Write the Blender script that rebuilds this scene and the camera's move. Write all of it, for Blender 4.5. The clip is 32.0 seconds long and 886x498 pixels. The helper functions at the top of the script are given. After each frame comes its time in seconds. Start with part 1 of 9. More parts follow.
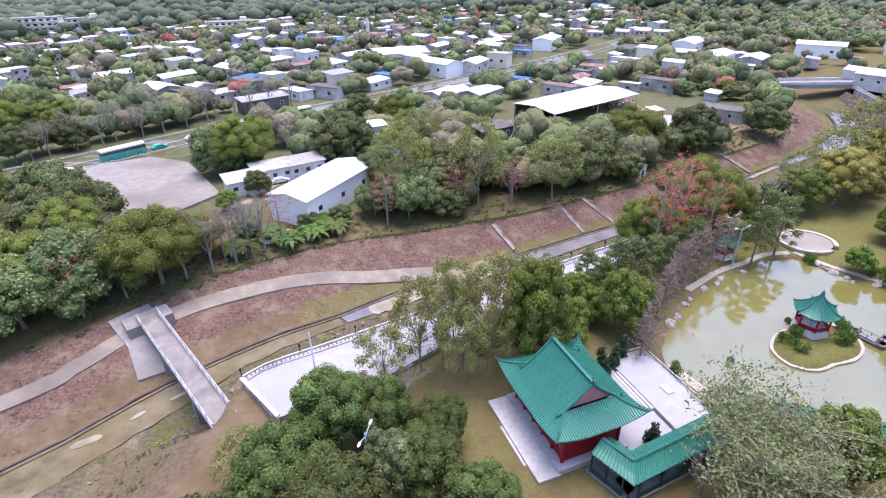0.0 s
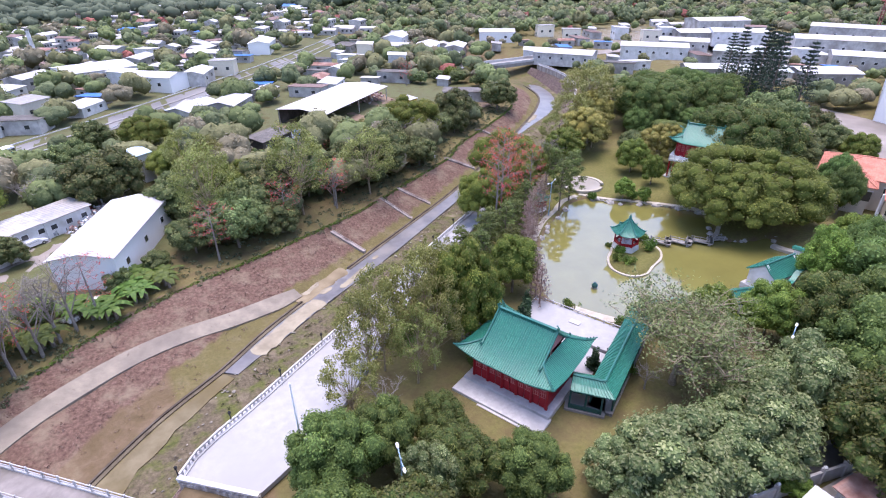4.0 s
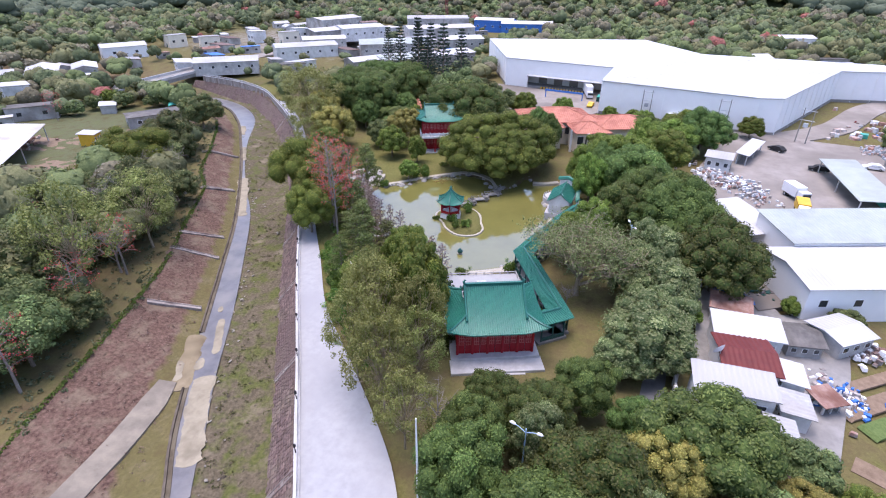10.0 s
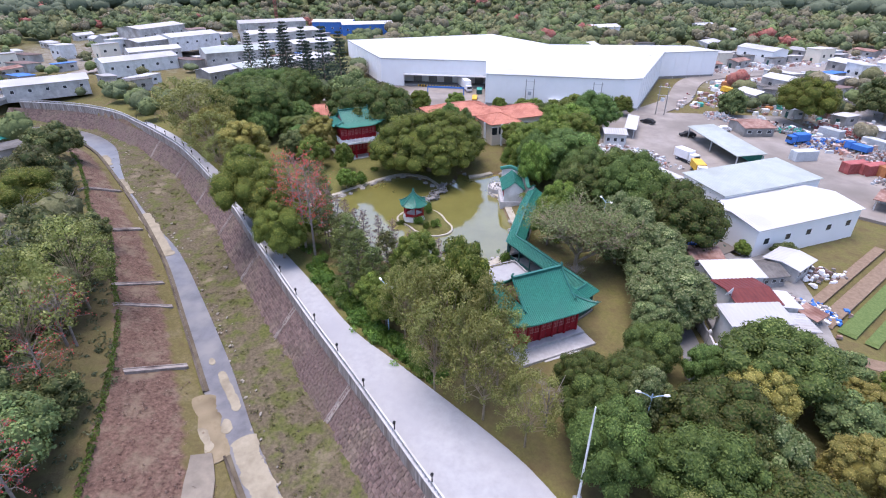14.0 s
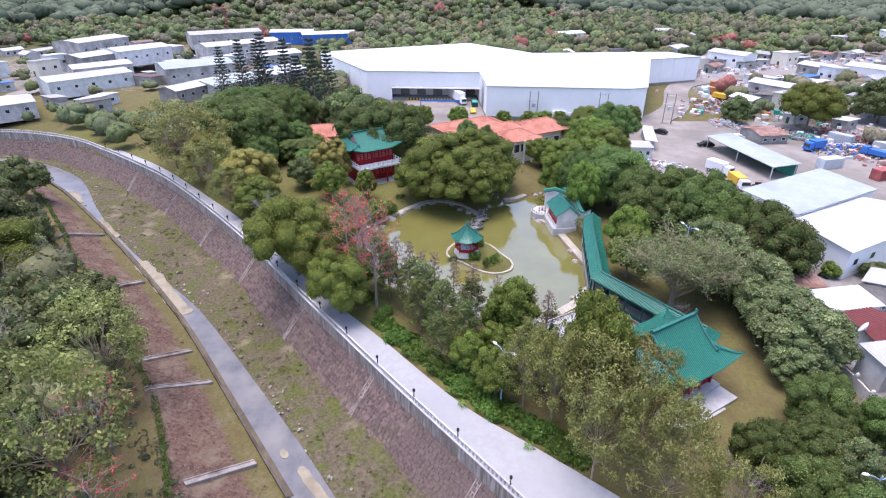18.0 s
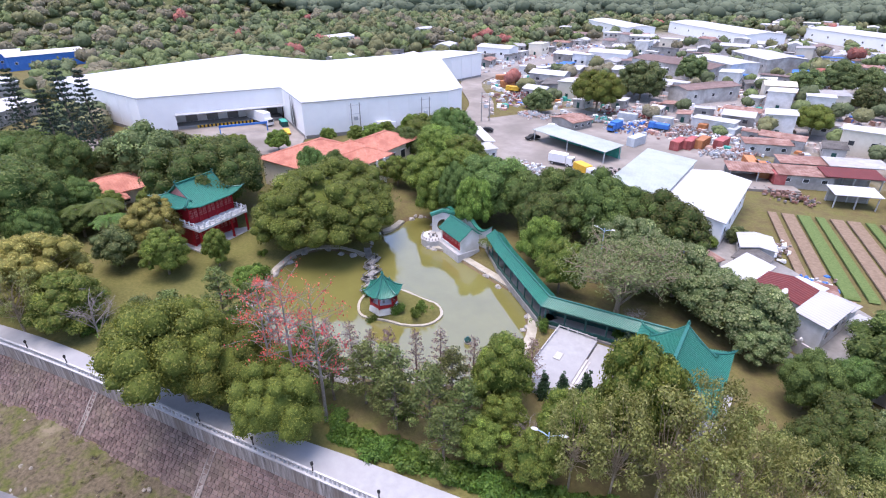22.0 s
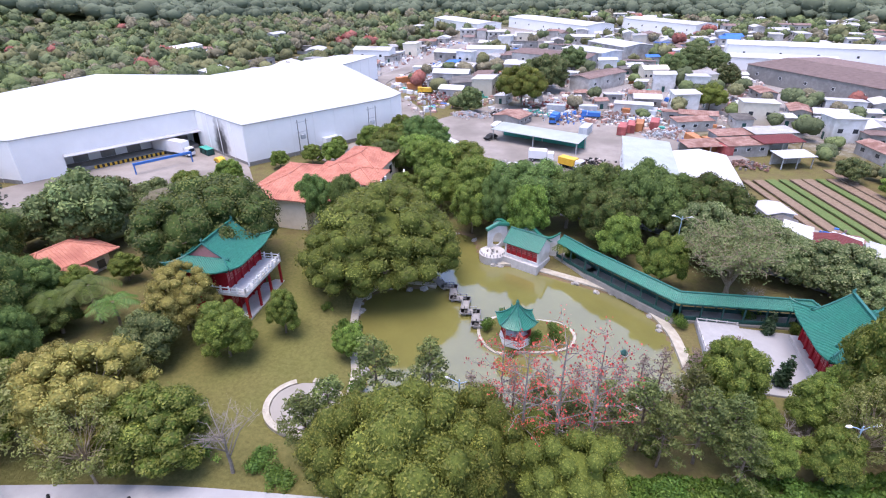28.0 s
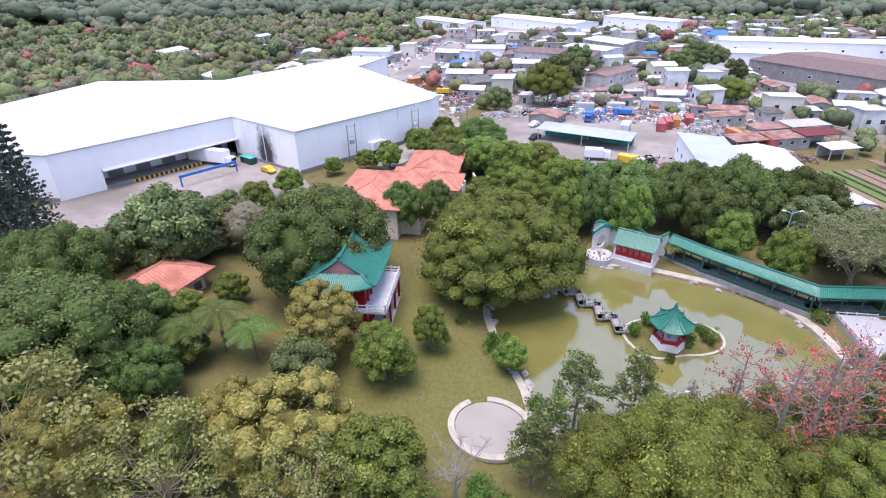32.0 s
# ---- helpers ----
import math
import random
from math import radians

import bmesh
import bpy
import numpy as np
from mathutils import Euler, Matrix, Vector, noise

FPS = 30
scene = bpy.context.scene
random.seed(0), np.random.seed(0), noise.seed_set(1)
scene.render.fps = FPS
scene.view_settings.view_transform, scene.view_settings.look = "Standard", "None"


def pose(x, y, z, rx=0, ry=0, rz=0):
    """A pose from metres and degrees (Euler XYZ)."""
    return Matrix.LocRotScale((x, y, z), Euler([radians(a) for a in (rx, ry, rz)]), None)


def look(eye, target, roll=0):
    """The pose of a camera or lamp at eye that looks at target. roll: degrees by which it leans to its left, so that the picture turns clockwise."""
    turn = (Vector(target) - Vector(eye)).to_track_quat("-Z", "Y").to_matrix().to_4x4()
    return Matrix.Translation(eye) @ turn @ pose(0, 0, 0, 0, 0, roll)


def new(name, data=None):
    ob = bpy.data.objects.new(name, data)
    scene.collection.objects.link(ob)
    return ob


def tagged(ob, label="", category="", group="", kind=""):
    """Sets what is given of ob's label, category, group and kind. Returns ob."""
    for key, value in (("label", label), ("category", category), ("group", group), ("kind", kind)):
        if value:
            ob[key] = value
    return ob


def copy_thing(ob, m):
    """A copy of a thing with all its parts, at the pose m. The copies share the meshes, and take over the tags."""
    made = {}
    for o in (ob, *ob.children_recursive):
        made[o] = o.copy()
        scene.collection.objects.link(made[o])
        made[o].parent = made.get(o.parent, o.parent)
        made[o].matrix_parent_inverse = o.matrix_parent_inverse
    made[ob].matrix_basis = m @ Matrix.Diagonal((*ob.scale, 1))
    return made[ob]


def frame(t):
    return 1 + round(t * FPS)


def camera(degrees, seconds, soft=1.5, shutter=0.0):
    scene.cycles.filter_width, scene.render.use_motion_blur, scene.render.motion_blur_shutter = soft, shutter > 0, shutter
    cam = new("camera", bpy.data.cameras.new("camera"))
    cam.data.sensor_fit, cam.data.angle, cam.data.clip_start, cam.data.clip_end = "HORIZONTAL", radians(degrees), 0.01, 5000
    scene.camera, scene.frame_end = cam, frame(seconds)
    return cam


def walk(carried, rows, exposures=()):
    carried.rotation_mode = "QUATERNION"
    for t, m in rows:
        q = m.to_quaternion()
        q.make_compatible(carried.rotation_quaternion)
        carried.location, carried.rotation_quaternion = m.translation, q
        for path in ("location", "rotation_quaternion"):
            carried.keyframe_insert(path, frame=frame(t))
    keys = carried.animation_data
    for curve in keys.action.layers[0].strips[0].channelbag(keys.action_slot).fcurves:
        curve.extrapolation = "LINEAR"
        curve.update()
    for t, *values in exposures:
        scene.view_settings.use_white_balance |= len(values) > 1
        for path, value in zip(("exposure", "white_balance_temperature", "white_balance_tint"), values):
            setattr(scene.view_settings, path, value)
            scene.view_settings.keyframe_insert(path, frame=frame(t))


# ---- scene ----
cam = camera(80.0, 32.0, soft=1.1)
METRES, EYE, TILT, LEAN, TURN = 200.0, 46.0, -29.0, 1.0, 0.0
ROWS = [
    (0.0, 0.0, 0.0, 0.0, 0.0, 0.0, -0.0),
    (0.5, -0.0134, 0.0004, -0.0003, -4.42, -0.06, 2.32),
    (1.0, -0.0268, 0.0014, 0.0001, -9.93, -0.45, 5.14),
    (1.5, -0.0409, 0.0032, 0.0011, -15.26, -1.07, 7.83),
    (2.0, -0.0543, 0.0062, 0.0026, -18.78, -1.62, 9.69),
    (2.5, -0.0677, 0.0099, 0.0044, -21.82, -2.16, 11.14),
    (4.5, -0.1185, 0.0331, 0.0158, -31.74, -4.35, 15.73),
    (5.0, -0.1304, 0.0398, 0.0191, -35.33, -5.35, 17.2),
    (5.5, -0.1421, 0.0468, 0.0228, -40.54, -6.97, 19.19),
    (6.0, -0.1536, 0.0546, 0.0269, -46.14, -8.9, 21.11),
    (6.5, -0.1646, 0.0636, 0.0313, -49.49, -10.07, 22.13),
    (7.0, -0.1741, 0.0731, 0.0365, -50.91, -10.56, 22.6),
    (7.5, -0.1828, 0.0832, 0.0417, -51.67, -10.82, 22.89),
    (8.0, -0.1908, 0.0936, 0.0471, -54.37, -11.82, 23.67),
    (8.5, -0.1986, 0.1047, 0.0528, -59.14, -13.73, 24.85),
    (9.0, -0.2057, 0.1162, 0.0597, -64.21, -15.95, 25.99),
    (9.5, -0.2121, 0.1289, 0.0664, -68.03, -17.61, 26.7),
    (10.0, -0.2176, 0.1421, 0.0736, -71.09, -18.96, 27.16),
    (10.5, -0.2219, 0.1552, 0.0809, -73.82, -20.23, 27.68),
    (11.0, -0.2257, 0.1687, 0.0883, -76.61, -21.55, 28.03),
    (11.5, -0.2288, 0.1825, 0.0957, -80.08, -23.17, 28.4),
    (12.0, -0.2316, 0.1964, 0.1036, -85.08, -25.59, 28.73),
    (12.5, -0.2332, 0.2111, 0.1116, -90.04, -28.0, 28.86),
    (13.0, -0.2334, 0.2256, 0.1195, -92.35, -29.1, 28.9),
    (13.5, -0.2323, 0.2403, 0.1271, -93.34, -29.54, 28.91),
    (14.0, -0.2298, 0.2543, 0.1345, -93.42, -29.53, 28.95),
    (14.5, -0.2255, 0.2674, 0.1416, -93.47, -29.47, 28.99),
    (15.0, -0.2195, 0.2792, 0.1482, -93.51, -29.42, 29.03),
    (15.5, -0.2117, 0.2902, 0.1544, -93.48, -29.32, 29.02),
    (17.5, -0.1702, 0.3278, 0.1759, -98.29, -31.3, 28.87),
    (18.0, -0.1579, 0.336, 0.1809, -100.9, -32.54, 28.68),
    (18.5, -0.1454, 0.3439, 0.1859, -104.67, -34.36, 28.34),
    (19.0, -0.1324, 0.3518, 0.1904, -109.4, -36.54, 27.77),
    (19.5, -0.1186, 0.3593, 0.1952, -113.38, -38.37, 27.17),
    (20.0, -0.1044, 0.3663, 0.1996, -115.65, -39.39, 26.82),
    (20.5, -0.0904, 0.3734, 0.2038, -118.16, -40.48, 26.38),
    (21.0, -0.0763, 0.3804, 0.2081, -122.02, -42.2, 25.64),
    (21.5, -0.0618, 0.3876, 0.2125, -126.64, -44.18, 24.51),
    (22.0, -0.0472, 0.3945, 0.2165, -129.8, -45.46, 23.75),
    (22.5, -0.0322, 0.4016, 0.2207, -131.8, -46.23, 23.17),
    (23.0, -0.0171, 0.4087, 0.2248, -133.21, -46.75, 22.78),
    (23.5, -0.0019, 0.4159, 0.2291, -134.04, -47.03, 22.56),
    (24.0, 0.013, 0.4239, 0.2334, -134.36, -47.14, 22.52),
    (24.5, 0.0266, 0.4316, 0.2379, -134.7, -47.25, 22.46),
    (26.5, 0.0828, 0.4673, 0.2582, -143.17, -50.34, 19.63),
    (27.0, 0.0968, 0.4753, 0.2628, -145.64, -51.15, 18.69),
    (27.5, 0.111, 0.4829, 0.2672, -148.06, -51.9, 17.72),
    (28.0, 0.1249, 0.4899, 0.2713, -149.95, -52.49, 16.92),
    (28.5, 0.1391, 0.4965, 0.275, -151.64, -52.99, 16.21),
    (29.0, 0.1531, 0.5028, 0.2788, -152.96, -53.36, 15.62),
    (29.5, 0.1674, 0.5085, 0.2823, -153.75, -53.54, 15.3),
    (30.0, 0.1819, 0.5141, 0.2856, -154.18, -53.66, 15.16),
    (30.5, 0.1963, 0.5195, 0.2888, -154.39, -53.72, 15.09),
    (31.0, 0.2109, 0.5248, 0.2918, -154.5, -53.75, 15.03),
    (31.5, 0.2255, 0.5301, 0.2948, -154.55, -53.77, 15.02),
    (32.0, 0.2402, 0.5353, 0.2979, -154.62, -53.77, 15.03),
]
walk(cam, [(t, pose(0, 0, EYE, TILT, LEAN, TURN) @ pose(METRES * x, METRES * y, METRES * z, 90 + pitch, roll, yaw)) for t, x, y, z, yaw, pitch, roll in ROWS], exposures=[(0.0, 1.68, 6520, 27), (4.0, 1.68, 6520, 27), (8.5, 1.47, 6540, 25), (13.0, 1.35, 6560, 22), (20.0, 1.52, 6600, 23), (32.0, 1.5, 6600, 24)])

# ---- light ----
world = bpy.data.worlds.new("overcast")
scene.world = world
world.use_nodes = True
wn = world.node_tree
wn.nodes.clear()
sky = wn.nodes.new("ShaderNodeTexSky")
sky.sky_type, sky.sun_disc = "NISHITA", False
sky.sun_elevation, sky.sun_rotation = radians(80), radians(20)
sky.air_density, sky.dust_density, sky.ozone_density = 1.0, 1.5, 2.0
wbg = wn.nodes.new("ShaderNodeBackground")
wbg.inputs[1].default_value = 0.15
wout = wn.nodes.new("ShaderNodeOutputWorld")
wn.links.new(sky.outputs[0], wbg.inputs[0])
wn.links.new(wbg.outputs[0], wout.inputs[0])
sun = new("sun", bpy.data.lights.new("sun", "SUN"))
sun.data.energy, sun.data.angle, sun.data.color = 1.4, radians(42), (1.0, 0.98, 0.96)
sun.matrix_world = look((55, 80, 300), (40, 40, 0))

# ---- materials ----
MATS = {}


def surf(name, c1, c2, scale=1.0, rough=0.8, bump=0.15, metal=0.0, vary=0.0, stain=None, stain_scale=0.12, spec=0.3, streak=0.0):
    """Two colours broken up by fine noise, a large stain on top, a little relief."""
    m = bpy.data.materials.new(name)
    m.use_nodes = True
    nt = m.node_tree
    bsdf = nt.nodes["Principled BSDF"]
    geo = nt.nodes.new("ShaderNodeNewGeometry")
    mp = nt.nodes.new("ShaderNodeMapping")
    if streak:
        mp.inputs["Scale"].default_value = (1, 1, streak)
    nt.links.new(geo.outputs["Position"], mp.inputs[0])
    n1 = nt.nodes.new("ShaderNodeTexNoise")
    n1.inputs["Scale"].default_value, n1.inputs["Detail"].default_value, n1.inputs["Roughness"].default_value = scale, 6, 0.65
    nt.links.new(mp.outputs[0], n1.inputs["Vector"])
    ramp = nt.nodes.new("ShaderNodeMapRange")
    ramp.inputs[1].default_value, ramp.inputs[2].default_value = 0.32, 0.68
    nt.links.new(n1.outputs[0], ramp.inputs[0])
    mix = nt.nodes.new("ShaderNodeMix")
    mix.data_type = "RGBA"
    mix.inputs[6].default_value, mix.inputs[7].default_value = (*c1, 1), (*c2, 1)
    nt.links.new(ramp.outputs[0], mix.inputs[0])
    out = mix.outputs[2]
    if stain:
        n2 = nt.nodes.new("ShaderNodeTexNoise")
        n2.inputs["Scale"].default_value, n2.inputs["Detail"].default_value = stain_scale, 5
        nt.links.new(mp.outputs[0], n2.inputs["Vector"])
        r2 = nt.nodes.new("ShaderNodeMapRange")
        r2.inputs[1].default_value, r2.inputs[2].default_value = 0.45, 0.68
        nt.links.new(n2.outputs[0], r2.inputs[0])
        m2 = nt.nodes.new("ShaderNodeMix")
        m2.data_type = "RGBA"
        m2.inputs[7].default_value = (*stain, 1)
        nt.links.new(out, m2.inputs[6])
        nt.links.new(r2.outputs[0], m2.inputs[0])
        out = m2.outputs[2]
    if vary:
        info = nt.nodes.new("ShaderNodeObjectInfo")
        hsv = nt.nodes.new("ShaderNodeHueSaturation")
        mr = nt.nodes.new("ShaderNodeMapRange")
        mr.inputs[3].default_value, mr.inputs[4].default_value = 1 - vary, 1 + vary
        nt.links.new(info.outputs["Random"], mr.inputs[0])
        nt.links.new(mr.outputs[0], hsv.inputs["Value"])
        nt.links.new(out, hsv.inputs["Color"])
        out = hsv.outputs[0]
    nt.links.new(out, bsdf.inputs["Base Color"])
    bsdf.inputs["Roughness"].default_value, bsdf.inputs["Metallic"].default_value = rough, metal
    bsdf.inputs["Specular IOR Level"].default_value = spec
    if bump:
        b = nt.nodes.new("ShaderNodeBump")
        b.inputs["Strength"].default_value, b.inputs["Distance"].default_value = bump, 0.1
        nt.links.new(n1.outputs[0], b.inputs["Height"])
        nt.links.new(b.outputs[0], bsdf.inputs["Normal"])
    MATS[name] = m
    return m


def leafy(name, cols, sheer=0.3, hue=0.03, val=0.25):
    """Leaves: each leaf takes one of the colours, each clump and each tree its own shift."""
    m = bpy.data.materials.new(name)
    m.use_nodes = True
    nt = m.node_tree
    nt.nodes.clear()
    geo = nt.nodes.new("ShaderNodeNewGeometry")
    ramp = nt.nodes.new("ShaderNodeValToRGB")
    els = ramp.color_ramp.elements
    while len(els) < len(cols):
        els.new(0.5)
    for i, c in enumerate(cols):
        els[i].position, els[i].color = i / max(1, len(cols) - 1), (*c, 1)
    nt.links.new(geo.outputs["Random Per Island"], ramp.inputs[0])
    info = nt.nodes.new("ShaderNodeObjectInfo")
    hsv = nt.nodes.new("ShaderNodeHueSaturation")
    for sock, lo, hi in (("Hue", 0.5 - hue, 0.5 + hue), ("Value", 1 - val, 1 + val)):
        mr = nt.nodes.new("ShaderNodeMapRange")
        mr.inputs[3].default_value, mr.inputs[4].default_value = lo, hi
        nt.links.new(info.outputs["Random"], mr.inputs[0])
        if sock == "Hue":
            nt.links.new(mr.outputs[0], hsv.inputs[sock])
    ta, mul = nt.nodes.new("ShaderNodeAttribute"), nt.nodes.new("ShaderNodeMath")
    ta.attribute_name, mul.operation = "tint", "MULTIPLY"
    nt.links.new(ta.outputs["Fac"], mul.inputs[0])
    nt.links.new(mr.outputs[0], mul.inputs[1])
    nt.links.new(mul.outputs[0], hsv.inputs["Value"])
    nt.links.new(ramp.outputs[0], hsv.inputs["Color"])
    d = nt.nodes.new("ShaderNodeBsdfPrincipled")
    d.inputs["Roughness"].default_value, d.inputs["Specular IOR Level"].default_value = 0.55, 0.25
    tr = nt.nodes.new("ShaderNodeBsdfTranslucent")
    nt.links.new(hsv.outputs[0], d.inputs["Base Color"])
    nt.links.new(hsv.outputs[0], tr.inputs["Color"])
    mx = nt.nodes.new("ShaderNodeMixShader")
    mx.inputs[0].default_value = sheer
    out = nt.nodes.new("ShaderNodeOutputMaterial")
    nt.links.new(d.outputs[0], mx.inputs[1])
    nt.links.new(tr.outputs[0], mx.inputs[2])
    nt.links.new(mx.outputs[0], out.inputs[0])
    MATS[name] = m
    return m


TILE = surf("green_glaze", (0.012, 0.135, 0.095), (0.03, 0.21, 0.15), 3.0, 0.38, 0.1, spec=0.45, stain=(0.025, 0.16, 0.12), stain_scale=0.5)
TILE_DARK = surf("green_glaze_dark", (0.01, 0.1, 0.075), (0.02, 0.15, 0.12), 3.0, 0.35, 0.1, spec=0.5)
RED = surf("red_lacquer", (0.28, 0.006, 0.012), (0.36, 0.012, 0.02), 2.0, 0.5, 0.05)
# darker red, only for inner walls and ceilings
RED_DARK = surf("darker_red", (0.12, 0.006, 0.01), (0.16, 0.01, 0.014), 2.0, 0.5, 0.05)
PINK = surf("pink_plaster", (0.5, 0.2, 0.19), (0.58, 0.26, 0.24), 2.0, 0.8, 0.1)
DKGREEN = surf("green_paint", (0.012, 0.06, 0.055), (0.02, 0.085, 0.075), 2.0, 0.5, 0.05)
STONE = surf("pale_stone", (0.42, 0.41, 0.4), (0.55, 0.54, 0.53), 1.6, 0.85, 0.15, stain=(0.36, 0.35, 0.34), stain_scale=0.25)
WHITEWALL = surf("white_plaster", (0.6, 0.6, 0.59), (0.7, 0.7, 0.69), 1.5, 0.85, 0.1, stain=(0.48, 0.48, 0.45), stain_scale=0.4)
CONC = surf("pale_concrete", (0.299, 0.301, 0.306), (0.359, 0.361, 0.365), 0.9, 0.85, 0.1, stain=(0.3, 0.3, 0.31), stain_scale=0.08)
CONC_GREY = surf("grey_concrete", (0.2, 0.192, 0.18), (0.3, 0.288, 0.27), 0.8, 0.85, 0.2, stain=(0.2, 0.19, 0.18), stain_scale=0.15)
CONC_DRY = surf("sandy_concrete", (0.265, 0.232, 0.168), (0.34, 0.302, 0.225), 0.9, 0.95, 0.15, stain=(0.2, 0.172, 0.125), stain_scale=0.35, spec=0.1)
CONC_WALL = surf("streaked_concrete", (0.11, 0.095, 0.085), (0.5, 0.455, 0.42), 2.8, 0.95, 0.25, stain=(0.2, 0.16, 0.13), stain_scale=0.6, streak=0.1)
ASPHALT = surf("asphalt", (0.12, 0.12, 0.122), (0.17, 0.17, 0.172), 1.0, 0.85, 0.1, stain=(0.2, 0.195, 0.19), stain_scale=0.06)
YARD = surf("yard_concrete", (0.215, 0.19, 0.168), (0.3, 0.27, 0.242), 0.25, 0.9, 0.1, stain=(0.165, 0.145, 0.125), stain_scale=0.05)
SAND = surf("pale_shore", (0.3, 0.275, 0.22), (0.44, 0.405, 0.335), 1.2, 0.9, 0.2)
ROCK = surf("grey_rock", (0.2, 0.19, 0.17), (0.42, 0.4, 0.37), 1.6, 0.9, 0.5)
WOOD = surf("weathered_wood", (0.22, 0.17, 0.13), (0.34, 0.28, 0.22), 3.0, 0.85, 0.2)
BARK = surf("bark", (0.13, 0.1, 0.075), (0.24, 0.2, 0.16), 3.0, 0.9, 0.4)
BARK_TAN = surf("tan_bark", (0.2, 0.155, 0.1), (0.33, 0.27, 0.19), 3.0, 0.9, 0.3)
BARK_PALE = surf("pale_bark", (0.17, 0.15, 0.13), (0.28, 0.25, 0.22), 3.0, 0.9, 0.3)
BARK_PINK = surf("reddish_twigs", (0.2, 0.125, 0.1), (0.3, 0.2, 0.17), 3.0, 0.9, 0.2)
STEEL = surf("galvanised_steel", (0.5, 0.51, 0.52), (0.6, 0.61, 0.62), 2.0, 0.45, 0.05, metal=0.4)
LAMP_BLUE = surf("pale_blue_paint", (0.28, 0.42, 0.55), (0.34, 0.48, 0.6), 2.0, 0.5, 0.02)
ROOF_WHITE = surf("white_sheet_roof", (0.44, 0.44, 0.45), (0.52, 0.52, 0.53), 0.4, 0.6, 0.03, vary=0.16, stain=(0.38, 0.375, 0.37), stain_scale=0.1)
ROOF_DULL = surf("dull_sheet_roof", (0.3, 0.3, 0.3), (0.48, 0.48, 0.48), 0.7, 0.7, 0.05, vary=0.35, stain=(0.38, 0.35, 0.32), stain_scale=0.15)
ROOF_GREEN = surf("pale_green_sheet", (0.31, 0.35, 0.325), (0.37, 0.405, 0.38), 0.5, 0.6, 0.03, stain=(0.28, 0.31, 0.29), stain_scale=0.15)
ROOF_MAROON = surf("maroon_sheet", (0.11, 0.02, 0.018), (0.15, 0.03, 0.025), 1.0, 0.6, 0.05)
ROOF_RUST = surf("rusty_sheet", (0.2, 0.085, 0.06), (0.36, 0.25, 0.21), 0.8, 0.8, 0.1, stain=(0.16, 0.075, 0.055), stain_scale=0.3)
ROOF_DARK = surf("dark_sheet", (0.07, 0.065, 0.06), (0.14, 0.13, 0.12), 0.6, 0.8, 0.1, vary=0.3, stain=(0.05, 0.045, 0.04), stain_scale=0.2)
ROOF_BROWN = surf("brown_sheet", (0.12, 0.08, 0.07), (0.2, 0.14, 0.125), 0.5, 0.8, 0.05, vary=0.2)
ORANGE = surf("orange_tile", (0.42, 0.16, 0.105), (0.54, 0.24, 0.17), 2.0, 0.7, 0.2, stain=(0.36, 0.13, 0.09), stain_scale=0.4)
CREAM = surf("cream_render", (0.62, 0.56, 0.45), (0.7, 0.64, 0.53), 1.0, 0.85, 0.05, vary=0.15)
WALL_MIX = surf("village_wall", (0.3, 0.29, 0.275), (0.5, 0.485, 0.46), 0.5, 0.85, 0.1, vary=0.3, stain=(0.24, 0.22, 0.2), stain_scale=0.2)
WH_WALL = surf("warehouse_sheet", (0.78, 0.78, 0.77), (0.82, 0.82, 0.81), 0.3, 0.6, 0.03)
GLASS = surf("dark_glass", (0.03, 0.035, 0.04), (0.05, 0.055, 0.06), 1.0, 0.12, 0.0, spec=0.6)
BLUE = surf("blue_sheet", (0.03, 0.13, 0.42), (0.05, 0.18, 0.5), 1.0, 0.55, 0.05)
YELLOW = surf("yellow_paint", (0.62, 0.36, 0.03), (0.7, 0.42, 0.05), 1.0, 0.5, 0.03)
BLACK = surf("black_rubber", (0.015, 0.015, 0.015), (0.03, 0.03, 0.03), 2.0, 0.7, 0.05)
CONT_RED = surf("container_red", (0.27, 0.06, 0.055), (0.36, 0.11, 0.1), 0.8, 0.6, 0.05, vary=0.3)
CONT_ORANGE = surf("container_orange", (0.38, 0.14, 0.05), (0.45, 0.2, 0.09), 0.8, 0.6, 0.05, vary=0.2)
CONT_GREY = surf("container_grey", (0.4, 0.43, 0.45), (0.5, 0.52, 0.54), 0.8, 0.6, 0.05, vary=0.3)
TEAL = surf("teal_paint", (0.03, 0.3, 0.24), (0.06, 0.38, 0.3), 1.0, 0.5, 0.02)
BRIGHT_WHITE = surf("white_paint", (0.76, 0.76, 0.76), (0.8, 0.8, 0.8), 1.0, 0.45, 0.02)
SCRAP = surf("scrap", (0.16, 0.14, 0.13), (0.5, 0.46, 0.43), 1.4, 0.8, 0.3, vary=0.4, stain=(0.3, 0.13, 0.09), stain_scale=0.4)
CROP = surf("crop_green", (0.07, 0.115, 0.03), (0.13, 0.175, 0.055), 3.0, 0.9, 0.4)
SOIL = surf("tilled_soil", (0.16, 0.112, 0.075), (0.25, 0.18, 0.125), 1.5, 0.95, 0.3)

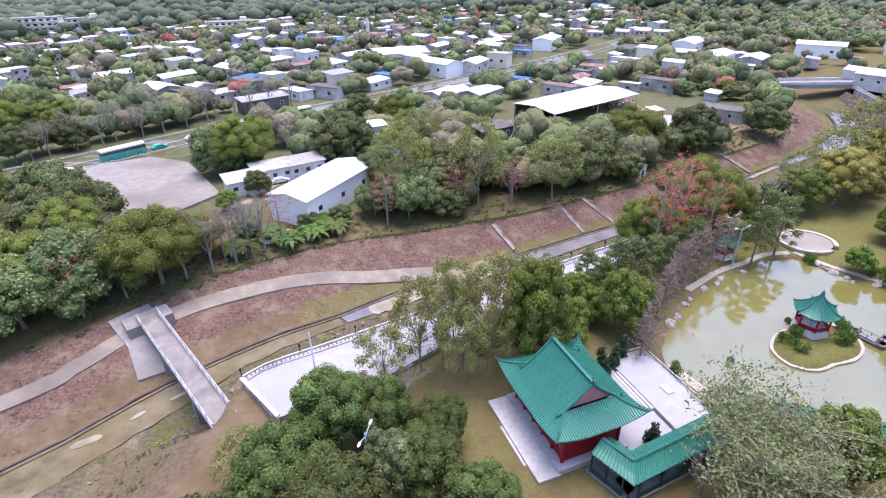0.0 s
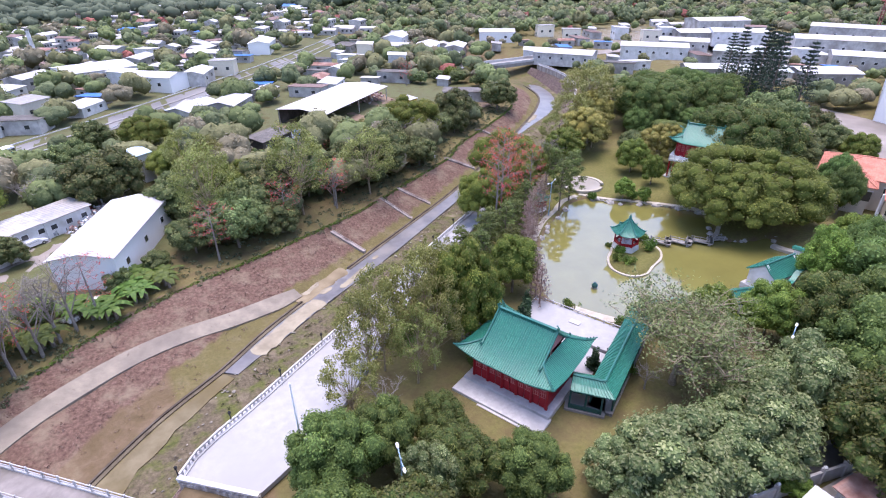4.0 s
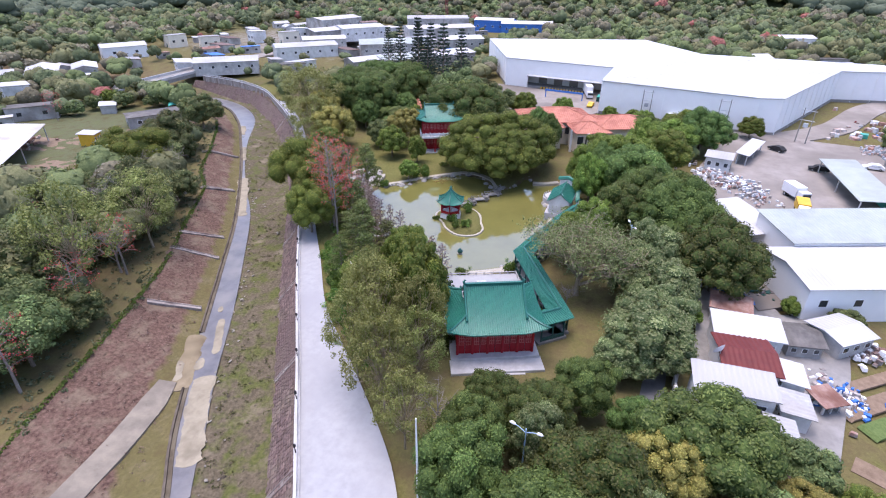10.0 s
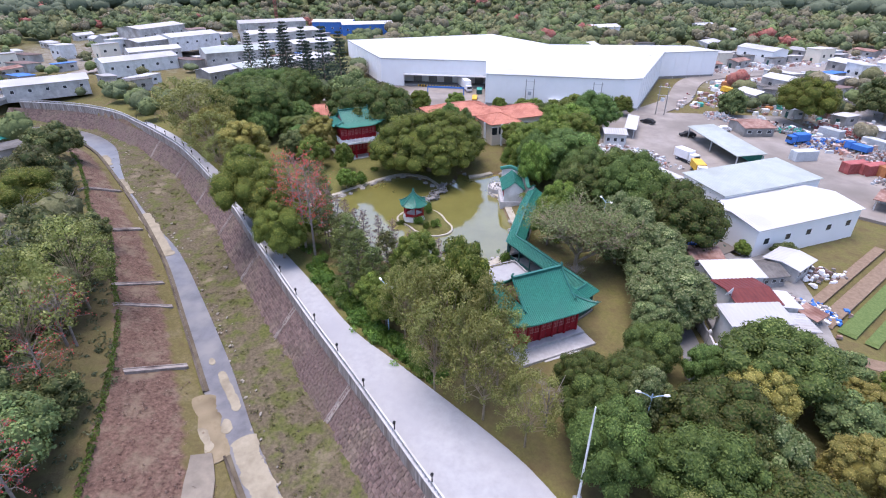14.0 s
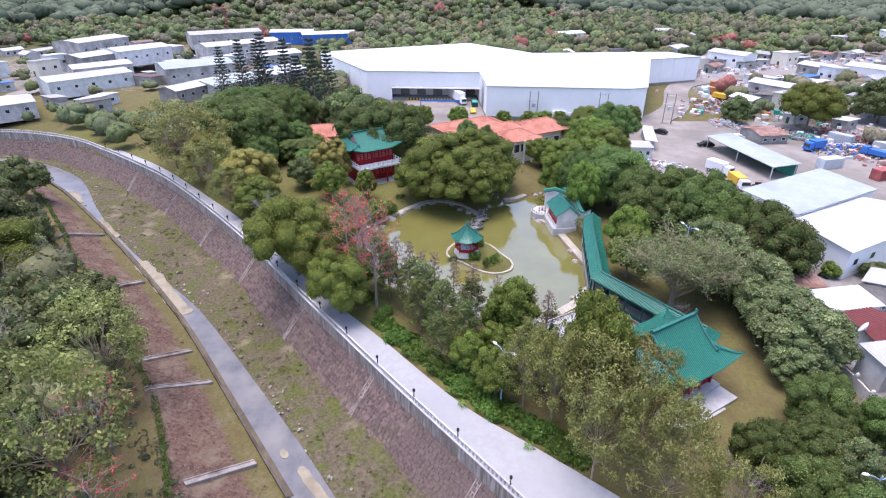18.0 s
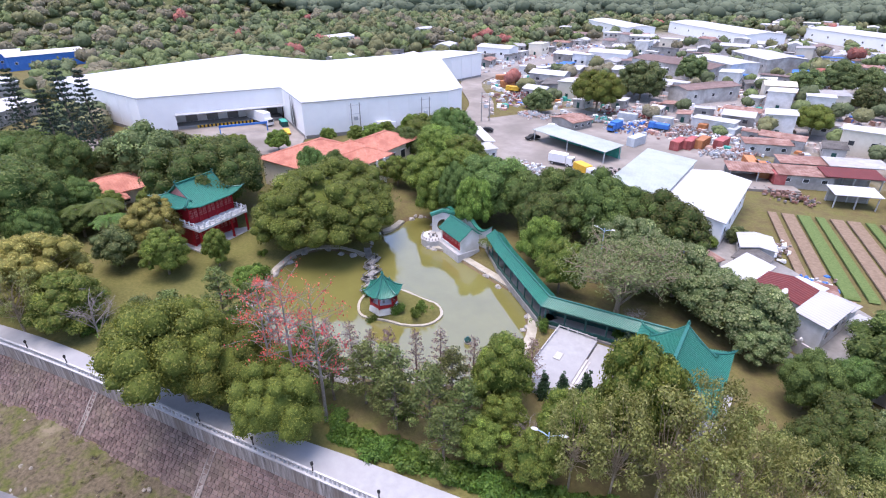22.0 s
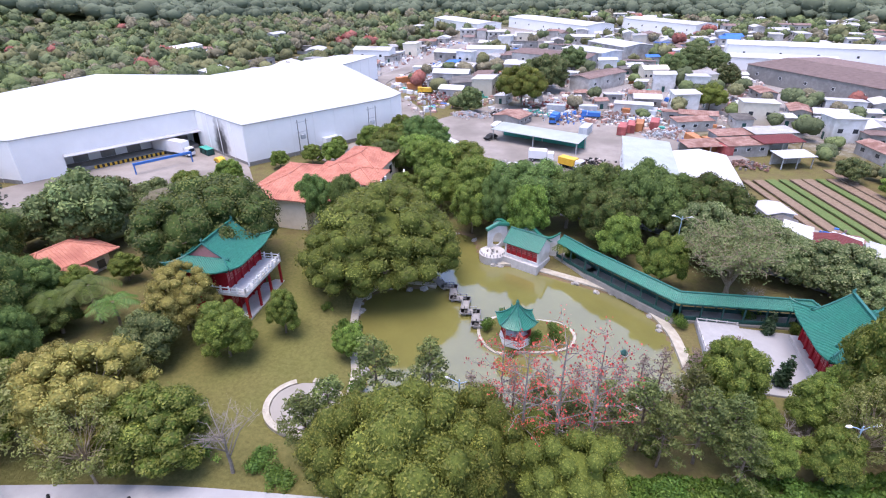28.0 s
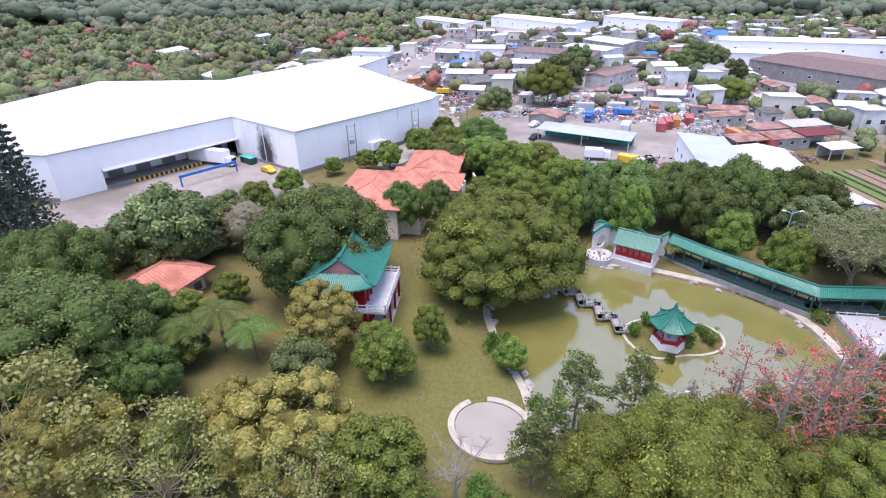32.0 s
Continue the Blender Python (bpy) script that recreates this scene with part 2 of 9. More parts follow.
LEAF = {
    "dome": leafy("leaf_dark", [(0.0567, 0.088, 0.0239), (0.0959, 0.135, 0.0331), (0.153, 0.19, 0.0497)], hue=0.04, val=0.4),
    "round": leafy("leaf_mid", [(0.0818, 0.125, 0.023), (0.142, 0.195, 0.035), (0.223, 0.27, 0.0534)], hue=0.03, val=0.3),
    "lychee": leafy("leaf_pale_tips", [(0.0818, 0.125, 0.0414), (0.153, 0.2, 0.0736), (0.273, 0.3, 0.147)], hue=0.01, val=0.1),
    "banyan": leafy("leaf_olive_dark", [(0.0676, 0.084, 0.0166), (0.114, 0.132, 0.0239), (0.18, 0.187, 0.0368)], hue=0.01, val=0.1),
    "acacia": leafy("leaf_olive", [(0.0818, 0.108, 0.0202), (0.142, 0.165, 0.0294), (0.229, 0.235, 0.0442)], hue=0.015, val=0.15),
    "light": leafy("leaf_yellow_green", [(0.125, 0.145, 0.036), (0.205, 0.22, 0.06), (0.3, 0.3, 0.11)], hue=0.02, val=0.15),
    "yellow": leafy("leaf_autumn", [(0.14, 0.14, 0.036), (0.24, 0.22, 0.056), (0.38, 0.31, 0.095)], hue=0.01, val=0.12),
    "vase": leafy("leaf_grey_green", [(0.0981, 0.12, 0.0414), (0.158, 0.175, 0.0644), (0.229, 0.24, 0.101)]),
    "pine": leafy("leaf_needle", [(0.0709, 0.095, 0.0294), (0.114, 0.145, 0.0414), (0.174, 0.2, 0.0607)]),
    "meta": leafy("leaf_rust", [(0.17, 0.115, 0.095), (0.25, 0.18, 0.155), (0.34, 0.26, 0.23)]),
    "kapok": leafy("red_blossom", [(0.55, 0.06, 0.055), (0.66, 0.11, 0.09), (0.72, 0.18, 0.14)], hue=0.008, val=0.1),
    "cypress": leafy("leaf_cypress", [(0.021, 0.049, 0.022), (0.045, 0.084, 0.035)]),
    "norfolk": leafy("leaf_conifer", [(0.022, 0.04, 0.028), (0.05, 0.078, 0.05)], hue=0.01),
    "palm": leafy("leaf_palm", [(0.06, 0.11, 0.02), (0.13, 0.19, 0.04)]),
    "shrub": leafy("leaf_hedge", [(0.0545, 0.105, 0.0184), (0.0927, 0.16, 0.0258), (0.142, 0.21, 0.0368)], hue=0.02, val=0.2),
    "bigdome": leafy("leaf_big_tree", [(0.0545, 0.092, 0.0239), (0.0959, 0.14, 0.035), (0.164, 0.2, 0.0515)], hue=0.025, val=0.25),
    "scrub": leafy("leaf_scrub", [(0.0654, 0.09, 0.0331), (0.114, 0.138, 0.0478), (0.185, 0.195, 0.0718)], hue=0.04, val=0.35),
    "wood": leafy("leaf_woodland", [(0.064, 0.083, 0.044), (0.115, 0.137, 0.07), (0.179, 0.2, 0.11)], hue=0.0, val=0.0),
}

# ---- shape helpers ----


class Geo:
    """Vertices and faces of one mesh."""

    def __init__(self):
        self.v, self.f = [], []

    def add(self, vs, fs):
        k = len(self.v)
        self.v += [tuple(p) for p in vs]
        self.f += [tuple(i + k for i in f) for f in fs]
        return self

    def box(self, x, y, z, sx, sy, sz, rz=0.0, taper=1.0):
        """A box on its base centre, with its upper edges drawn in a little."""
        c, s = math.cos(radians(rz)), math.sin(radians(rz))
        e = min(0.03, sx * 0.12, sy * 0.12, sz * 0.12)
        vs = []
        for h, k, d in ((0, 1, 0), (sz - e, taper, 0), (sz, taper, e)):
            for a, b in ((-1, -1), (1, -1), (1, 1), (-1, 1)):
                px, py = a * (sx / 2 * k - d), b * (sy / 2 * k - d)
                vs.append((x + px * c - py * s, y + px * s + py * c, z + h))
        fs = [(3, 2, 1, 0), (8, 9, 10, 11)]
        for i in range(4):
            j = (i + 1) % 4
            fs += [(i, j, j + 4, i + 4), (i + 4, j + 4, j + 8, i + 8)]
        return self.add(vs, fs)

    def prism(self, poly, z0, z1):
        n = len(poly)
        area = sum(poly[i][0] * poly[(i + 1) % n][1] - poly[(i + 1) % n][0] * poly[i][1] for i in range(n))
        if area < 0:
            poly = poly[::-1]
        vs = [(x, y, z0) for x, y in poly] + [(x, y, z1) for x, y in poly]
        return self.add(vs, [tuple(range(n))[::-1], tuple(range(n, 2 * n))] + [(i, (i + 1) % n, (i + 1) % n + n, i + n) for i in range(n)])

    def tube(self, pts, radii, sides=6):
        pts = [Vector(p) for p in pts]
        if not isinstance(radii, (list, tuple)):
            radii = [radii] * len(pts)
        k = len(self.v)
        for i, p in enumerate(pts):
            d = (pts[min(i + 1, len(pts) - 1)] - pts[max(i - 1, 0)]).normalized()
            a = d.orthogonal().normalized()
            b = d.cross(a)
            for j in range(sides):
                w = 2 * math.pi * j / sides
                self.v.append(tuple(p + (a * math.cos(w) + b * math.sin(w)) * radii[i]))
        for i in range(len(pts) - 1):
            for j in range(sides):
                q = (j + 1) % sides
                self.f.append((k + i * sides + j, k + i * sides + q, k + (i + 1) * sides + q, k + (i + 1) * sides + j))
        self.f.append(tuple(k + j for j in range(sides))[::-1])
        self.f.append(tuple(k + (len(pts) - 1) * sides + j for j in range(sides)))
        return self

    def mesh(self, name, smooth=False):
        me = bpy.data.meshes.new(name)
        me.from_pydata(self.v, [], self.f)
        if smooth:
            me.shade_smooth()
        me.update()
        return me


def part(name, geo, material, parent=None, label="", smooth=False):
    me = geo.mesh(name, smooth) if isinstance(geo, Geo) else geo
    if material and not me.materials:
        me.materials.append(material)
    ob = new(name, me)
    if parent:
        ob.parent = parent
    if label:
        ob["label"] = label
    return ob


def thing(name, m, label, category, group="", kind=""):
    ob = new(name)
    ob.empty_display_size = 0.3
    ob.matrix_basis = m
    return tagged(ob, label, category, group, kind)


def quads_mesh(name, q, material, tint=None):
    """A mesh of loose quads from an array (n, 4, 3), with a shade of colour for each."""
    n = len(q)
    me = bpy.data.meshes.new(name)
    me.vertices.add(4 * n)
    me.vertices.foreach_set("co", np.ascontiguousarray(q, dtype=np.float32).ravel())
    me.loops.add(4 * n)
    me.loops.foreach_set("vertex_index", np.arange(4 * n, dtype=np.int32))
    me.polygons.add(n)
    me.polygons.foreach_set("loop_start", np.arange(0, 4 * n, 4, dtype=np.int32))
    me.update(calc_edges=True)
    me.materials.append(material)
    me.attributes.new("tint", "FLOAT", "POINT").data.foreach_set("value", np.repeat(np.ones(n) if tint is None else tint, 4).astype(np.float32))
    return me


def leaf_quads(rng, centres, normals, size, jitter=0.7, long=1.5):
    """One pointed leaf at each centre, facing about along its normal."""
    n = len(centres)
    nr = normals + rng.normal(0, jitter, (n, 3))
    nr /= np.linalg.norm(nr, axis=1, keepdims=True) + 1e-9
    t = np.cross(nr, rng.normal(0, 1, (n, 3)))
    t /= np.linalg.norm(t, axis=1, keepdims=True) + 1e-9
    b = np.cross(nr, t)
    s = (size * rng.uniform(0.6, 1.35, n))[:, None]
    return np.stack([centres - t * s * 0.5 * long, centres - b * s * 0.42, centres + t * s * 0.5 * long, centres + b * s * 0.42], 1)


# ---- plan: lines of the river, the promenade and the pond ----
CURB = [(-420, -270), (-90, 8), (-52, 41), (-46, 47), (-39, 55), (-27.5, 64.8), (-18, 70.5), (-8.9, 77), (7.6, 86.3), (24.8, 95.7), (44.5, 106.7), (68, 122), (90, 137.5), (114, 156), (130, 175), (138, 205), (142, 260), (150, 900)]
WEDGE = [(-400, -275), (-75, 8), (-40, 40), (-32, 50), (-22, 62), (-16, 68.6), (-9, 72.4), (0.5, 78), (13.5, 84.7), (31.4, 94.9), (48, 105), (62, 116), (81, 129.5), (95, 138), (119, 152), (136, 173), (145, 205), (150, 260), (156, 900)]
OUTER = [(-380, -330), (-60, -24), (-34, 18), (-27, 36), (-25.2, 48.6), (-15, 55.3), (1.4, 64.7), (17.4, 74.1), (37.8, 85.6), (63.4, 99.9), (92, 118.4), (108, 131.5), (121, 143.5), (134, 157), (144, 175), (150, 197), (153, 215), (157, 260), (165, 900)]
HEDGE = [(-450, -250), (-110, 20), (-62, 56), (-56.7, 60.2), (-49, 68), (-45, 71), (-35.6, 81), (-20.8, 89), (-8, 92.8), (3.3, 96.3), (20, 102.4), (32.5, 109.2), (51, 118.8), (60, 127), (80, 139), (100, 153), (114, 172), (122, 200), (126, 260), (130, 900)]
INNER = [(-19.4, 42.7), (-10, 47.5), (5, 60), (12.5, 66.6), (25.3, 74.4), (36.5, 81.5), (51, 89.9), (66, 98.2), (80, 107.4), (104, 124.5), (121, 140)]
POND = [(29.4, 49.7), (31, 47.7), (33, 44.8), (36.8, 41), (40.2, 39), (45.3, 39), (53.4, 39.3), (59, 39.5), (63, 41), (66, 40), (69, 36.5), (72.4, 33.5), (75.5, 35), (74.8, 39.3), (72.7, 44.1), (77, 46.5), (70, 49.2), (67.6, 53), (72.2, 55.7), (73.9, 58.1), (74.3, 62), (71, 66.8), (67.5, 70.5), (63.5, 74), (61.5, 78), (59.5, 79), (55.5, 78.5), (50.4, 75.8), (45.1, 73.3), (38, 68), (32, 61.5), (28.6, 56), (27.8, 52)]
ISLE = [(53.6, 60.6), (50.5, 61.6), (47.6, 59.4), (45, 57.8), (43, 55), (43.7, 51.9), (46.5, 50.9), (49.5, 52), (52.5, 52.8), (55, 55), (55.6, 58)]
POOL = [(64.4 + 4.1 * math.cos(a * math.pi / 8), 83.4 + 3.7 * math.sin(a * math.pi / 8)) for a in range(16)]


def smooth_line(pts, step=1.5, closed=False):
    """Catmull-Rom through the points."""
    p = [np.array(q, float) for q in pts]
    n, out = len(p), []
    for i in range(n if closed else n - 1):
        a, b, c, d = (p[(i - 1) % n], p[i], p[(i + 1) % n], p[(i + 2) % n]) if closed else (p[max(i - 1, 0)], p[i], p[i + 1], p[min(i + 2, n - 1)])
        k = max(2, int(np.linalg.norm(c - b) / step))
        for j in range(k):
            t = j / k
            out.append(0.5 * (2 * b + (c - a) * t + (2 * a - 5 * b + 4 * c - d) * t * t + (3 * b - a - 3 * c + d) * t ** 3))
    if not closed:
        out.append(p[-1])
    return [tuple(q) for q in out]


def line_side(xy, pts, closed=False):
    """Distance of points (n, 2) to a line; for open lines positive to the left of its way, for closed ones positive outside."""
    p = np.array(pts, float)
    a, b = (p, np.roll(p, -1, 0)) if closed else (p[:-1], p[1:])
    best, side = np.full(len(xy), 1e9), np.zeros(len(xy))
    inside = np.zeros(len(xy), bool)
    for q, r in zip(a, b):
        d = r - q
        w = xy - q
        t = np.clip((w @ d) / (d @ d), 0, 1)
        dist = np.linalg.norm(w - t[:, None] * d, axis=1)
        near = dist < best - 1e-9
        best[near] = dist[near]
        side[near] = np.sign(d[0] * w[near, 1] - d[1] * w[near, 0])
        if closed:
            cross = (q[1] > xy[:, 1]) != (r[1] > xy[:, 1])
            xs = q[0] + (xy[:, 1] - q[1]) / (r[1] - q[1] if r[1] != q[1] else 1e-9) * d[0]
            inside ^= cross & (xy[:, 0] < xs)
    return best * (np.where(inside, -1, 1) if closed else np.where(side == 0, 1, side))


CURB_S, OUTER_S, HEDGE_S, WEDGE_S = (smooth_line(q, 3.0) for q in (CURB, OUTER, HEDGE, WEDGE))
POND_S, ISLE_S = smooth_line(POND, 1.2, True), smooth_line(ISLE, 0.8, True)
PARK_Z, WATER_Z, BED_Z, BANK_Z = 0.25, -0.7, -5.4, -1.7


def ease(x, a, b):
    t = np.clip((x - a) / (b - a), 0, 1)
    return t * t * (3 - 2 * t)


def ground_height(xy):
    """Height of the ground at points (n, 2)."""
    xy = np.asarray(xy, float)
    so, sc, sh = -line_side(xy, OUTER_S), line_side(xy, CURB_S), line_side(xy, HEDGE_S)
    z = np.full(len(xy), PARK_Z)
    z = PARK_Z + (0.7 - PARK_Z) * np.clip(ease(-so, -9, -2) + ease(xy[:, 0] - 0.4 * xy[:, 1], 45, 70), 0, 1)
    pond, isle = line_side(xy, POND_S, True), line_side(xy, ISLE_S, True)
    z = np.where(pond < 4.2, -1.7 + 1.4 * ease(pond, -1.3, 0.3) + (z + 0.3) * ease(pond, 0.9, 4.2), z)
    z = np.where(isle < 1, -1.7 + 1.75 * ease(-isle, -0.9, 0.7), z)
    pool = line_side(xy, POOL, True)
    z = np.where(pool < 1.2, np.minimum(z, -0.2), z)
    # revetment and river bed
    d = -so
    slope = -1.3 + (BED_Z + 1.3) * np.clip((d - 0.25) / 3.7, 0, 1)
    slope = slope - 0.5 * (1 - np.clip((d - 0.25) / 3.7, 0, 1))
    slope = np.where(d > 3.95, BED_Z, slope)
    z = np.where(d > 0.25, slope, z)
    # cut away under the promenade behind the wall
    z = np.where((d > -1.4) & (d <= 0.25) & (xy[:, 0] > -24) & (xy[:, 0] < 119), -2.0, z)
    # soft earth bank short of the footbridge
    earth = ease(-xy[:, 1], -46, -41) * (xy[:, 0] < -20)
    z = z + (0.4 + (BED_Z - 0.4) * ease(d, -1, 14) - z) * earth * ease(d, -1, 0.5) * ease(-sc, 0.5, 5)
    # far bank
    frac = np.clip(sc / np.maximum(sc - sh, 0.5), 0, 1)
    z = np.where((sc > 0) & (d > 0), BED_Z + 0.15 + (BANK_Z - BED_Z - 0.15) * np.clip((frac - 0.12) / 0.88, 0, 1), z)
    z = np.where((sh > 0) & (d > 0), BANK_Z + 0.8 * ease(sh, 0, 14), z)
    # the river is closed off beyond the road bridge
    z = z + (-0.4 - z) * ease(xy[:, 1], 214, 232) * ((d > 0.25) & (sh < 20))
    # hills far off
    r = np.hypot(xy[:, 0] - 60, xy[:, 1] - 40)
    ang = np.arctan2(xy[:, 1] - 40, xy[:, 0] - 60)
    start = 270 + 330 * (1 - np.exp(-((ang - 0.05) / 0.5) ** 2)) + 250 * ease(ang, 0.9, 1.6)
    z = z + 105 * ease(r, start, start + 560)
    return z


def gz(x, y):
    return float(ground_height([(x, y)])[0])


# ---- ground ----


def ground_material():
    m = bpy.data.materials.new("ground")
    m.use_nodes = True
    nt = m.node_tree
    N, L = nt.nodes.new, nt.links.new
    bsdf = nt.nodes["Principled BSDF"]
    bsdf.inputs["Roughness"].default_value, bsdf.inputs["Specular IOR Level"].default_value = 0.95, 0.1
    geo, att, sep = N("ShaderNodeNewGeometry"), N("ShaderNodeAttribute"), N("ShaderNodeSeparateColor")
    att.attribute_name = "zone"
    L(att.outputs["Color"], sep.inputs[0])

    def noisy(scale, detail=6, rough=0.65):
        n = N("ShaderNodeTexNoise")
        n.inputs["Scale"].default_value, n.inputs["Detail"].default_value, n.inputs["Roughness"].default_value = scale, detail, rough
        L(geo.outputs["Position"], n.inputs["Vector"])
        return n.outputs[0]

    def blend(f, a, b):
        x = N("ShaderNodeMix")
        x.data_type = "RGBA"
        for sock, v in ((0, f), (6, a), (7, b)):
            if isinstance(v, tuple):
                x.inputs[sock].default_value = (*v, 1)
            elif isinstance(v, float):
                x.inputs[sock].default_value = v
            else:
                L(v, x.inputs[sock])
        return x.outputs[2]

    def level(v, lo, hi):
        r = N("ShaderNodeMapRange")
        r.inputs[1].default_value, r.inputs[2].default_value = lo, hi
        L(v, r.inputs[0])
        return r.outputs[0]

    def mask(zone, n, soft=0.22):
        a = N("ShaderNodeMath")
        a.operation = "ADD"
        L(zone, a.inputs[0])
        L(n, a.inputs[1])
        return level(a.outputs[0], 1.0 - soft, 1.0 + soft)

    fine, mid, big = noisy(2.2), noisy(0.35), noisy(0.07)
    soil = blend(level(mid, 0.35, 0.65), (0.11, 0.08, 0.044), (0.17, 0.125, 0.075))
    grass = blend(level(fine, 0.3, 0.7), (0.095, 0.092, 0.03), (0.165, 0.15, 0.055))
    grass = blend(level(big, 0.42, 0.62), grass, blend(level(fine, 0.3, 0.7), (0.1, 0.102, 0.03), (0.15, 0.145, 0.05)))
    litter = blend(level(fine, 0.32, 0.68), (0.064, 0.037, 0.029), (0.19, 0.122, 0.094))
    litter = blend(level(mid, 0.48, 0.7), litter, (0.2, 0.155, 0.11))
    bed = blend(level(fine, 0.3, 0.7), (0.06, 0.05, 0.032), (0.165, 0.135, 0.092))
    bed = blend(level(mid, 0.46, 0.6), bed, blend(level(fine, 0.3, 0.7), (0.055, 0.065, 0.02), (0.125, 0.13, 0.045)))
    bed = blend(level(noisy(0.16), 0.56, 0.68), bed, (0.2, 0.165, 0.115))
    bed = blend(level(noisy(0.75), 0.6, 0.68), bed, (0.05, 0.042, 0.032))
    col = blend(mask(sep.outputs[0], mid), soil, grass)
    col = blend(mask(sep.outputs[1], mid), col, litter)
    col = blend(mask(sep.outputs[2], mid), col, bed)
    town = N("ShaderNodeAttribute")
    town.attribute_name = "town"
    col = blend(mask(town.outputs["Fac"], mid), col, blend(level(fine, 0.3, 0.7), (0.2, 0.185, 0.175), (0.34, 0.315, 0.3)))
    wooded = N("ShaderNodeAttribute")
    wooded.attribute_name = "wooded"
    col = blend(mask(wooded.outputs["Fac"], mid), col, blend(level(mid, 0.3, 0.7), (0.06, 0.075, 0.03), (0.12, 0.13, 0.06)))
    L(col, bsdf.inputs["Base Color"])
    b = N("ShaderNodeBump")
    b.inputs["Strength"].default_value, b.inputs["Distance"].default_value = 0.5, 0.25
    L(fine, b.inputs["Height"])
    L(b.outputs[0], bsdf.inputs["Normal"])
    return m


def axis_steps(lo, hi, step):
    far = [40.0 * (1.16 ** k - 1) / 0.16 for k in range(1, 15)]
    return np.array([lo - d for d in far[::-1]] + list(np.arange(lo, hi + 0.01, step)) + [hi + d for d in far])


gx, gy = axis_steps(-70, 140, 1.1), axis_steps(-40, 180, 1.1)
GXY = np.stack(np.meshgrid(gx, gy, indexing="xy"), -1).reshape(-1, 2)
GH = ground_height(GXY)
so_, sc_, sh_ = -line_side(GXY, OUTER_S), line_side(GXY, CURB_S), line_side(GXY, HEDGE_S)
pond_ = line_side(GXY, POND_S, True)
GH = GH + np.array([0.22 * noise.noise((x * 0.35, y * 0.35, 0.0)) + 0.3 * noise.noise((x * 0.06, y * 0.06, 3.0)) for x, y in GXY]) * np.where(so_ > 0, 0.3, 1.0) * np.where(np.abs(GXY[:, 0]) < 400, 1, 0)
w_, h_ = len(gx), len(gy)
faces = [(j * w_ + i, j * w_ + i + 1, (j + 1) * w_ + i + 1, (j + 1) * w_ + i) for j in range(h_ - 1) for i in range(w_ - 1)]
gme = bpy.data.meshes.new("ground")
gme.from_pydata(np.column_stack([GXY, GH]).tolist(), [], faces)
zone = np.zeros((len(GXY), 4), np.float32)
zone[:, 3] = 1
x_, y_ = GXY[:, 0], GXY[:, 1]
lawn = np.exp(-(((x_ - 72) / 22) ** 2 + ((y_ - 76) / 18) ** 2))
zone[:, 0] = np.clip(0.55 + 0.65 * lawn, 0, 1) + 0.25 * ease(-so_, -9, -2)
zone[:, 0] = np.where((so_ < 0) & (sh_ > 0), 0.5, zone[:, 0])
zone[:, 0] = np.where(pond_ < 0.2, 0.2, zone[:, 0])
isle_ = line_side(GXY, ISLE_S, True)
zone[:, 0] = np.where(isle_ < 0.5, 0.85, zone[:, 0])
zone[:, 0] = np.where((x_ < -18) & (so_ > -2), 0.15, zone[:, 0])
bank = (so_ < 0) & (sc_ > 0) & (sh_ <= 0.5)
frac_ = np.clip(sc_ / np.maximum(sc_ - sh_, 0.5), 0, 1)
zone[:, 1] = np.where(bank, np.where(frac_ > 0.3, 0.85, 0.35), 0)
zone[:, 0] = np.where(bank, np.where((x_ < -24) & (frac_ < 0.32), 0.2, 0.6), zone[:, 0])
zone[:, 2] = np.where((so_ < -3.6) & (sc_ <= 0), 0.95, 0)
zone[:, 1] = np.where((so_ < 0) & (so_ > -3.9), 0.9, zone[:, 1])
zone[:, 2] = np.where((so_ < 0) & (so_ > -15) & (y_ < 44) & (sc_ < 0), 0.4, zone[:, 2])
zone[:, 1] = np.where((so_ < 0) & (so_ > -15) & (y_ < 44) & (sc_ < 0), 0.6, zone[:, 1])
zone[:, :3] *= (1 - ease(y_, 212, 228) * ((so_ < 4) & (sh_ < 4)))[:, None]
att = gme.color_attributes.new("zone", "FLOAT_COLOR", "POINT")
att.data.foreach_set("color", zone.ravel())
town_v = 0.75 * ease(x_, -25, 10) * ease(-y_, 45, 75) * (1 - ease(-y_, 300, 380)) * (1 - ease(x_, 240, 300))
town_v = np.maximum(town_v, 0.55 * ease(x_, 180, 200) * ease(y_, 105, 130) * (1 - ease(y_, 250, 300)) * (1 - ease(x_, 320, 380)))
town_v = np.maximum(town_v, np.where((so_ < 0) & (sh_ > 20), 0.4, 0) * ease(y_, 100, 150))
tatt = gme.attributes.new("town", "FLOAT", "POINT")
tatt.data.foreach_set("value", town_v.astype(np.float32))
r_ = np.hypot(x_ - 60, y_ - 40)
wood_v = np.maximum(0.9 * ease(r_, 250, 420) * (1 - town_v), np.where((so_ < 0) & (sh_ > 12), 0.62, 0))
watt = gme.attributes.new("wooded", "FLOAT", "POINT")
watt.data.foreach_set("value", wood_v.astype(np.float32))
gme.materials.append(ground_material())
gme.shade_smooth()
ground = new("ground", gme)
tagged(ground, "grassy and bare ground of park, river bed and valley", "ground", kind="structure")


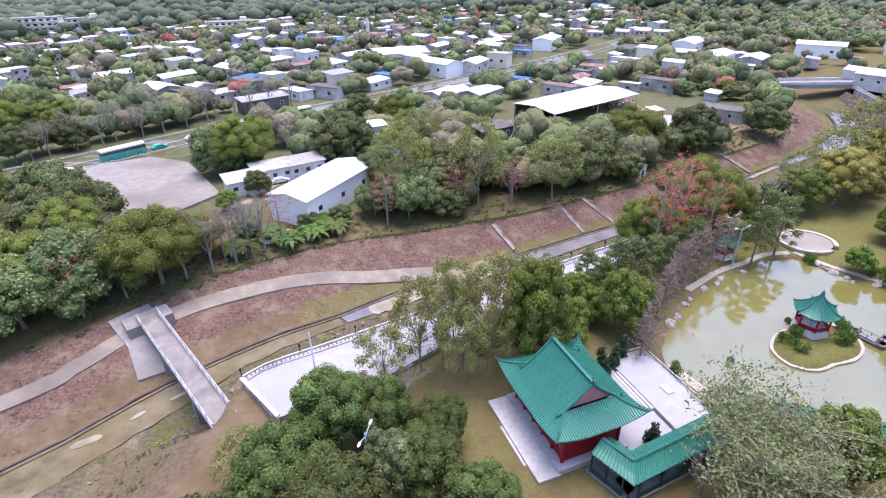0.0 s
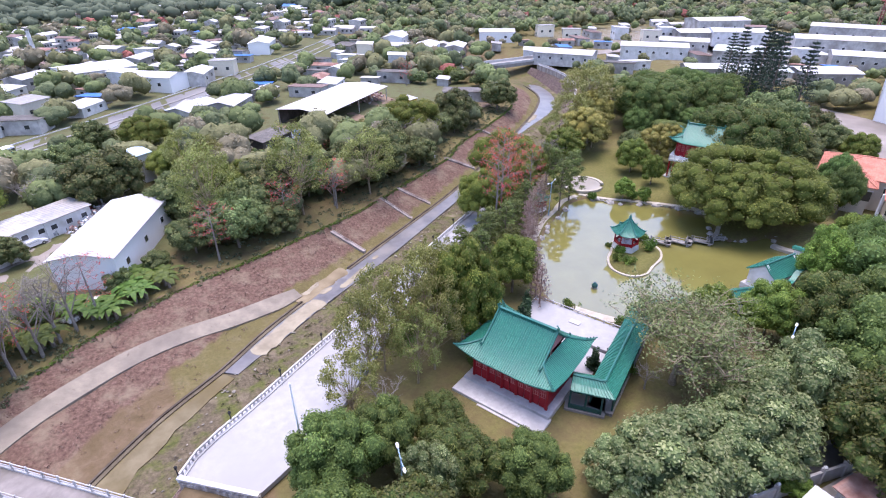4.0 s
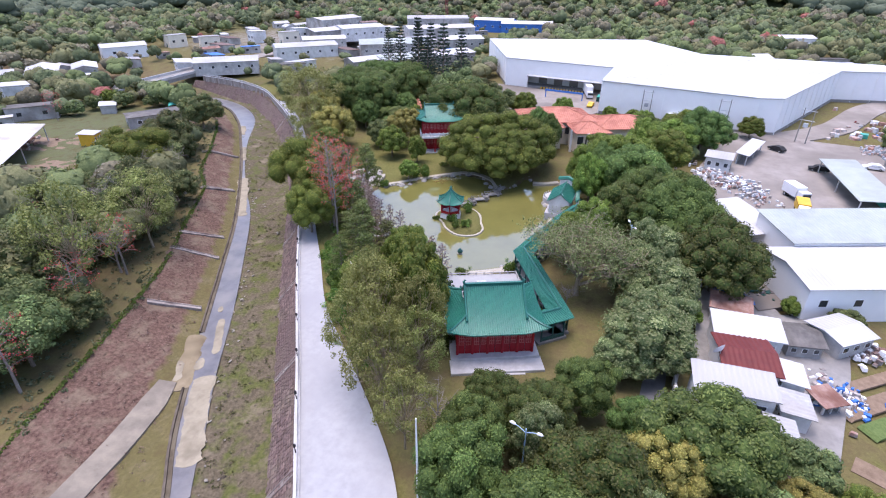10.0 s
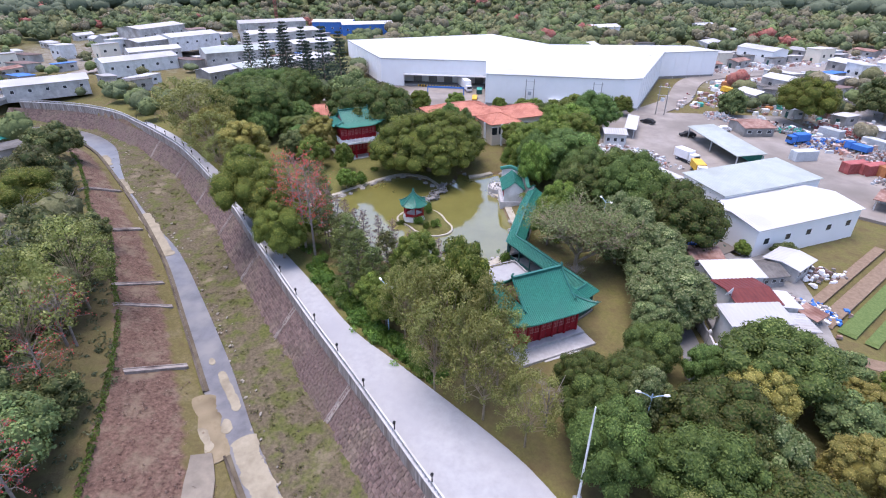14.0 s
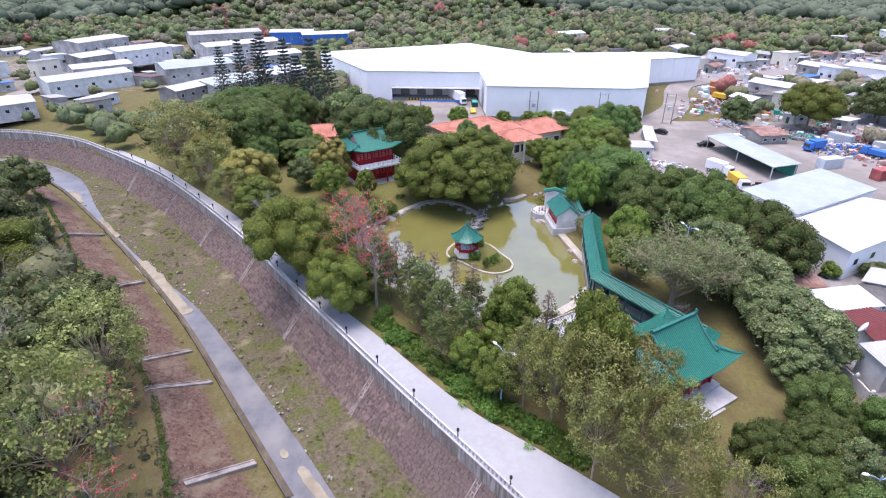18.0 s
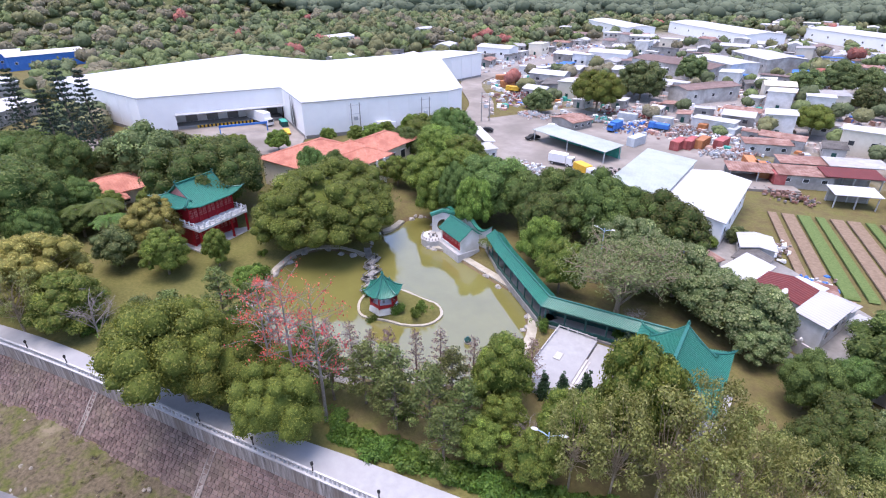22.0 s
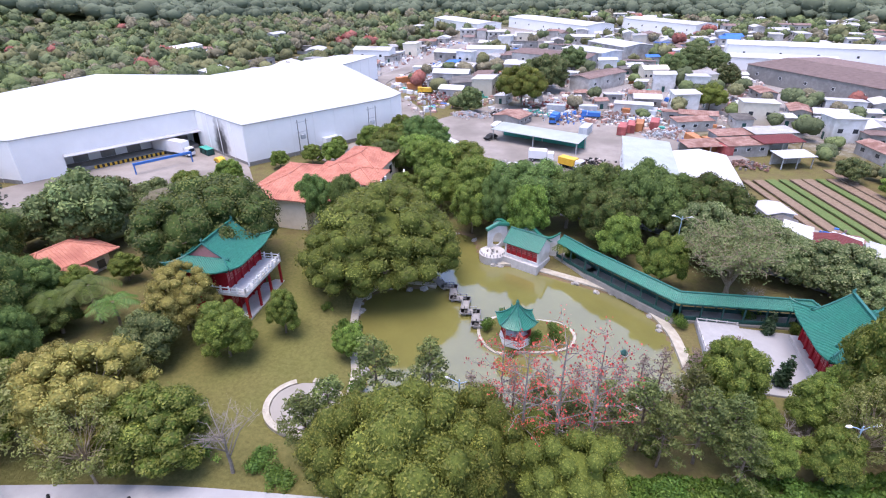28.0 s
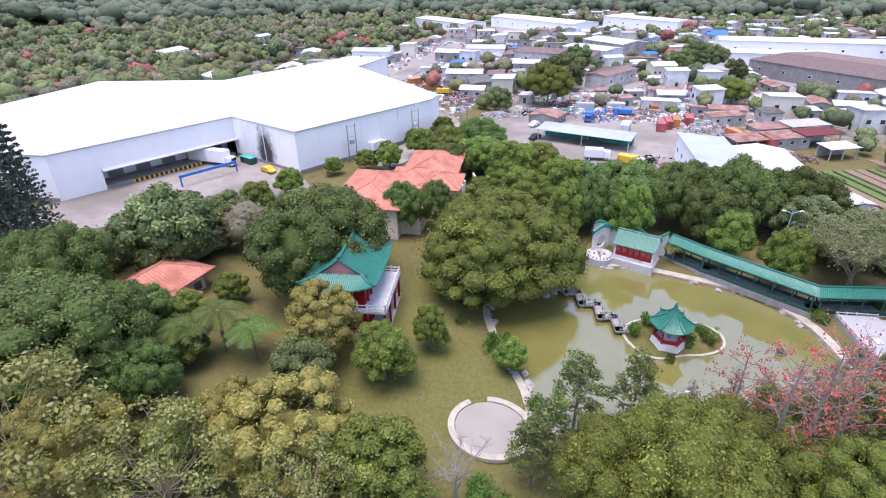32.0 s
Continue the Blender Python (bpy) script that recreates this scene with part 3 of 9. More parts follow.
def ribbon(pts, width, lift=0.05, thick=0.3, z=None, zs=None):
    """A slab that follows a line; on the ground unless a height is given."""
    g = Geo()
    p = np.array(pts, float)
    d = np.gradient(p, axis=0)
    d /= np.linalg.norm(d, axis=1, keepdims=True)
    nrm = np.column_stack([-d[:, 1], d[:, 0]])
    wd = np.broadcast_to(np.asarray(width, float), (len(p),))[:, None]
    a, b = p + nrm * wd / 2, p - nrm * wd / 2
    if zs is not None:
        za = zb = np.asarray(zs, float)
    elif z is not None:
        za = zb = np.full(len(p), z)
    else:
        za, zb = ground_height(a) + lift, ground_height(b) + lift
    vs = []
    for i in range(len(p)):
        vs += [(*a[i], za[i]), (*b[i], zb[i]), (*b[i], zb[i] - thick), (*a[i], za[i] - thick)]
    fs = []
    for i in range(len(p) - 1):
        k = 4 * i
        for j in range(4):
            fs.append((k + j, k + 4 + j, k + 4 + (j + 1) % 4, k + (j + 1) % 4))
    fs += [(0, 1, 2, 3), tuple(4 * (len(p) - 1) + j for j in (3, 2, 1, 0))]
    g.add(vs, fs)
    return g


def between(a, b, z, thick=0.3):
    """A slab between two lines with the same number of points."""
    g = Geo()
    n = len(a)
    vs = [(*q, z) for q in a] + [(*q, z) for q in b] + [(*q, z - thick) for q in a] + [(*q, z - thick) for q in b]
    fs = []
    for i in range(n - 1):
        fs += [(i, n + i, n + i + 1, i + 1), (i, i + 1, 2 * n + i + 1, 2 * n + i), (n + i + 1, n + i, 3 * n + i, 3 * n + i + 1)]
    fs += [(0, 2 * n, 3 * n, n), (n - 1, 2 * n - 1, 4 * n - 1, 3 * n - 1)]
    return g.add(vs, fs)


def resample(pts, n, lo=0.0, hi=1.0):
    p = np.array(pts, float)
    s = np.concatenate([[0], np.cumsum(np.linalg.norm(np.diff(p, axis=0), axis=1))])
    t = np.linspace(lo, hi, n) * s[-1]
    return [(float(np.interp(q, s, p[:, 0])), float(np.interp(q, s, p[:, 1]))) for q in t]


def cut(pts, x0, x1):
    return [q for q in pts if x0 <= q[0] <= x1]


def structure(name, geo, material, label, category, smooth=False):
    ob = part(name, geo, material, None, "", smooth)
    return tagged(ob, label, category, kind="structure")


# water of the pond
def water_material(name, deep, rough=0.03, ior=2.9):
    m = surf(name, deep, tuple(c * 1.25 for c in deep), 0.15, rough, 0.0, spec=0.5)
    nt = m.node_tree
    n = nt.nodes.new("ShaderNodeTexNoise")
    n.inputs["Scale"].default_value, n.inputs["Detail"].default_value = 1.2, 3
    b = nt.nodes.new("ShaderNodeBump")
    b.inputs["Strength"].default_value, b.inputs["Distance"].default_value = 0.06, 0.05
    nt.links.new(n.outputs[0], b.inputs["Height"])
    nt.links.new(b.outputs[0], nt.nodes["Principled BSDF"].inputs["Normal"])
    nt.nodes["Principled BSDF"].inputs["IOR"].default_value = ior
    return m


WATER = water_material("pond_water", (0.15, 0.14, 0.042), 0.04, 2.5)


def offset_poly(pts, d):
    p = np.array(pts, float)
    t = np.roll(p, -1, 0) - np.roll(p, 1, 0)
    t /= np.linalg.norm(t, axis=1, keepdims=True)
    area = np.sum(p[:, 0] * np.roll(p[:, 1], -1) - np.roll(p[:, 0], -1) * p[:, 1])
    nn = np.column_stack([t[:, 1], -t[:, 0]]) * np.sign(area)
    return [tuple(q) for q in p + nn * d]


def flat(poly, z):
    bm = bmesh.new()
    vs = [bm.verts.new((x, y, z)) for x, y in poly]
    bm.faces.new(vs)
    bmesh.ops.triangulate(bm, faces=bm.faces[:])
    bmesh.ops.recalc_face_normals(bm, faces=bm.faces[:])
    if bm.faces[:] and sum(f.normal.z for f in bm.faces) < 0:
        bmesh.ops.reverse_faces(bm, faces=bm.faces[:])
    me = bpy.data.meshes.new("sheet")
    bm.to_mesh(me)
    bm.free()
    return me


structure("pond_water", flat(offset_poly(POND_S, 0.9), WATER_Z), WATER, "still green pond water mirroring the sky", "water")
structure("pool_water", flat(POOL, 0.3), water_material("pool_water", (0.24, 0.22, 0.185), 0.3, 1.45), "shallow grey water of a round pool", "water")

# promenade along the river
n_p = 70
out_line = resample(cut(OUTER_S, -25.3, 121), n_p)
in_line = resample(smooth_line(INNER, 3.0), n_p)
structure("promenade", between(out_line, in_line, 1.0, 0.6), CONC, "broad pale concrete promenade above the river", "pavement")

# retaining wall with its parapet
wall_line = resample(cut(OUTER_S, -25.3, 150), 90)
retaining = thing("retaining_wall", pose(0, 0, 0), "streaked concrete retaining wall with parapet above the river", "wall", kind="structure")
part("wall", ribbon(wall_line, 0.5, z=1.02, thick=3.4), CONC_WALL, retaining)
part("coping", ribbon(wall_line, 0.62, z=1.16, thick=0.14), STONE, retaining)
rail_line = resample(wall_line, 80)
part("rail", ribbon(rail_line, 0.2, z=1.85, thick=0.16), STONE, retaining)
rp = Geo()
for q in resample(wall_line, 420):
    rp.box(q[0], q[1], 1.14, 0.16, 0.16, 0.58, 30)
tagged(part("baluster", rp, STONE, retaining), kind="stuff")
# end wall of the promenade
end_wall = thing("end_wall", pose(0, 0, 0), "pale concrete end wall of the promenade by the footbridge", "wall", kind="structure")
part("wall", ribbon([(-25.2, 48.4), (-19.2, 42.4)], 0.4, z=1.02, thick=3.6), CONC_WALL, end_wall)
part("coping", ribbon([(-25.3, 48.5), (-19.1, 42.3)], 0.5, z=1.75, thick=0.2), STONE, end_wall)
for i, q in enumerate(resample([(-25.3, 48.5), (-19.1, 42.3)], 7)):
    part("post", Geo().box(q[0], q[1], 1.0, 0.22, 0.22, 0.6, 45), STONE, end_wall)

# sloped stone facing
STONEWORK = surf("stone_pitching", (0.13, 0.105, 0.095), (0.22, 0.185, 0.165), 1.8, 0.95, 0.5, stain=(0.15, 0.12, 0.09), stain_scale=0.25)
nt = STONEWORK.node_tree
brick = nt.nodes.new("ShaderNodeTexVoronoi")
brick.feature = "DISTANCE_TO_EDGE"
brick.inputs["Scale"].default_value = 2.8
geo_n = nt.nodes.new("ShaderNodeNewGeometry")
nt.links.new(geo_n.outputs["Position"], brick.inputs["Vector"])
gap = nt.nodes.new("ShaderNodeMapRange")
gap.inputs[1].default_value, gap.inputs[2].default_value = 0.02, 0.07
gap.inputs[3].default_value, gap.inputs[4].default_value = 0.55, 0.0
nt.links.new(brick.outputs["Distance"], gap.inputs[0])
mixj = nt.nodes.new("ShaderNodeMix")
mixj.data_type = "RGBA"
mixj.inputs[7].default_value = (0.22, 0.19, 0.17, 1)
old = nt.nodes["Principled BSDF"].inputs["Base Color"].links[0].from_socket
nt.links.new(old, mixj.inputs[6])
nt.links.new(gap.outputs[0], mixj.inputs[0])
nt.links.new(mixj.outputs[2], nt.nodes["Principled BSDF"].inputs["Base Color"])
slope_a = np.array(resample(cut(OUTER_S, -26.2, 151.5), 160))
sd = np.gradient(slope_a, axis=0)
sd /= np.linalg.norm(sd, axis=1, keepdims=True)
sn = np.column_stack([-sd[:, 1], sd[:, 0]])
top_a, toe_a = slope_a + sn * 0.2, slope_a + sn * 4.1
g = Geo()
g.add([(*q, -1.12) for q in top_a] + [(*q, BED_Z - 0.15) for q in toe_a], [(i, 160 + i, 161 + i, i + 1) for i in range(159)])
structure("revetment", g, STONEWORK, "red-brown stone-pitched embankment slope", "embankment")


PITCH = surf("pitching_stone", (0.1, 0.068, 0.06), (0.19, 0.135, 0.122), 2.4, 0.95, 0.4, stain=(0.16, 0.125, 0.1), stain_scale=0.25)
p_nt = PITCH.node_tree
p_geo, p_rng, p_hsv = p_nt.nodes.new("ShaderNodeNewGeometry"), p_nt.nodes.new("ShaderNodeMapRange"), p_nt.nodes.new("ShaderNodeHueSaturation")
p_rng.inputs[3].default_value, p_rng.inputs[4].default_value = 0.72, 1.3
p_nt.links.new(p_geo.outputs["Random Per Island"], p_rng.inputs[0])
p_nt.links.new(p_rng.outputs[0], p_hsv.inputs["Value"])
p_nt.links.new(p_nt.nodes["Principled BSDF"].inputs["Base Color"].links[0].from_socket, p_hsv.inputs["Color"])
p_nt.links.new(p_hsv.outputs[0], p_nt.nodes["Principled BSDF"].inputs["Base Color"])
revetment = bpy.data.objects["revetment"]
prng = np.random.default_rng(17)
s_len = float(np.sum(np.linalg.norm(np.diff(slope_a, axis=0), axis=1)))
ROWS_UP = 12
NEAR, REST = [], Geo()
for row in range(ROWS_UP):
    u = 0.3 * (row % 2) + 0.1
    while u < s_len - 1.0:
        wide = float(prng.uniform(0.5, 0.95))
        k = u / s_len * 159
        i = min(int(k), 158)
        f, f2 = k - i, min((u + wide - 0.07) / s_len * 159 - i, 159 - i)
        lo, hi = (row + 0.06) / ROWS_UP, (row + 0.94) / ROWS_UP
        a0, a1 = toe_a[i] + (toe_a[i + 1] - toe_a[i]) * f, toe_a[i] + (toe_a[i + 1] - toe_a[i]) * f2
        b0, b1 = top_a[i] + (top_a[i + 1] - top_a[i]) * f, top_a[i] + (top_a[i + 1] - top_a[i]) * f2
        z0, z1 = BED_Z - 0.15, -1.12
        cor = [Vector((*(a0 + (b0 - a0) * lo), z0 + (z1 - z0) * lo)), Vector((*(a1 + (b1 - a1) * lo), z0 + (z1 - z0) * lo)), Vector((*(a1 + (b1 - a1) * hi), z0 + (z1 - z0) * hi)), Vector((*(a0 + (b0 - a0) * hi), z0 + (z1 - z0) * hi))]
        nn = (cor[1] - cor[0]).cross(cor[3] - cor[0]).normalized()
        nn = nn if nn.z > 0 else -nn
        mid = sum(cor, Vector()) / 4
        top = [c + (mid - c) * 0.12 + nn * float(prng.uniform(0.05, 0.13)) for c in cor]
        fs = [(4, 5, 6, 7)] + [(j, (j + 1) % 4, 4 + (j + 1) % 4, 4 + j) for j in range(4)]
        if (cor[1] - cor[0]).cross(cor[3] - cor[0]).z < 0:
            fs = [q[::-1] for q in fs]
        if 0 < mid.x < 13 and len(NEAR) < 290:
            NEAR.append((cor + top, fs))
        else:
            REST.add(cor + top, fs)
        u += wide
for vs, fs in NEAR:
    part("pitching_stone", Geo().add(vs, fs), PITCH, revetment)
tagged(part("stone_pitching", REST, PITCH), "red-brown pitched stones of the embankment", "stonework", kind="stuff")

DRAIN = surf("drain_concrete", (0.22, 0.19, 0.17), (0.36, 0.32, 0.29), 1.4, 0.9, 0.2, stain=(0.13, 0.1, 0.09), stain_scale=0.5)


def slope_drain(base, top, width=0.7):
    """Two ribs of concrete with a gutter between, laid down a bank."""
    b, t = Vector(base), Vector(top)
    d = (t - b).normalized()
    side = d.cross(Vector((0, 0, 1))).normalized()
    up = side.cross(d).normalized()
    if up.z < 0:
        up = -up
    ob = thing("slope_drain", pose(0, 0, 0), "pale concrete stepped drain running down the embankment", "drain", "drains on the embankments")
    for s, wd, ht, nm in ((-1, 0.14, 0.12, "kerb"), (1, 0.14, 0.12, "kerb"), (0, width, 0.04, "gutter")):
        c = side * s * width / 2
        g = Geo()
        vs = []
        for q in (b + c, t + c):
            for a, h in ((-wd / 2, -0.15), (wd / 2, -0.15), (wd / 2, ht), (-wd / 2, ht)):
                vs.append(q + side * a + up * h)
        g.add(vs, [(3, 2, 1, 0), (4, 5, 6, 7)] + [(j, (j + 1) % 4, 4 + (j + 1) % 4, 4 + j) for j in range(4)])
        part(nm, g, DRAIN, ob)


def near_index(x):
    return int(np.argmin(np.abs(toe_a[:, 0] - x)))


for x in (-14.5, 2.6, 19.8, 37, 54.2, 71.6, 89, 106):
    k = near_index(x)
    slope_drain((*toe_a[k], BED_Z - 0.05), (*top_a[k], -1.1))
for (bx, by), (tx, ty) in (((13.6, 90.7), (9.4, 96.8)), ((36, 103), (30, 108)), ((58, 116.5), (50, 119)), ((80, 131), (72, 136)), ((28.6, 98.6), (24, 105))):
    ob = thing("slope_drain", pose(0, 0, 0), "pale concrete drain laid across the far bank", "drain", "drains on the embankments")
    line = resample([(bx, by), (tx, ty)], 14)
    part("gutter", ribbon(line, 0.55, lift=0.24, thick=0.5), DRAIN, ob)
    for sd_ in (-0.34, 0.34):
        ux_, uy_ = -(ty - by) / math.hypot(tx - bx, ty - by), (tx - bx) / math.hypot(tx - bx, ty - by)
        part("kerb", ribbon([(q[0] + ux_ * sd_, q[1] + uy_ * sd_) for q in line], 0.16, lift=0.34, thick=0.5), DRAIN, ob)

# low-flow channel
n_c = 150
cl = resample([(-76, 18.4), (-63, 30.2)] + cut(CURB_S, -50.5, 140), n_c)
wp_ = np.array(resample(WEDGE_S, 1600))
w_at = [int(np.argmin(np.hypot(wp_[:, 0] - q[0], wp_[:, 1] - q[1]))) for q in cl]
wl = [tuple(wp_[k]) for k in np.maximum.accumulate(w_at)]
WET = surf("wet_channel_floor", (0.1, 0.097, 0.1), (0.16, 0.156, 0.16), 0.5, 0.3, 0.05, stain=(0.2, 0.19, 0.175), stain_scale=0.2, spec=0.5)
cut_i = next(i for i, q in enumerate(cl) if q[0] > -19)
structure("channel_water", between(cl[cut_i:], wl[cut_i:], BED_Z + 0.2, 0.3), WET, "thin grey stream over the concrete channel floor", "water")
pool_in = np.array(cl[: cut_i + 1])
pd_ = np.gradient(pool_in, axis=0)
pd_ /= np.linalg.norm(pd_, axis=1, keepdims=True)
pool_w = np.interp(pool_in[:, 0], [-76, -50, -40, -30, -19], [6.5, 6.5, 5.6, 3.4, np.hypot(*(np.array(wl[cut_i]) - pool_in[-1]))])
pool_w = pool_w + np.array([0.9 * noise.noise((q[0] * 0.35, q[1] * 0.35, 5.0)) for q in pool_in]) * (pool_in[:, 0] < -22)
pool_out = [tuple(q) for q in pool_in + np.column_stack([pd_[:, 1], -pd_[:, 0]]) * pool_w[:, None]]
structure("river_pool", between(cl[: cut_i + 1], pool_out, BED_Z + 0.16, 0.3), surf("brown_water", (0.09, 0.07, 0.026), (0.21, 0.175, 0.105), 0.22, 0.3, 0.05, stain=(0.12, 0.09, 0.03), stain_scale=0.1, spec=0.25), "shallow brown river pool below the footbridge", "water")
KERB_MAT = surf("kerb_concrete", (0.085, 0.07, 0.056), (0.14, 0.118, 0.096), 0.7, 0.9, 0.15, stain=(0.05, 0.04, 0.031), stain_scale=0.2, spec=0.1)
SILT = surf("river_silt", (0.07, 0.055, 0.036), (0.12, 0.098, 0.07), 0.9, 0.9, 0.1, stain=(0.15, 0.125, 0.085), stain_scale=0.3)
for lo_, hi_ in ((-200, -1.5), (6.4, 300)):
    kl = [q for q in cl if lo_ < q[0] < hi_]
    structure("channel_kerb", ribbon(kl, 0.3, z=BED_Z + 0.5, thick=0.8), KERB_MAT, "weathered concrete kerb wall beside the stream", "kerb")
    low = np.array(kl)
    lt_ = np.gradient(low, axis=0)
    lt_ /= np.linalg.norm(lt_, axis=1, keepdims=True)
    structure("channel_ledge", ribbon([tuple(q) for q in low + np.column_stack([lt_[:, 1], -lt_[:, 0]]) * 0.42], 0.5, z=BED_Z + 0.31, thick=0.6), SILT, "dark silted ledge at the foot of the kerb", "kerb")
# pale dry slabs in the bed
SANDY = surf("sandy_silt", (0.2, 0.16, 0.1), (0.28, 0.232, 0.155), 0.8, 0.95, 0.1, stain=(0.15, 0.118, 0.075), stain_scale=0.4, spec=0.1)
slabs = (([(-13, 71.4), (-8, 74.6), (-3, 77.8), (0.2, 79.4)], 3.0, CONC_DRY), ([(-46, 44.2), (-43, 46)], 1.3, CONC_DRY), ([(-41, 48.6), (-39.6, 50)], 0.7, CONC_DRY), ([(-37.5, 51.8), (-35.4, 53.6)], 0.6, CONC_DRY),
         ([(-3.4, 81.4), (0.6, 83.4), (4.0, 85.2), (7.6, 86.6)], 3.6, SANDY), ([(-2.0, 82.9), (0.2, 84.3), (1.8, 84.9)], 1.9, CONC_DRY), ([(1.0, 81.2), (3.2, 82.4)], 1.3, CONC_DRY),
         ([(4.6, 81.2), (8, 83.2), (12, 85.6)], 1.2, CONC_DRY), ([(13.6, 87.2), (15, 88)], 1.0, CONC_DRY), ([(46, 106.3), (57, 113.4), (66, 119.6)], 2.6, CONC_DRY), ([(78, 128), (88, 135)], 1.9, CONC_DRY), ([(99, 143), (108, 149)], 1.9, CONC_DRY))
for k, (pts, wd, mat) in enumerate(slabs):
    ln = smooth_line(pts, 0.22)
    m_ = len(ln) - 1
    wv = np.array([wd * min(1.0, 0.25 + 0.3 * min(i, m_ - i) ** 0.7) * max(0.4, 0.95 + 0.22 * noise.noise((q[0] * 0.5, q[1] * 0.5, 7.0)) + 0.16 * noise.noise((q[0] * 2.2, q[1] * 2.2, 3.0))) for i, q in enumerate(ln)])
    ln = [(q[0] + 0.3 * noise.noise((q[0] * 0.4, q[1] * 0.4, 21.0)), q[1] + 0.3 * noise.noise((q[0] * 0.4, q[1] * 0.4, 33.0))) for q in ln]
    structure("dry_slab" if mat is CONC_DRY else "silt_patch", ribbon(ln, wv, z=BED_Z + 0.222 + 0.004 * k - (0.02 if mat is SANDY else 0), thick=0.2), mat, "dry sandy concrete slab in the river bed" if mat is CONC_DRY else "brown silt washed across the channel", "slab")
ramp_line = smooth_line([(-90, 23), (-57.5, 49.8), (-51.8, 56.5), (-47.5, 63), (-40, 70.5), (-31.4, 76), (-23.2, 79), (-13.4, 80.6), (-6, 82.2), (-2.4, 83.3)], 1.0)
structure("ramp_road", ribbon(ramp_line, np.interp([q[0] for q in ramp_line], [-48, -36, -6, -2.4], [2.5, 3.0, 3.0, 2.2]), lift=0.22, thick=0.9), surf("ramp_concrete", (0.19, 0.165, 0.135), (0.29, 0.255, 0.2), 0.5, 0.95, 0.1, stain=(0.15, 0.13, 0.112), stain_scale=0.09, spec=0.1), "sandy concrete ramp road down into the river bed", "road")

structure("bridge_apron", ribbon([(-49.6, 66.8), (-44.6, 62.4), (-40.6, 56.8)], 6.0, lift=0.42, thick=0.9), CONC_GREY, "grey concrete apron on the bank below the footbridge", "apron")

# shore bands of the pond
def shore(pts, wd, label):
    structure("shore_path", ribbon(smooth_line(pts, 0.8), wd, z=-0.2, thick=0.8), SAND, label, "path")


shore([(71.6, 67), (74.9, 62), (74.4, 57.8), (72.4, 55)], 1.1, "pale curved concrete shore path of the pond")
shore([(60.5, 80.5), (63.6, 75.6), (67.6, 71.6), (71.6, 67)], 1.0, "pale curved concrete shore path of the pond")
shore([(72.4, 55), (69.5, 53.4), (67, 52.4)], 0.8, "pale concrete shore path under the banyan")
shore([(75.2, 39.3), (73.5, 42.5), (73.2, 45)], 1.3, "pale concrete shore path by the inlet")
shore([(28.6, 51), (30.4, 47.4), (32.4, 44.2), (36.2, 40.4), (40, 38.2), (45.3, 38.2), (53.4, 38.5), (59, 38.7), (62, 40.2)], 1.4, "pale concrete shore path beside the covered walk")
shore([(59.5, 80.2), (55, 79.6), (50, 77), (44.6, 74.4), (37.4, 69)], 1.1, "pale concrete shore path under the trees")
ring = [(64.4 + 4.5 * math.cos(a), 83.4 + 4.1 * math.sin(a)) for a in np.linspace(-0.6, 5.2, 40)]
structure("pool_rim", ribbon(ring, 0.75, z=0.42, thick=0.5), SAND, "pale round rim of the shallow pool", "path")
isle_rim = [(q[0], q[1]) for q in ISLE_S] + [ISLE_S[0]]
structure("isle_rim", ribbon(isle_rim, 0.42, z=-0.46, thick=0.5), SAND, "pale kerb round the pond islet", "kerb")


# ---- tiled roofs ----


def rib(g, pts, normals, side, w=0.085, h=0.1):
    """A half-round row of tiles along a line of points."""
    k = len(g.v)
    for q, n in zip(pts, normals):
        g.v += [tuple(q - side * w), tuple(q - side * w * 0.5 + n * h * 0.85), tuple(q + side * w * 0.5 + n * h * 0.85), tuple(q + side * w)]
    for i in range(len(pts) - 1):
        for j in range(3):
            a = k + 4 * i + j
            g.f.append((a, a + 1, a + 5, a + 4))
    g.f.append((k, k + 1, k + 2, k + 3))


def grid_faces(rows, cols, flip=False):
    fs = [(i * cols + j, i * cols + j + 1, (i + 1) * cols + j + 1, (i + 1) * cols + j) for i in range(rows - 1) for j in range(cols - 1)]
    return [f[::-1] for f in fs] if flip else fs


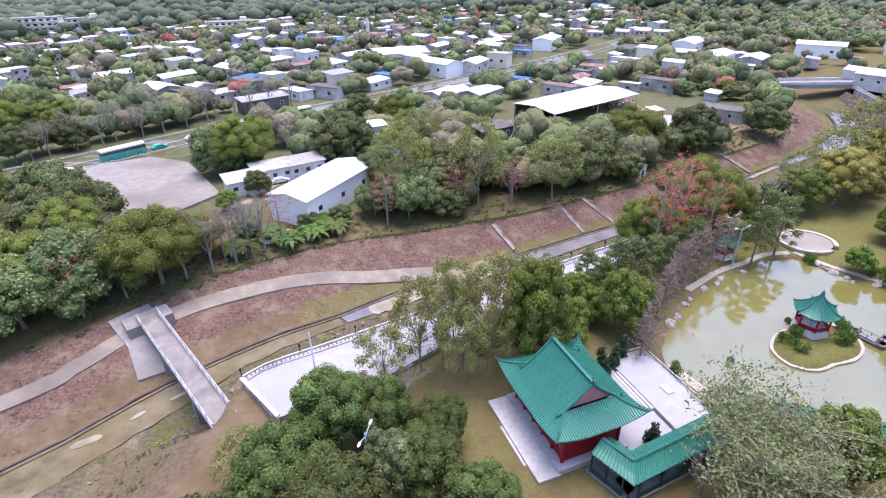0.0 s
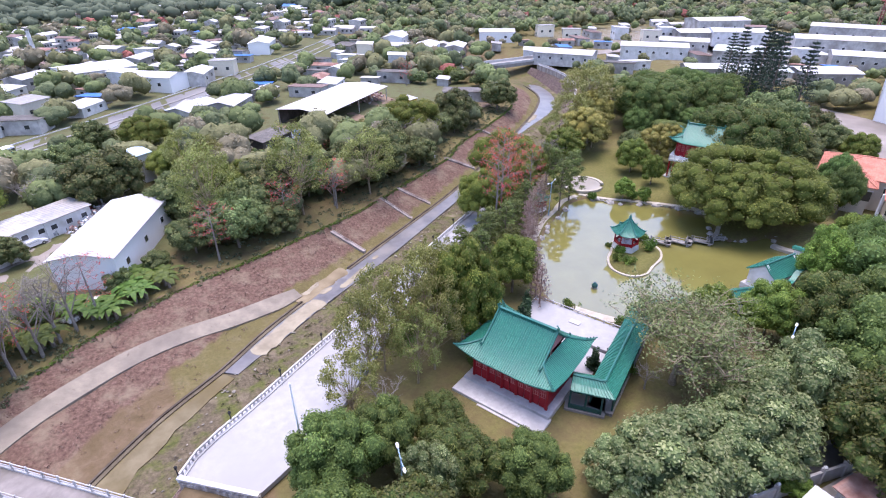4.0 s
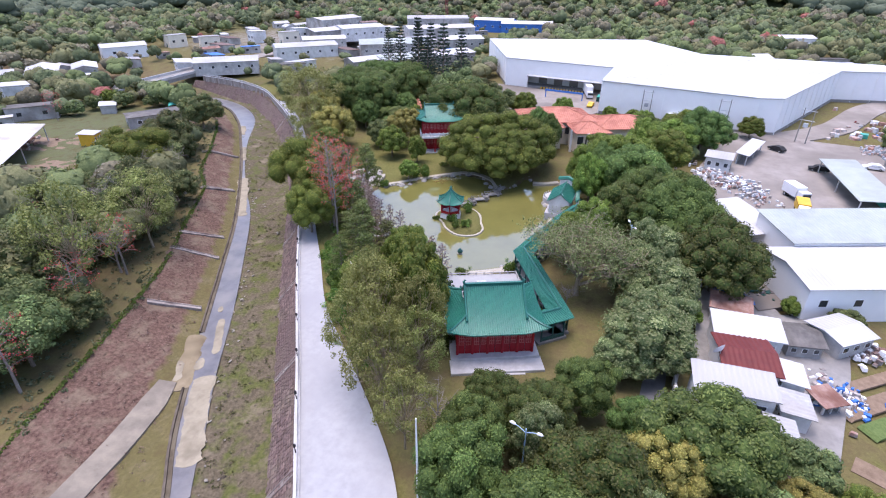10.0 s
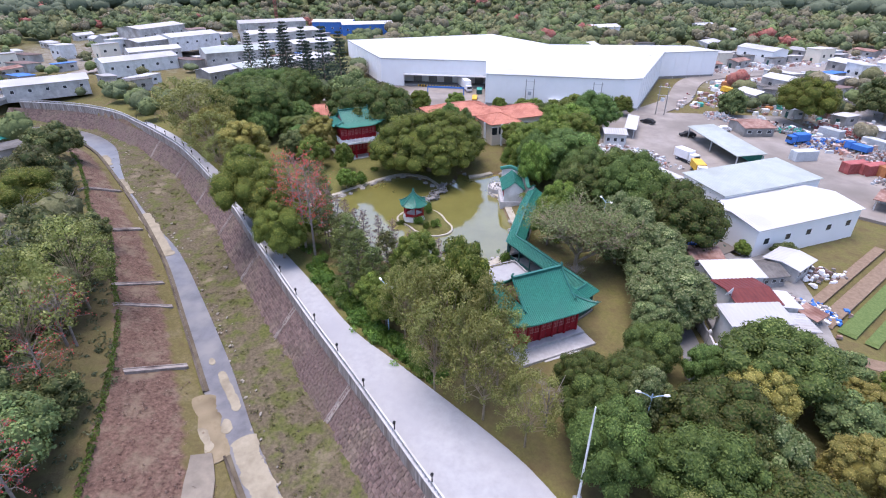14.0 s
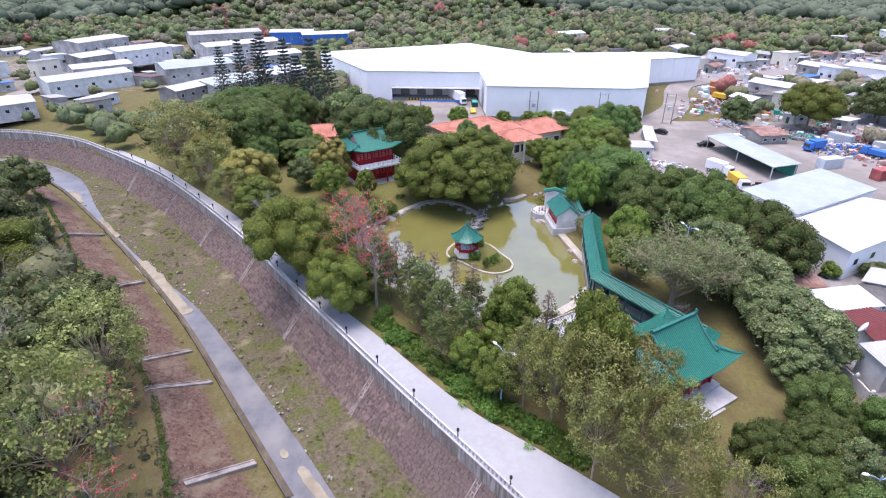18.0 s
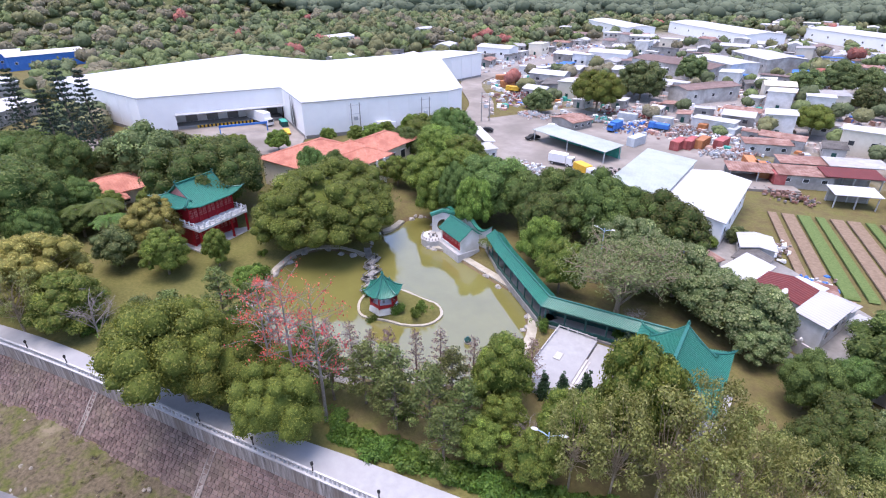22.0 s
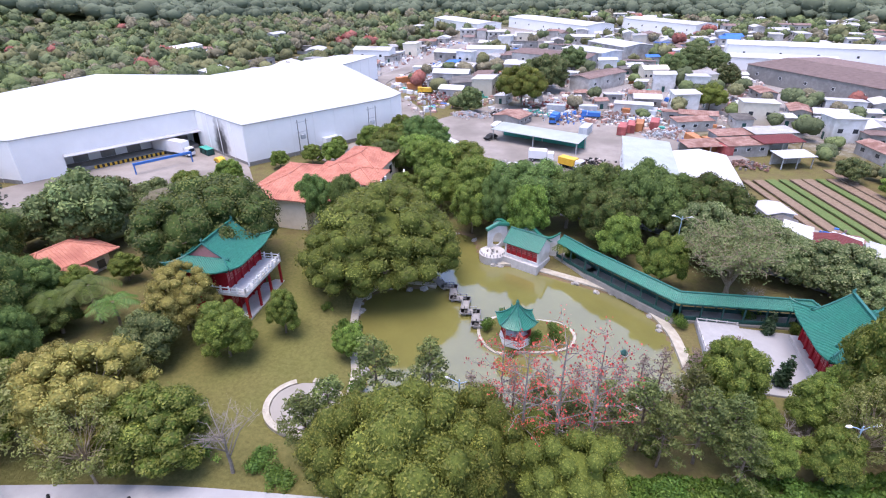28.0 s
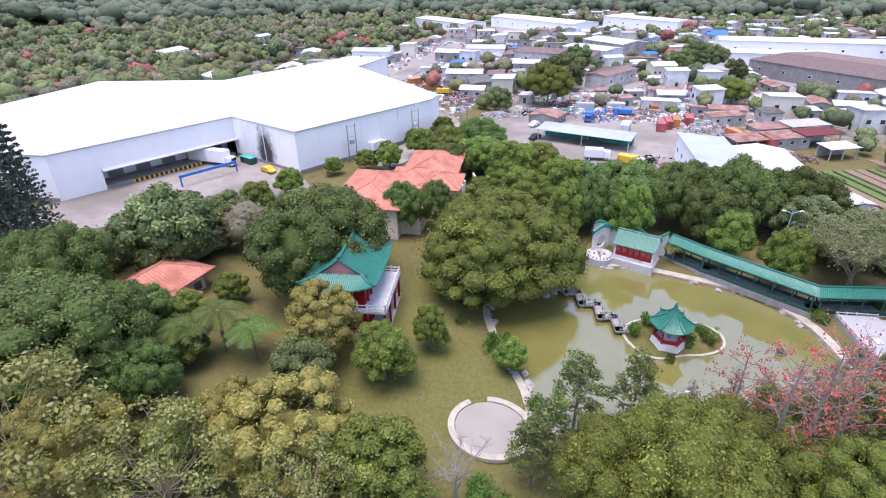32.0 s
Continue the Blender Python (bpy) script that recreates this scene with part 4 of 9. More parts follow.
def hip_gable_roof(parent, L, W, R, z_eave, z_ridge, vg=0.45, lift=0.75, gap=0.27, tile=None, trim=None, gable=None):
    """A Chinese hip-and-gable roof with upturned corners; local x along the ridge."""
    tile, trim = tile or TILE, trim or TILE_DARK
    rise = z_ridge - z_eave

    def prof(v):
        return rise * (0.62 * v + 0.38 * v * v)

    def corner(x, y):
        a = max(0.0, (abs(x) / L - 0.45) / 0.55) * max(0.0, (abs(y) / W - 0.3) / 0.7)
        return lift * a ** 1.6

    def front(x, v, s):
        y = s * W * (1 - v)
        return Vector((x, y, z_eave + prof(v) + corner(x, y)))

    def x_at(v):
        return L - (L - R) * v / vg if v < vg else R

    def end(y, v, s):
        x = s * x_at(min(v, vg))
        return Vector((x, y, z_eave + prof(v) + corner(x, y)))

    for s in (-1, 1):
        g = Geo()
        rows = [k / 14 for k in range(15)]
        cols = [k / 20 * 2 - 1 for k in range(21)]
        g.add([front(c * x_at(v), v, s) for v in rows for c in cols], grid_faces(15, 21, s > 0))
        g.add([front(c * x_at(v), v, s) - Vector((0, 0, 0.14)) for v in rows for c in cols], grid_faces(15, 21, s < 0))
        slope = part("roof_slope", g, tile, parent)
        g = Geo()
        n = int(2 * L / gap)
        for i in range(n + 1):
            x = -L + 0.1 + (2 * L - 0.2) * i / n
            top = 1.0 if abs(x) <= R else vg * (L - abs(x)) / (L - R)
            if top < 0.03:
                continue
            pts = [front(x, top * k / 9, s) for k in range(10)]
            nr = []
            for k in range(10):
                d = (pts[min(k + 1, 9)] - pts[max(k - 1, 0)]).normalized()
                q = Vector((1, 0, 0)).cross(d)
                nr.append(q if q.z > 0 else -q)
            rib(g, pts, nr, Vector((1, 0, 0)))
        tagged(part("tiling", g, tile, slope), kind="stuff")
        g = Geo()
        rows = [vg * k / 8 for k in range(9)]
        cols = [k / 14 * 2 - 1 for k in range(15)]
        g.add([end(c * W * (1 - v), v, s) for v in rows for c in cols], grid_faces(9, 15, s < 0))
        g.add([end(c * W * (1 - v), v, s) - Vector((0, 0, 0.14)) for v in rows for c in cols], grid_faces(9, 15, s > 0))
        slope = part("hip_slope", g, tile, parent)
        g = Geo()
        n = int(2 * W / gap)
        for i in range(n + 1):
            y = -W + 0.1 + (2 * W - 0.2) * i / n
            top = min(vg, 1 - abs(y) / W)
            if top < 0.03:
                continue
            pts = [end(y, top * k / 6, s) for k in range(7)]
            nr = []
            for k in range(7):
                d = (pts[min(k + 1, 6)] - pts[max(k - 1, 0)]).normalized()
                q = Vector((0, 1, 0)).cross(d)
                nr.append(q if q.z > 0 else -q)
            rib(g, pts, nr, Vector((0, 1, 0)))
        tagged(part("tiling", g, tile, slope), kind="stuff")
        # gable field
        g = Geo()
        gy_ = W * (1 - vg)
        xg = s * (R - 0.35)
        zg = z_eave + prof(vg)
        g.add([(xg, -gy_, zg - 0.2), (xg, gy_, zg - 0.2), (xg, 0, z_ridge - 0.1), (xg - s * 0.15, -gy_, zg - 0.2), (xg - s * 0.15, gy_, zg - 0.2), (xg - s * 0.15, 0, z_ridge - 0.1)], [(0, 1, 2), (5, 4, 3), (0, 3, 4, 1), (1, 4, 5, 2), (2, 5, 3, 0)])
        part("gable", g, gable or PINK, parent, "pink plaster gable field")
        # raised ridges down the gables and along the hips
        for q in (-1, 1):
            line = [front(s * (R + 0.02), vg + (1 - vg) * (1 - k / 6), q) + Vector((0, 0, 0.12)) for k in range(7)]
            line += [front(s * (R + 0.02), vg * (1 - k / 3 * 0.3), q) + Vector((0, 0, 0.12)) for k in range(1, 4)]
            part("gable_ridge", Geo().tube(line, 0.15, 6), trim, parent)
            hip = [front(s * x_at(vg * (1 - k / 7)), vg * (1 - k / 7), q) + Vector((0, 0, 0.1)) for k in range(8)]
            hip.append(hip[-1] + Vector((s * 0.22, q * 0.22, 0.2)))
            part("hip_ridge", Geo().tube(hip, [0.15] * 8 + [0.06], 6), trim, parent)
            for t in (0.72, 0.84, 0.95):
                k = t * 7
                pos = hip[int(k)].lerp(hip[min(int(k) + 1, 7)], k - int(k))
                part("ridge_figure", Geo().box(pos.x, pos.y, pos.z + 0.1, 0.13, 0.13, 0.24, 45, 0.5), trim, parent)
            end_pos = line[-1]
            part("ridge_ornament", Geo().tube([end_pos, end_pos + Vector((s * 0.05, q * 0.2, 0.28)), end_pos + Vector((0, q * 0.05, 0.5))], [0.17, 0.13, 0.04], 6), trim, parent)
    g = Geo()
    g.box(0, 0, z_ridge - 0.12, 2 * R + 0.1, 0.26, 0.42)
    g.box(0, 0, z_ridge + 0.28, 2 * R + 0.2, 0.36, 0.09)
    part("main_ridge", g, trim, parent)
    for s in (-1, 1):
        b = Vector((s * R, 0, z_ridge + 0.3))
        part("ridge_finial", Geo().tube([b, b + Vector((s * 0.12, 0, 0.3)), b + Vector((-s * 0.05, 0, 0.55)), b + Vector((-s * 0.22, 0, 0.5))], [0.2, 0.17, 0.1, 0.04], 6), trim, parent)
    g = Geo()
    for s in (-1, 1):
        g.box(0, s * (W - 0.55), z_eave + 0.02, 2 * L - 1.6, 0.14, 0.16)
        g.box(s * (L - 0.55), 0, z_eave + 0.02, 0.14, 2 * W - 1.6, 0.16)
    part("eave_beam", g, DKGREEN, parent)


def lattice_panel(parent, x, y, z, wd, ht, face, horizontal=True):
    """A red door leaf with a frame, a lattice above and a board below."""
    fr = part("door_leaf", Geo().box(x, y, z, wd * 0.94, 0.08, ht) if horizontal else Geo().box(x, y, z, 0.08, wd * 0.94, ht), RED, parent)
    g = Geo()
    for k in range(3):
        off = (k - 1) * wd * 0.26
        if horizontal:
            g.box(x + off, y + face * 0.05, z + ht * 0.42, 0.05, 0.05, ht * 0.5)
        else:
            g.box(x + face * 0.05, y + off, z + ht * 0.42, 0.05, 0.05, ht * 0.5)
    for k in range(4):
        zz = z + ht * (0.42 + 0.16 * k)
        if horizontal:
            g.box(x, y + face * 0.05, zz, wd * 0.8, 0.05, 0.05)
        else:
            g.box(x + face * 0.05, y, zz, 0.05, wd * 0.8, 0.05)
    part("lattice", g, PINK, fr)
    return fr


def main_hall():
    h = thing("temple_hall", pose(12.6, 42.0, 0, 0, 0, -69.2), "red timber hall with green glazed hip-and-gable roof", "hall")
    # plinth, front step block and rear court side
    part("plinth", Geo().box(0, 0, -0.2, 11.4, 8.4, 1.25), STONE, h)
    part("front_terrace", Geo().box(0, -5.2, -0.2, 11.8, 2.6, 0.85), STONE, h)
    for k in range(3):
        part("step", Geo().box(0.6, -6.5 - 0.32 * k + 0.2, -0.2, 5.6, 0.34, 0.75 - 0.2 * k), STONE, h)
    z0 = 1.05
    for s in (-1, 1):
        part("side_wall", Geo().box(s * 4.7, 0, z0, 0.25, 6.3, 4.0), RED, h)
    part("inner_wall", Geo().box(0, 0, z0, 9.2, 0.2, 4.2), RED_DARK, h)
    for s in (-1, 1):
        for i in range(6):
            x = -4.85 + 9.7 * i / 5
            part("column", Geo().tube([(x, s * 3.3, z0), (x, s * 3.3, 5.4)], 0.19, 10), RED, h)
        for i in range(5):
            x0 = -4.85 + 9.7 * i / 5
            for k in range(2):
                lattice_panel(h, x0 + 0.97 * (k + 0.5), s * 3.2, z0, 0.95, 3.3, s)
        part("lintel", Geo().box(0, s * 3.25, z0 + 3.3, 9.8, 0.22, 0.9), RED, h)
        g = Geo()
        for i in range(22):
            g.box(-5.4 + 10.8 * i / 21, s * 3.9, 5.2, 0.12, 1.6, 0.12)
        part("rafter", g, DKGREEN, h)
    hip_gable_roof(h, 6.3, 5.3, 3.75, 5.45, 9.35)
    return h


main_hall()


def court():
    """Paved court and raised stage behind the hall."""
    m = pose(12.6, 42.0, 0, 0, 0, -69.2)
    c = thing("stone_court", m, "pale paved court behind the hall", "terrace", kind="structure")
    part("paving", Geo().box(0, 7.0, -0.2, 13.2, 6.6, 0.75), CONC, c)
    st = thing("stone_stage", m, "pale raised stone stage with low balustrade beside the pond", "terrace", kind="structure")
    part("floor", Geo().box(0, 13.2, -0.6, 13.2, 5.6, 1.6), CONC, st)
    for k in range(3):
        part("step", Geo().box(-1, 10.25 - 0.33 * k, -0.2, 6.5, 0.34, 1.05 - 0.2 * k), STONE, st)
    part("kerb_plate", Geo().box(0.6, 13.6, 1.0, 1.5, 0.9, 0.14), STONE, st)
    for x0, y0, x1, y1 in ((-6.5, 15.9, 6.5, 15.9), (6.5, 10.6, 6.5, 15.9), (-6.5, 10.6, -6.5, 15.9)):
        n = max(2, int(math.hypot(x1 - x0, y1 - y0) / 1.3))
        for i in range(n + 1):
            part("baluster", Geo().box(x0 + (x1 - x0) * i / n, y0 + (y1 - y0) * i / n, 1.0, 0.16, 0.16, 0.5), STONE, st)
        cx, cy = (x0 + x1) / 2, (y0 + y1) / 2
        part("rail", Geo().box(cx, cy, 1.32, abs(x1 - x0) + 0.12, abs(y1 - y0) + 0.12, 0.1), STONE, st)


court()


def gallery(pts, name="covered_walk"):
    """Covered walk along a line: floor, posts, low wall, tiled gable roof."""
    g0 = thing(name, pose(0, 0, 0), "covered garden walk with green tiled roof and dark posts", "covered walk")
    half, z_r, z_e = 1.55, 4.45, 3.55
    p = [Vector((x, y, 0)) for x, y in pts]
    mit = []
    for i in range(len(p)):
        a = (p[i] - p[i - 1]).normalized() if i else None
        b = (p[i + 1] - p[i]).normalized() if i < len(p) - 1 else None
        na = Vector((-a.y, a.x, 0)) if a else None
        nb = Vector((-b.y, b.x, 0)) if b else None
        if na and nb:
            m = (na + nb).normalized()
            mit.append(m / max(0.4, m.dot(na)))
        else:
            mit.append(na or nb)
    for i in range(len(p) - 1):
        a, b = p[i], p[i + 1]
        d = (b - a).normalized()
        for s in (-1, 1):
            g = Geo()
            ea, eb = a + mit[i] * s * half, b + mit[i + 1] * s * half
            ca, cb = a + Vector((0, 0, z_r)), b + Vector((0, 0, z_r))
            ea, eb = ea + Vector((0, 0, z_e)), eb + Vector((0, 0, z_e))
            ma, mb = (ca + ea) / 2 - Vector((0, 0, 0.09)), (cb + eb) / 2 - Vector((0, 0, 0.09))
            vs = [ca, cb, mb, ma, eb, ea]
            dn = Vector((0, 0, -0.12))
            fs = [(0, 1, 2, 3), (3, 2, 4, 5)]
            g.add(vs, fs if s < 0 else [f[::-1] for f in fs])
            g.add([v + dn for v in vs], [f[::-1] for f in fs] if s < 0 else fs)
            slope = part("roof_slope", g, TILE, g0)
            g = Geo()
            n = int((b - a).length / 0.27)
            for k in range(n + 1):
                t = k / n
                top, mid, bot = ca.lerp(cb, t), ma.lerp(mb, t), ea.lerp(eb, t)
                nr = d.cross(bot - top).normalized()
                nr = nr if nr.z > 0 else -nr
                rib(g, [bot, mid, top], [nr] * 3, d)
            tagged(part("tiling", g, TILE, slope), kind="stuff")
        part("ridge", Geo().tube([a + Vector((0, 0, z_r + 0.06)), b + Vector((0, 0, z_r + 0.06))], 0.17, 6), TILE_DARK, g0)
        n = max(2, int((b - a).length / 2.6))
        ang = math.degrees(math.atan2(d.y, d.x))
        nrm = Vector((-d.y, d.x, 0))
        mid = (a + b) / 2
        ln = (b - a).length
        part("floor", Geo().box(mid.x, mid.y, -0.5, ln + 1.0, 2.9, 1.1, ang), CONC_GREY, g0)
        for s in (-1, 1):
            for k in range(n + 1):
                q = a.lerp(b, k / n) + nrm * s * 1.25
                part("post", Geo().tube([(q.x, q.y, 0.7), (q.x, q.y, 3.65)], 0.12, 8), DKGREEN, g0)
            q = mid + nrm * s * 1.25
            part("bench_rail", Geo().box(q.x, q.y, 0.72, ln, 0.14, 0.55, ang), DKGREEN, g0)
            part("frieze", Geo().box(q.x, q.y, 3.1, ln, 0.1, 0.4, ang), DKGREEN, g0)
    return g0


gallery([(14.9, 36.2), (17.1, 33.5), (32.6, 41.0), (47.5, 35.9), (53.4, 33.3)])


def hexagon_pavilion(x, y, z, size, height, rz=0, posts=6):
    h = thing("pond_pavilion", pose(x, y, z, 0, 0, rz), "six-sided red pavilion with green tiled roof on a white plinth", "pavilion", "six-sided pavilions")
    r = size
    ring = lambda rad, zz, off=0.0: [(rad * math.cos(math.pi * k / 3 + off), rad * math.sin(math.pi * k / 3 + off), zz) for k in range(6)]
    g = Geo()
    lo, hi = ring(r * 0.8, 0), ring(r * 0.74, 0.95)
    g.add(lo + hi, [tuple(range(6))[::-1], tuple(range(6, 12))] + [(k, (k + 1) % 6, 6 + (k + 1) % 6, 6 + k) for k in range(6)])
    part("plinth", g, WHITEWALL, h, "white plinth")
    zb, ze = 0.95, height * 0.56
    for k in range(6):
        a = math.pi * k / 3
        cx, cy = r * 0.68 * math.cos(a), r * 0.68 * math.sin(a)
        part("column", Geo().tube([(cx, cy, zb), (cx, cy, ze + 0.1)], 0.13, 8), RED, h)
        b = math.pi * (k + 1) / 3
        dx, dy = r * 0.68 * math.cos(b), r * 0.68 * math.sin(b)
        ang = math.degrees(math.atan2(dy - cy, dx - cx))
        mx, my, ln = (cx + dx) / 2, (cy + dy) / 2, math.hypot(dx - cx, dy - cy)
        part("railing", Geo().box(mx, my, zb + 0.1, ln - 0.2, 0.1, 0.55, ang), RED, h)
        part("lintel", Geo().box(mx, my, ze - 0.45, ln - 0.1, 0.12, 0.45, ang), RED, h)
        # roof face
        g = Geo()
        n = 9
        edge0, edge1 = Vector((r * math.cos(a), r * math.sin(a), 0)), Vector((r * math.cos(b), r * math.sin(b), 0))

        def at(u, v):
            q = edge0.lerp(edge1, u) * (1 - v)
            c = abs(2 * u - 1) ** 3 * (1 - v) ** 2
            return Vector((q.x, q.y, ze + (height - ze) * (0.5 * v + 0.5 * v * v) + 0.35 * c))
        us = [i / n for i in range(n + 1)]
        vsx = [j / 8 for j in range(8)] + [0.97]
        g.add([at(u, v) for v in vsx for u in us], grid_faces(len(vsx), n + 1))
        g.add([at(u, v) - Vector((0, 0, 0.1)) for v in vsx for u in us], grid_faces(len(vsx), n + 1, True))
        side = (edge1 - edge0).normalized()
        slope = part("roof_face", g, TILE, h)
        g = Geo()
        m = 12
        for i in range(m):
            u = (i + 0.5) / m
            w = abs(2 * u - 1)
            top = 1 - w
            if top < 0.05:
                continue
            base = edge0.lerp(edge1, u)
            mid = (edge0 + edge1) / 2
            pts = []
            for j in range(7):
                v = top * 0.97 * j / 6
                uu = 0.5 + (u - 0.5) / max(1 - v, 0.03)
                pts.append(at(min(max(uu, 0), 1), v))
            nr = [Vector((mid.x, mid.y, r)).normalized()] * 7
            rib(g, pts, nr, side, 0.07, 0.09)
        tagged(part("tiling", g, TILE, slope), kind="stuff")
        hip = [at(0, j / 8) + Vector((0, 0, 0.07)) for j in range(9)]
        tip = hip[0] + (hip[0] - hip[1]) * 0.5 + Vector((0, 0, 0.22))
        part("hip_ridge", Geo().tube([tip] + hip, [0.05] + [0.12] * 9, 6), TILE_DARK, h)
    part("finial", Geo().tube([(0, 0, height - 0.1), (0, 0, height + 0.1), (0, 0, height + 0.3), (0, 0, height + 0.5), (0, 0, height + 0.75)], [0.3, 0.2, 0.26, 0.14, 0.03], 8), TILE_DARK, h)
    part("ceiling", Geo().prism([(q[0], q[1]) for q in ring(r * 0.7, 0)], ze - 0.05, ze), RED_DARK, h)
    part("stone_table", Geo().tube([(0, 0, zb), (0, 0, zb + 0.7), (0, 0, zb + 0.72), (0, 0, zb + 0.8)], [0.2, 0.2, 0.5, 0.5], 10), STONE, h)
    return h


hexagon_pavilion(49.7, 58.3, 0.0, 2.9, 5.85, 10)
hexagon_pavilion(47.0, 78.6, 0.2, 2.2, 4.6, 20)


def two_storey_hall():
    h = thing("two_storey_hall", pose(91.0, 73.5, 0, 0, 0, -67.0), "two-storey red hall with white balcony and green tiled roof", "hall")
    part("plinth", Geo().box(0, -0.8, -0.2, 11.4, 10.6, 0.85), STONE, h)
    for k in range(2):
        part("step", Geo().box(0, -6.3 - 0.35 * k, -0.2, 4.5, 0.36, 0.6 - 0.2 * k), STONE, h)
    for z0, ht, nm in ((0.65, 3.7, "lower"), (4.8, 3.5, "upper")):
        for s in (-1, 1):
            part("end_wall", Geo().box(s * 4.6, 0.3, z0, 0.25, 7.0, ht), RED, h)
        part("rear_wall", Geo().box(0, 3.8, z0, 9.4, 0.25, ht), RED, h)
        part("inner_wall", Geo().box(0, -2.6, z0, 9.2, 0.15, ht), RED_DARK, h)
        for i in range(6):
            x = -4.6 + 9.2 * i / 5
            part("column", Geo().tube([(x, -3.2, z0), (x, -3.2, z0 + ht)], 0.17, 8), RED, h)
        for i in range(5):
            for k in range(2):
                lattice_panel(h, -4.6 + 1.84 * i + 0.92 * (k + 0.5), -3.05, z0, 0.9, ht - 0.7, -1)
        part("lintel", Geo().box(0, -3.1, z0 + ht - 0.7, 9.5, 0.2, 0.7), RED, h)
    part("balcony_floor", Geo().box(0, -1.0, 4.4, 10.6, 10.4, 0.4), WHITEWALL, h, "white balcony slab")
    for i in range(4):
        part("balcony_post", Geo().box(-5.0 + 10.0 * i / 3, -5.9, 0.6, 0.3, 0.3, 3.8), RED, h)
    for x0, y0, x1, y1 in ((-5.2, -6.1, 5.2, -6.1), (5.2, -6.1, 5.2, 4.0), (-5.2, -6.1, -5.2, 4.0)):
        n = int(math.hypot(x1 - x0, y1 - y0) / 1.15)
        for i in range(n + 1):
            part("baluster", Geo().box(x0 + (x1 - x0) * i / n, y0 + (y1 - y0) * i / n, 4.8, 0.2, 0.2, 1.1), BRIGHT_WHITE, h)
        for zz in (5.05, 5.55):
            part("rail", Geo().box((x0 + x1) / 2, (y0 + y1) / 2, zz, abs(x1 - x0) + 0.1, abs(y1 - y0) + 0.1, 0.14), BRIGHT_WHITE, h)
    hip_gable_roof(h, 6.2, 5.1, 3.8, 8.4, 11.6, lift=0.9)


two_storey_hall()


def waterside_pavilion():
    """Small white-walled room with red front, moon-gate wall and round platform."""
    m = pose(58.3, 37.2, 0, 0, 0, -4.5 + 180)
    h = thing("waterside_room", m, "white-walled waterside room with red front and green tiled roof", "pavilion")
    part("base", Geo().box(0, -0.4, -0.9, 7.0, 4.6, 1.75), STONE, h)
    for s in (-1, 1):
        g = Geo()
        x = s * 3.15
        g.add([(x - 0.15, -2.0, 0.8), (x - 0.15, 1.9, 0.8), (x - 0.15, 1.9, 3.5), (x - 0.15, 0.2, 5.3), (x - 0.15, -2.0, 3.5), (x + 0.15, -2.0, 0.8), (x + 0.15, 1.9, 0.8), (x + 0.15, 1.9, 3.5), (x + 0.15, 0.2, 5.3), (x + 0.15, -2.0, 3.5)], [(4, 3, 2, 1, 0), (5, 6, 7, 8, 9)] + [(i, (i + 1) % 5, 5 + (i + 1) % 5, 5 + i) for i in range(5)])
        part("end_wall", g, WHITEWALL, h)
    part("rear_wall", Geo().box(0, 1.8, 0.8, 6.2, 0.2, 2.7), WHITEWALL, h)
    for i in range(6):
        lattice_panel(h, -2.6 + 1.04 * i, -1.9, 1.2, 1.0, 2.2, -1)
    part("sill", Geo().box(0, -1.95, 0.8, 6.2, 0.2, 0.5), WHITEWALL, h)
    for s in (-1, 1):
        g = Geo()
        ye, zt, ze = (-2.45, 5.25, 3.45) if s < 0 else (2.3, 5.25, 3.6)
        vs = [(-3.5, 0.1, zt), (3.5, 0.1, zt), (3.5, (ye + 0.1) / 2, (zt + ze) / 2 - 0.12), (-3.5, (ye + 0.1) / 2, (zt + ze) / 2 - 0.12), (3.5, ye, ze), (-3.5, ye, ze)]
        fs = [(0, 1, 2, 3), (3, 2, 4, 5)]
        g.add(vs, [f[::-1] for f in fs] if s < 0 else fs)
        g.add([(a, b, c - 0.12) for a, b, c in vs], fs if s < 0 else [f[::-1] for f in fs])
        slope = part("roof_slope", g, TILE, h)
        g = Geo()
        for i in range(27):
            x = -3.45 + 6.9 * i / 26
            pts = [Vector((x, ye, ze)), Vector((x, (ye + 0.1) / 2, (zt + ze) / 2 - 0.12)), Vector((x, 0.1, zt))]
            rib(g, pts, [Vector((0, s * 0.6, 0.8))] * 3, Vector((1, 0, 0)))
        tagged(part("tiling", g, TILE, slope), kind="stuff")
    part("ridge", Geo().tube([(-3.55, 0.1, 5.32), (3.55, 0.1, 5.32)], 0.16, 6), TILE_DARK, h)
    # wave-topped garden wall behind
    w = thing("garden_wall", pose(0, 0, 0), "white wave-topped garden wall with green tile coping", "wall", kind="structure")
    line = smooth_line([(66.5, 34.6), (62.5, 34.0), (58, 34.2), (54, 33.6)], 0.5)
    zs = [4.1 + 0.7 * math.sin(i * 0.55) for i in range(len(line))]
    part("wall", ribbon(line, 0.3, thick=4.4, zs=zs), WHITEWALL, w)
    part("coping", ribbon(line, 0.75, thick=0.22, zs=[q + 0.2 for q in zs]), TILE, w)
    # moon gate
    mg = thing("moon_gate_wall", pose(64.6, 36.6, 0, 0, 0, 62), "white wall with round moon gate and green tile coping", "wall")
    g = Geo()
    n = 28
    ring = [(1.05 * math.cos(2 * math.pi * k / n), 2.1 + 1.25 * math.sin(2 * math.pi * k / n)) for k in range(n)]
    outer = []
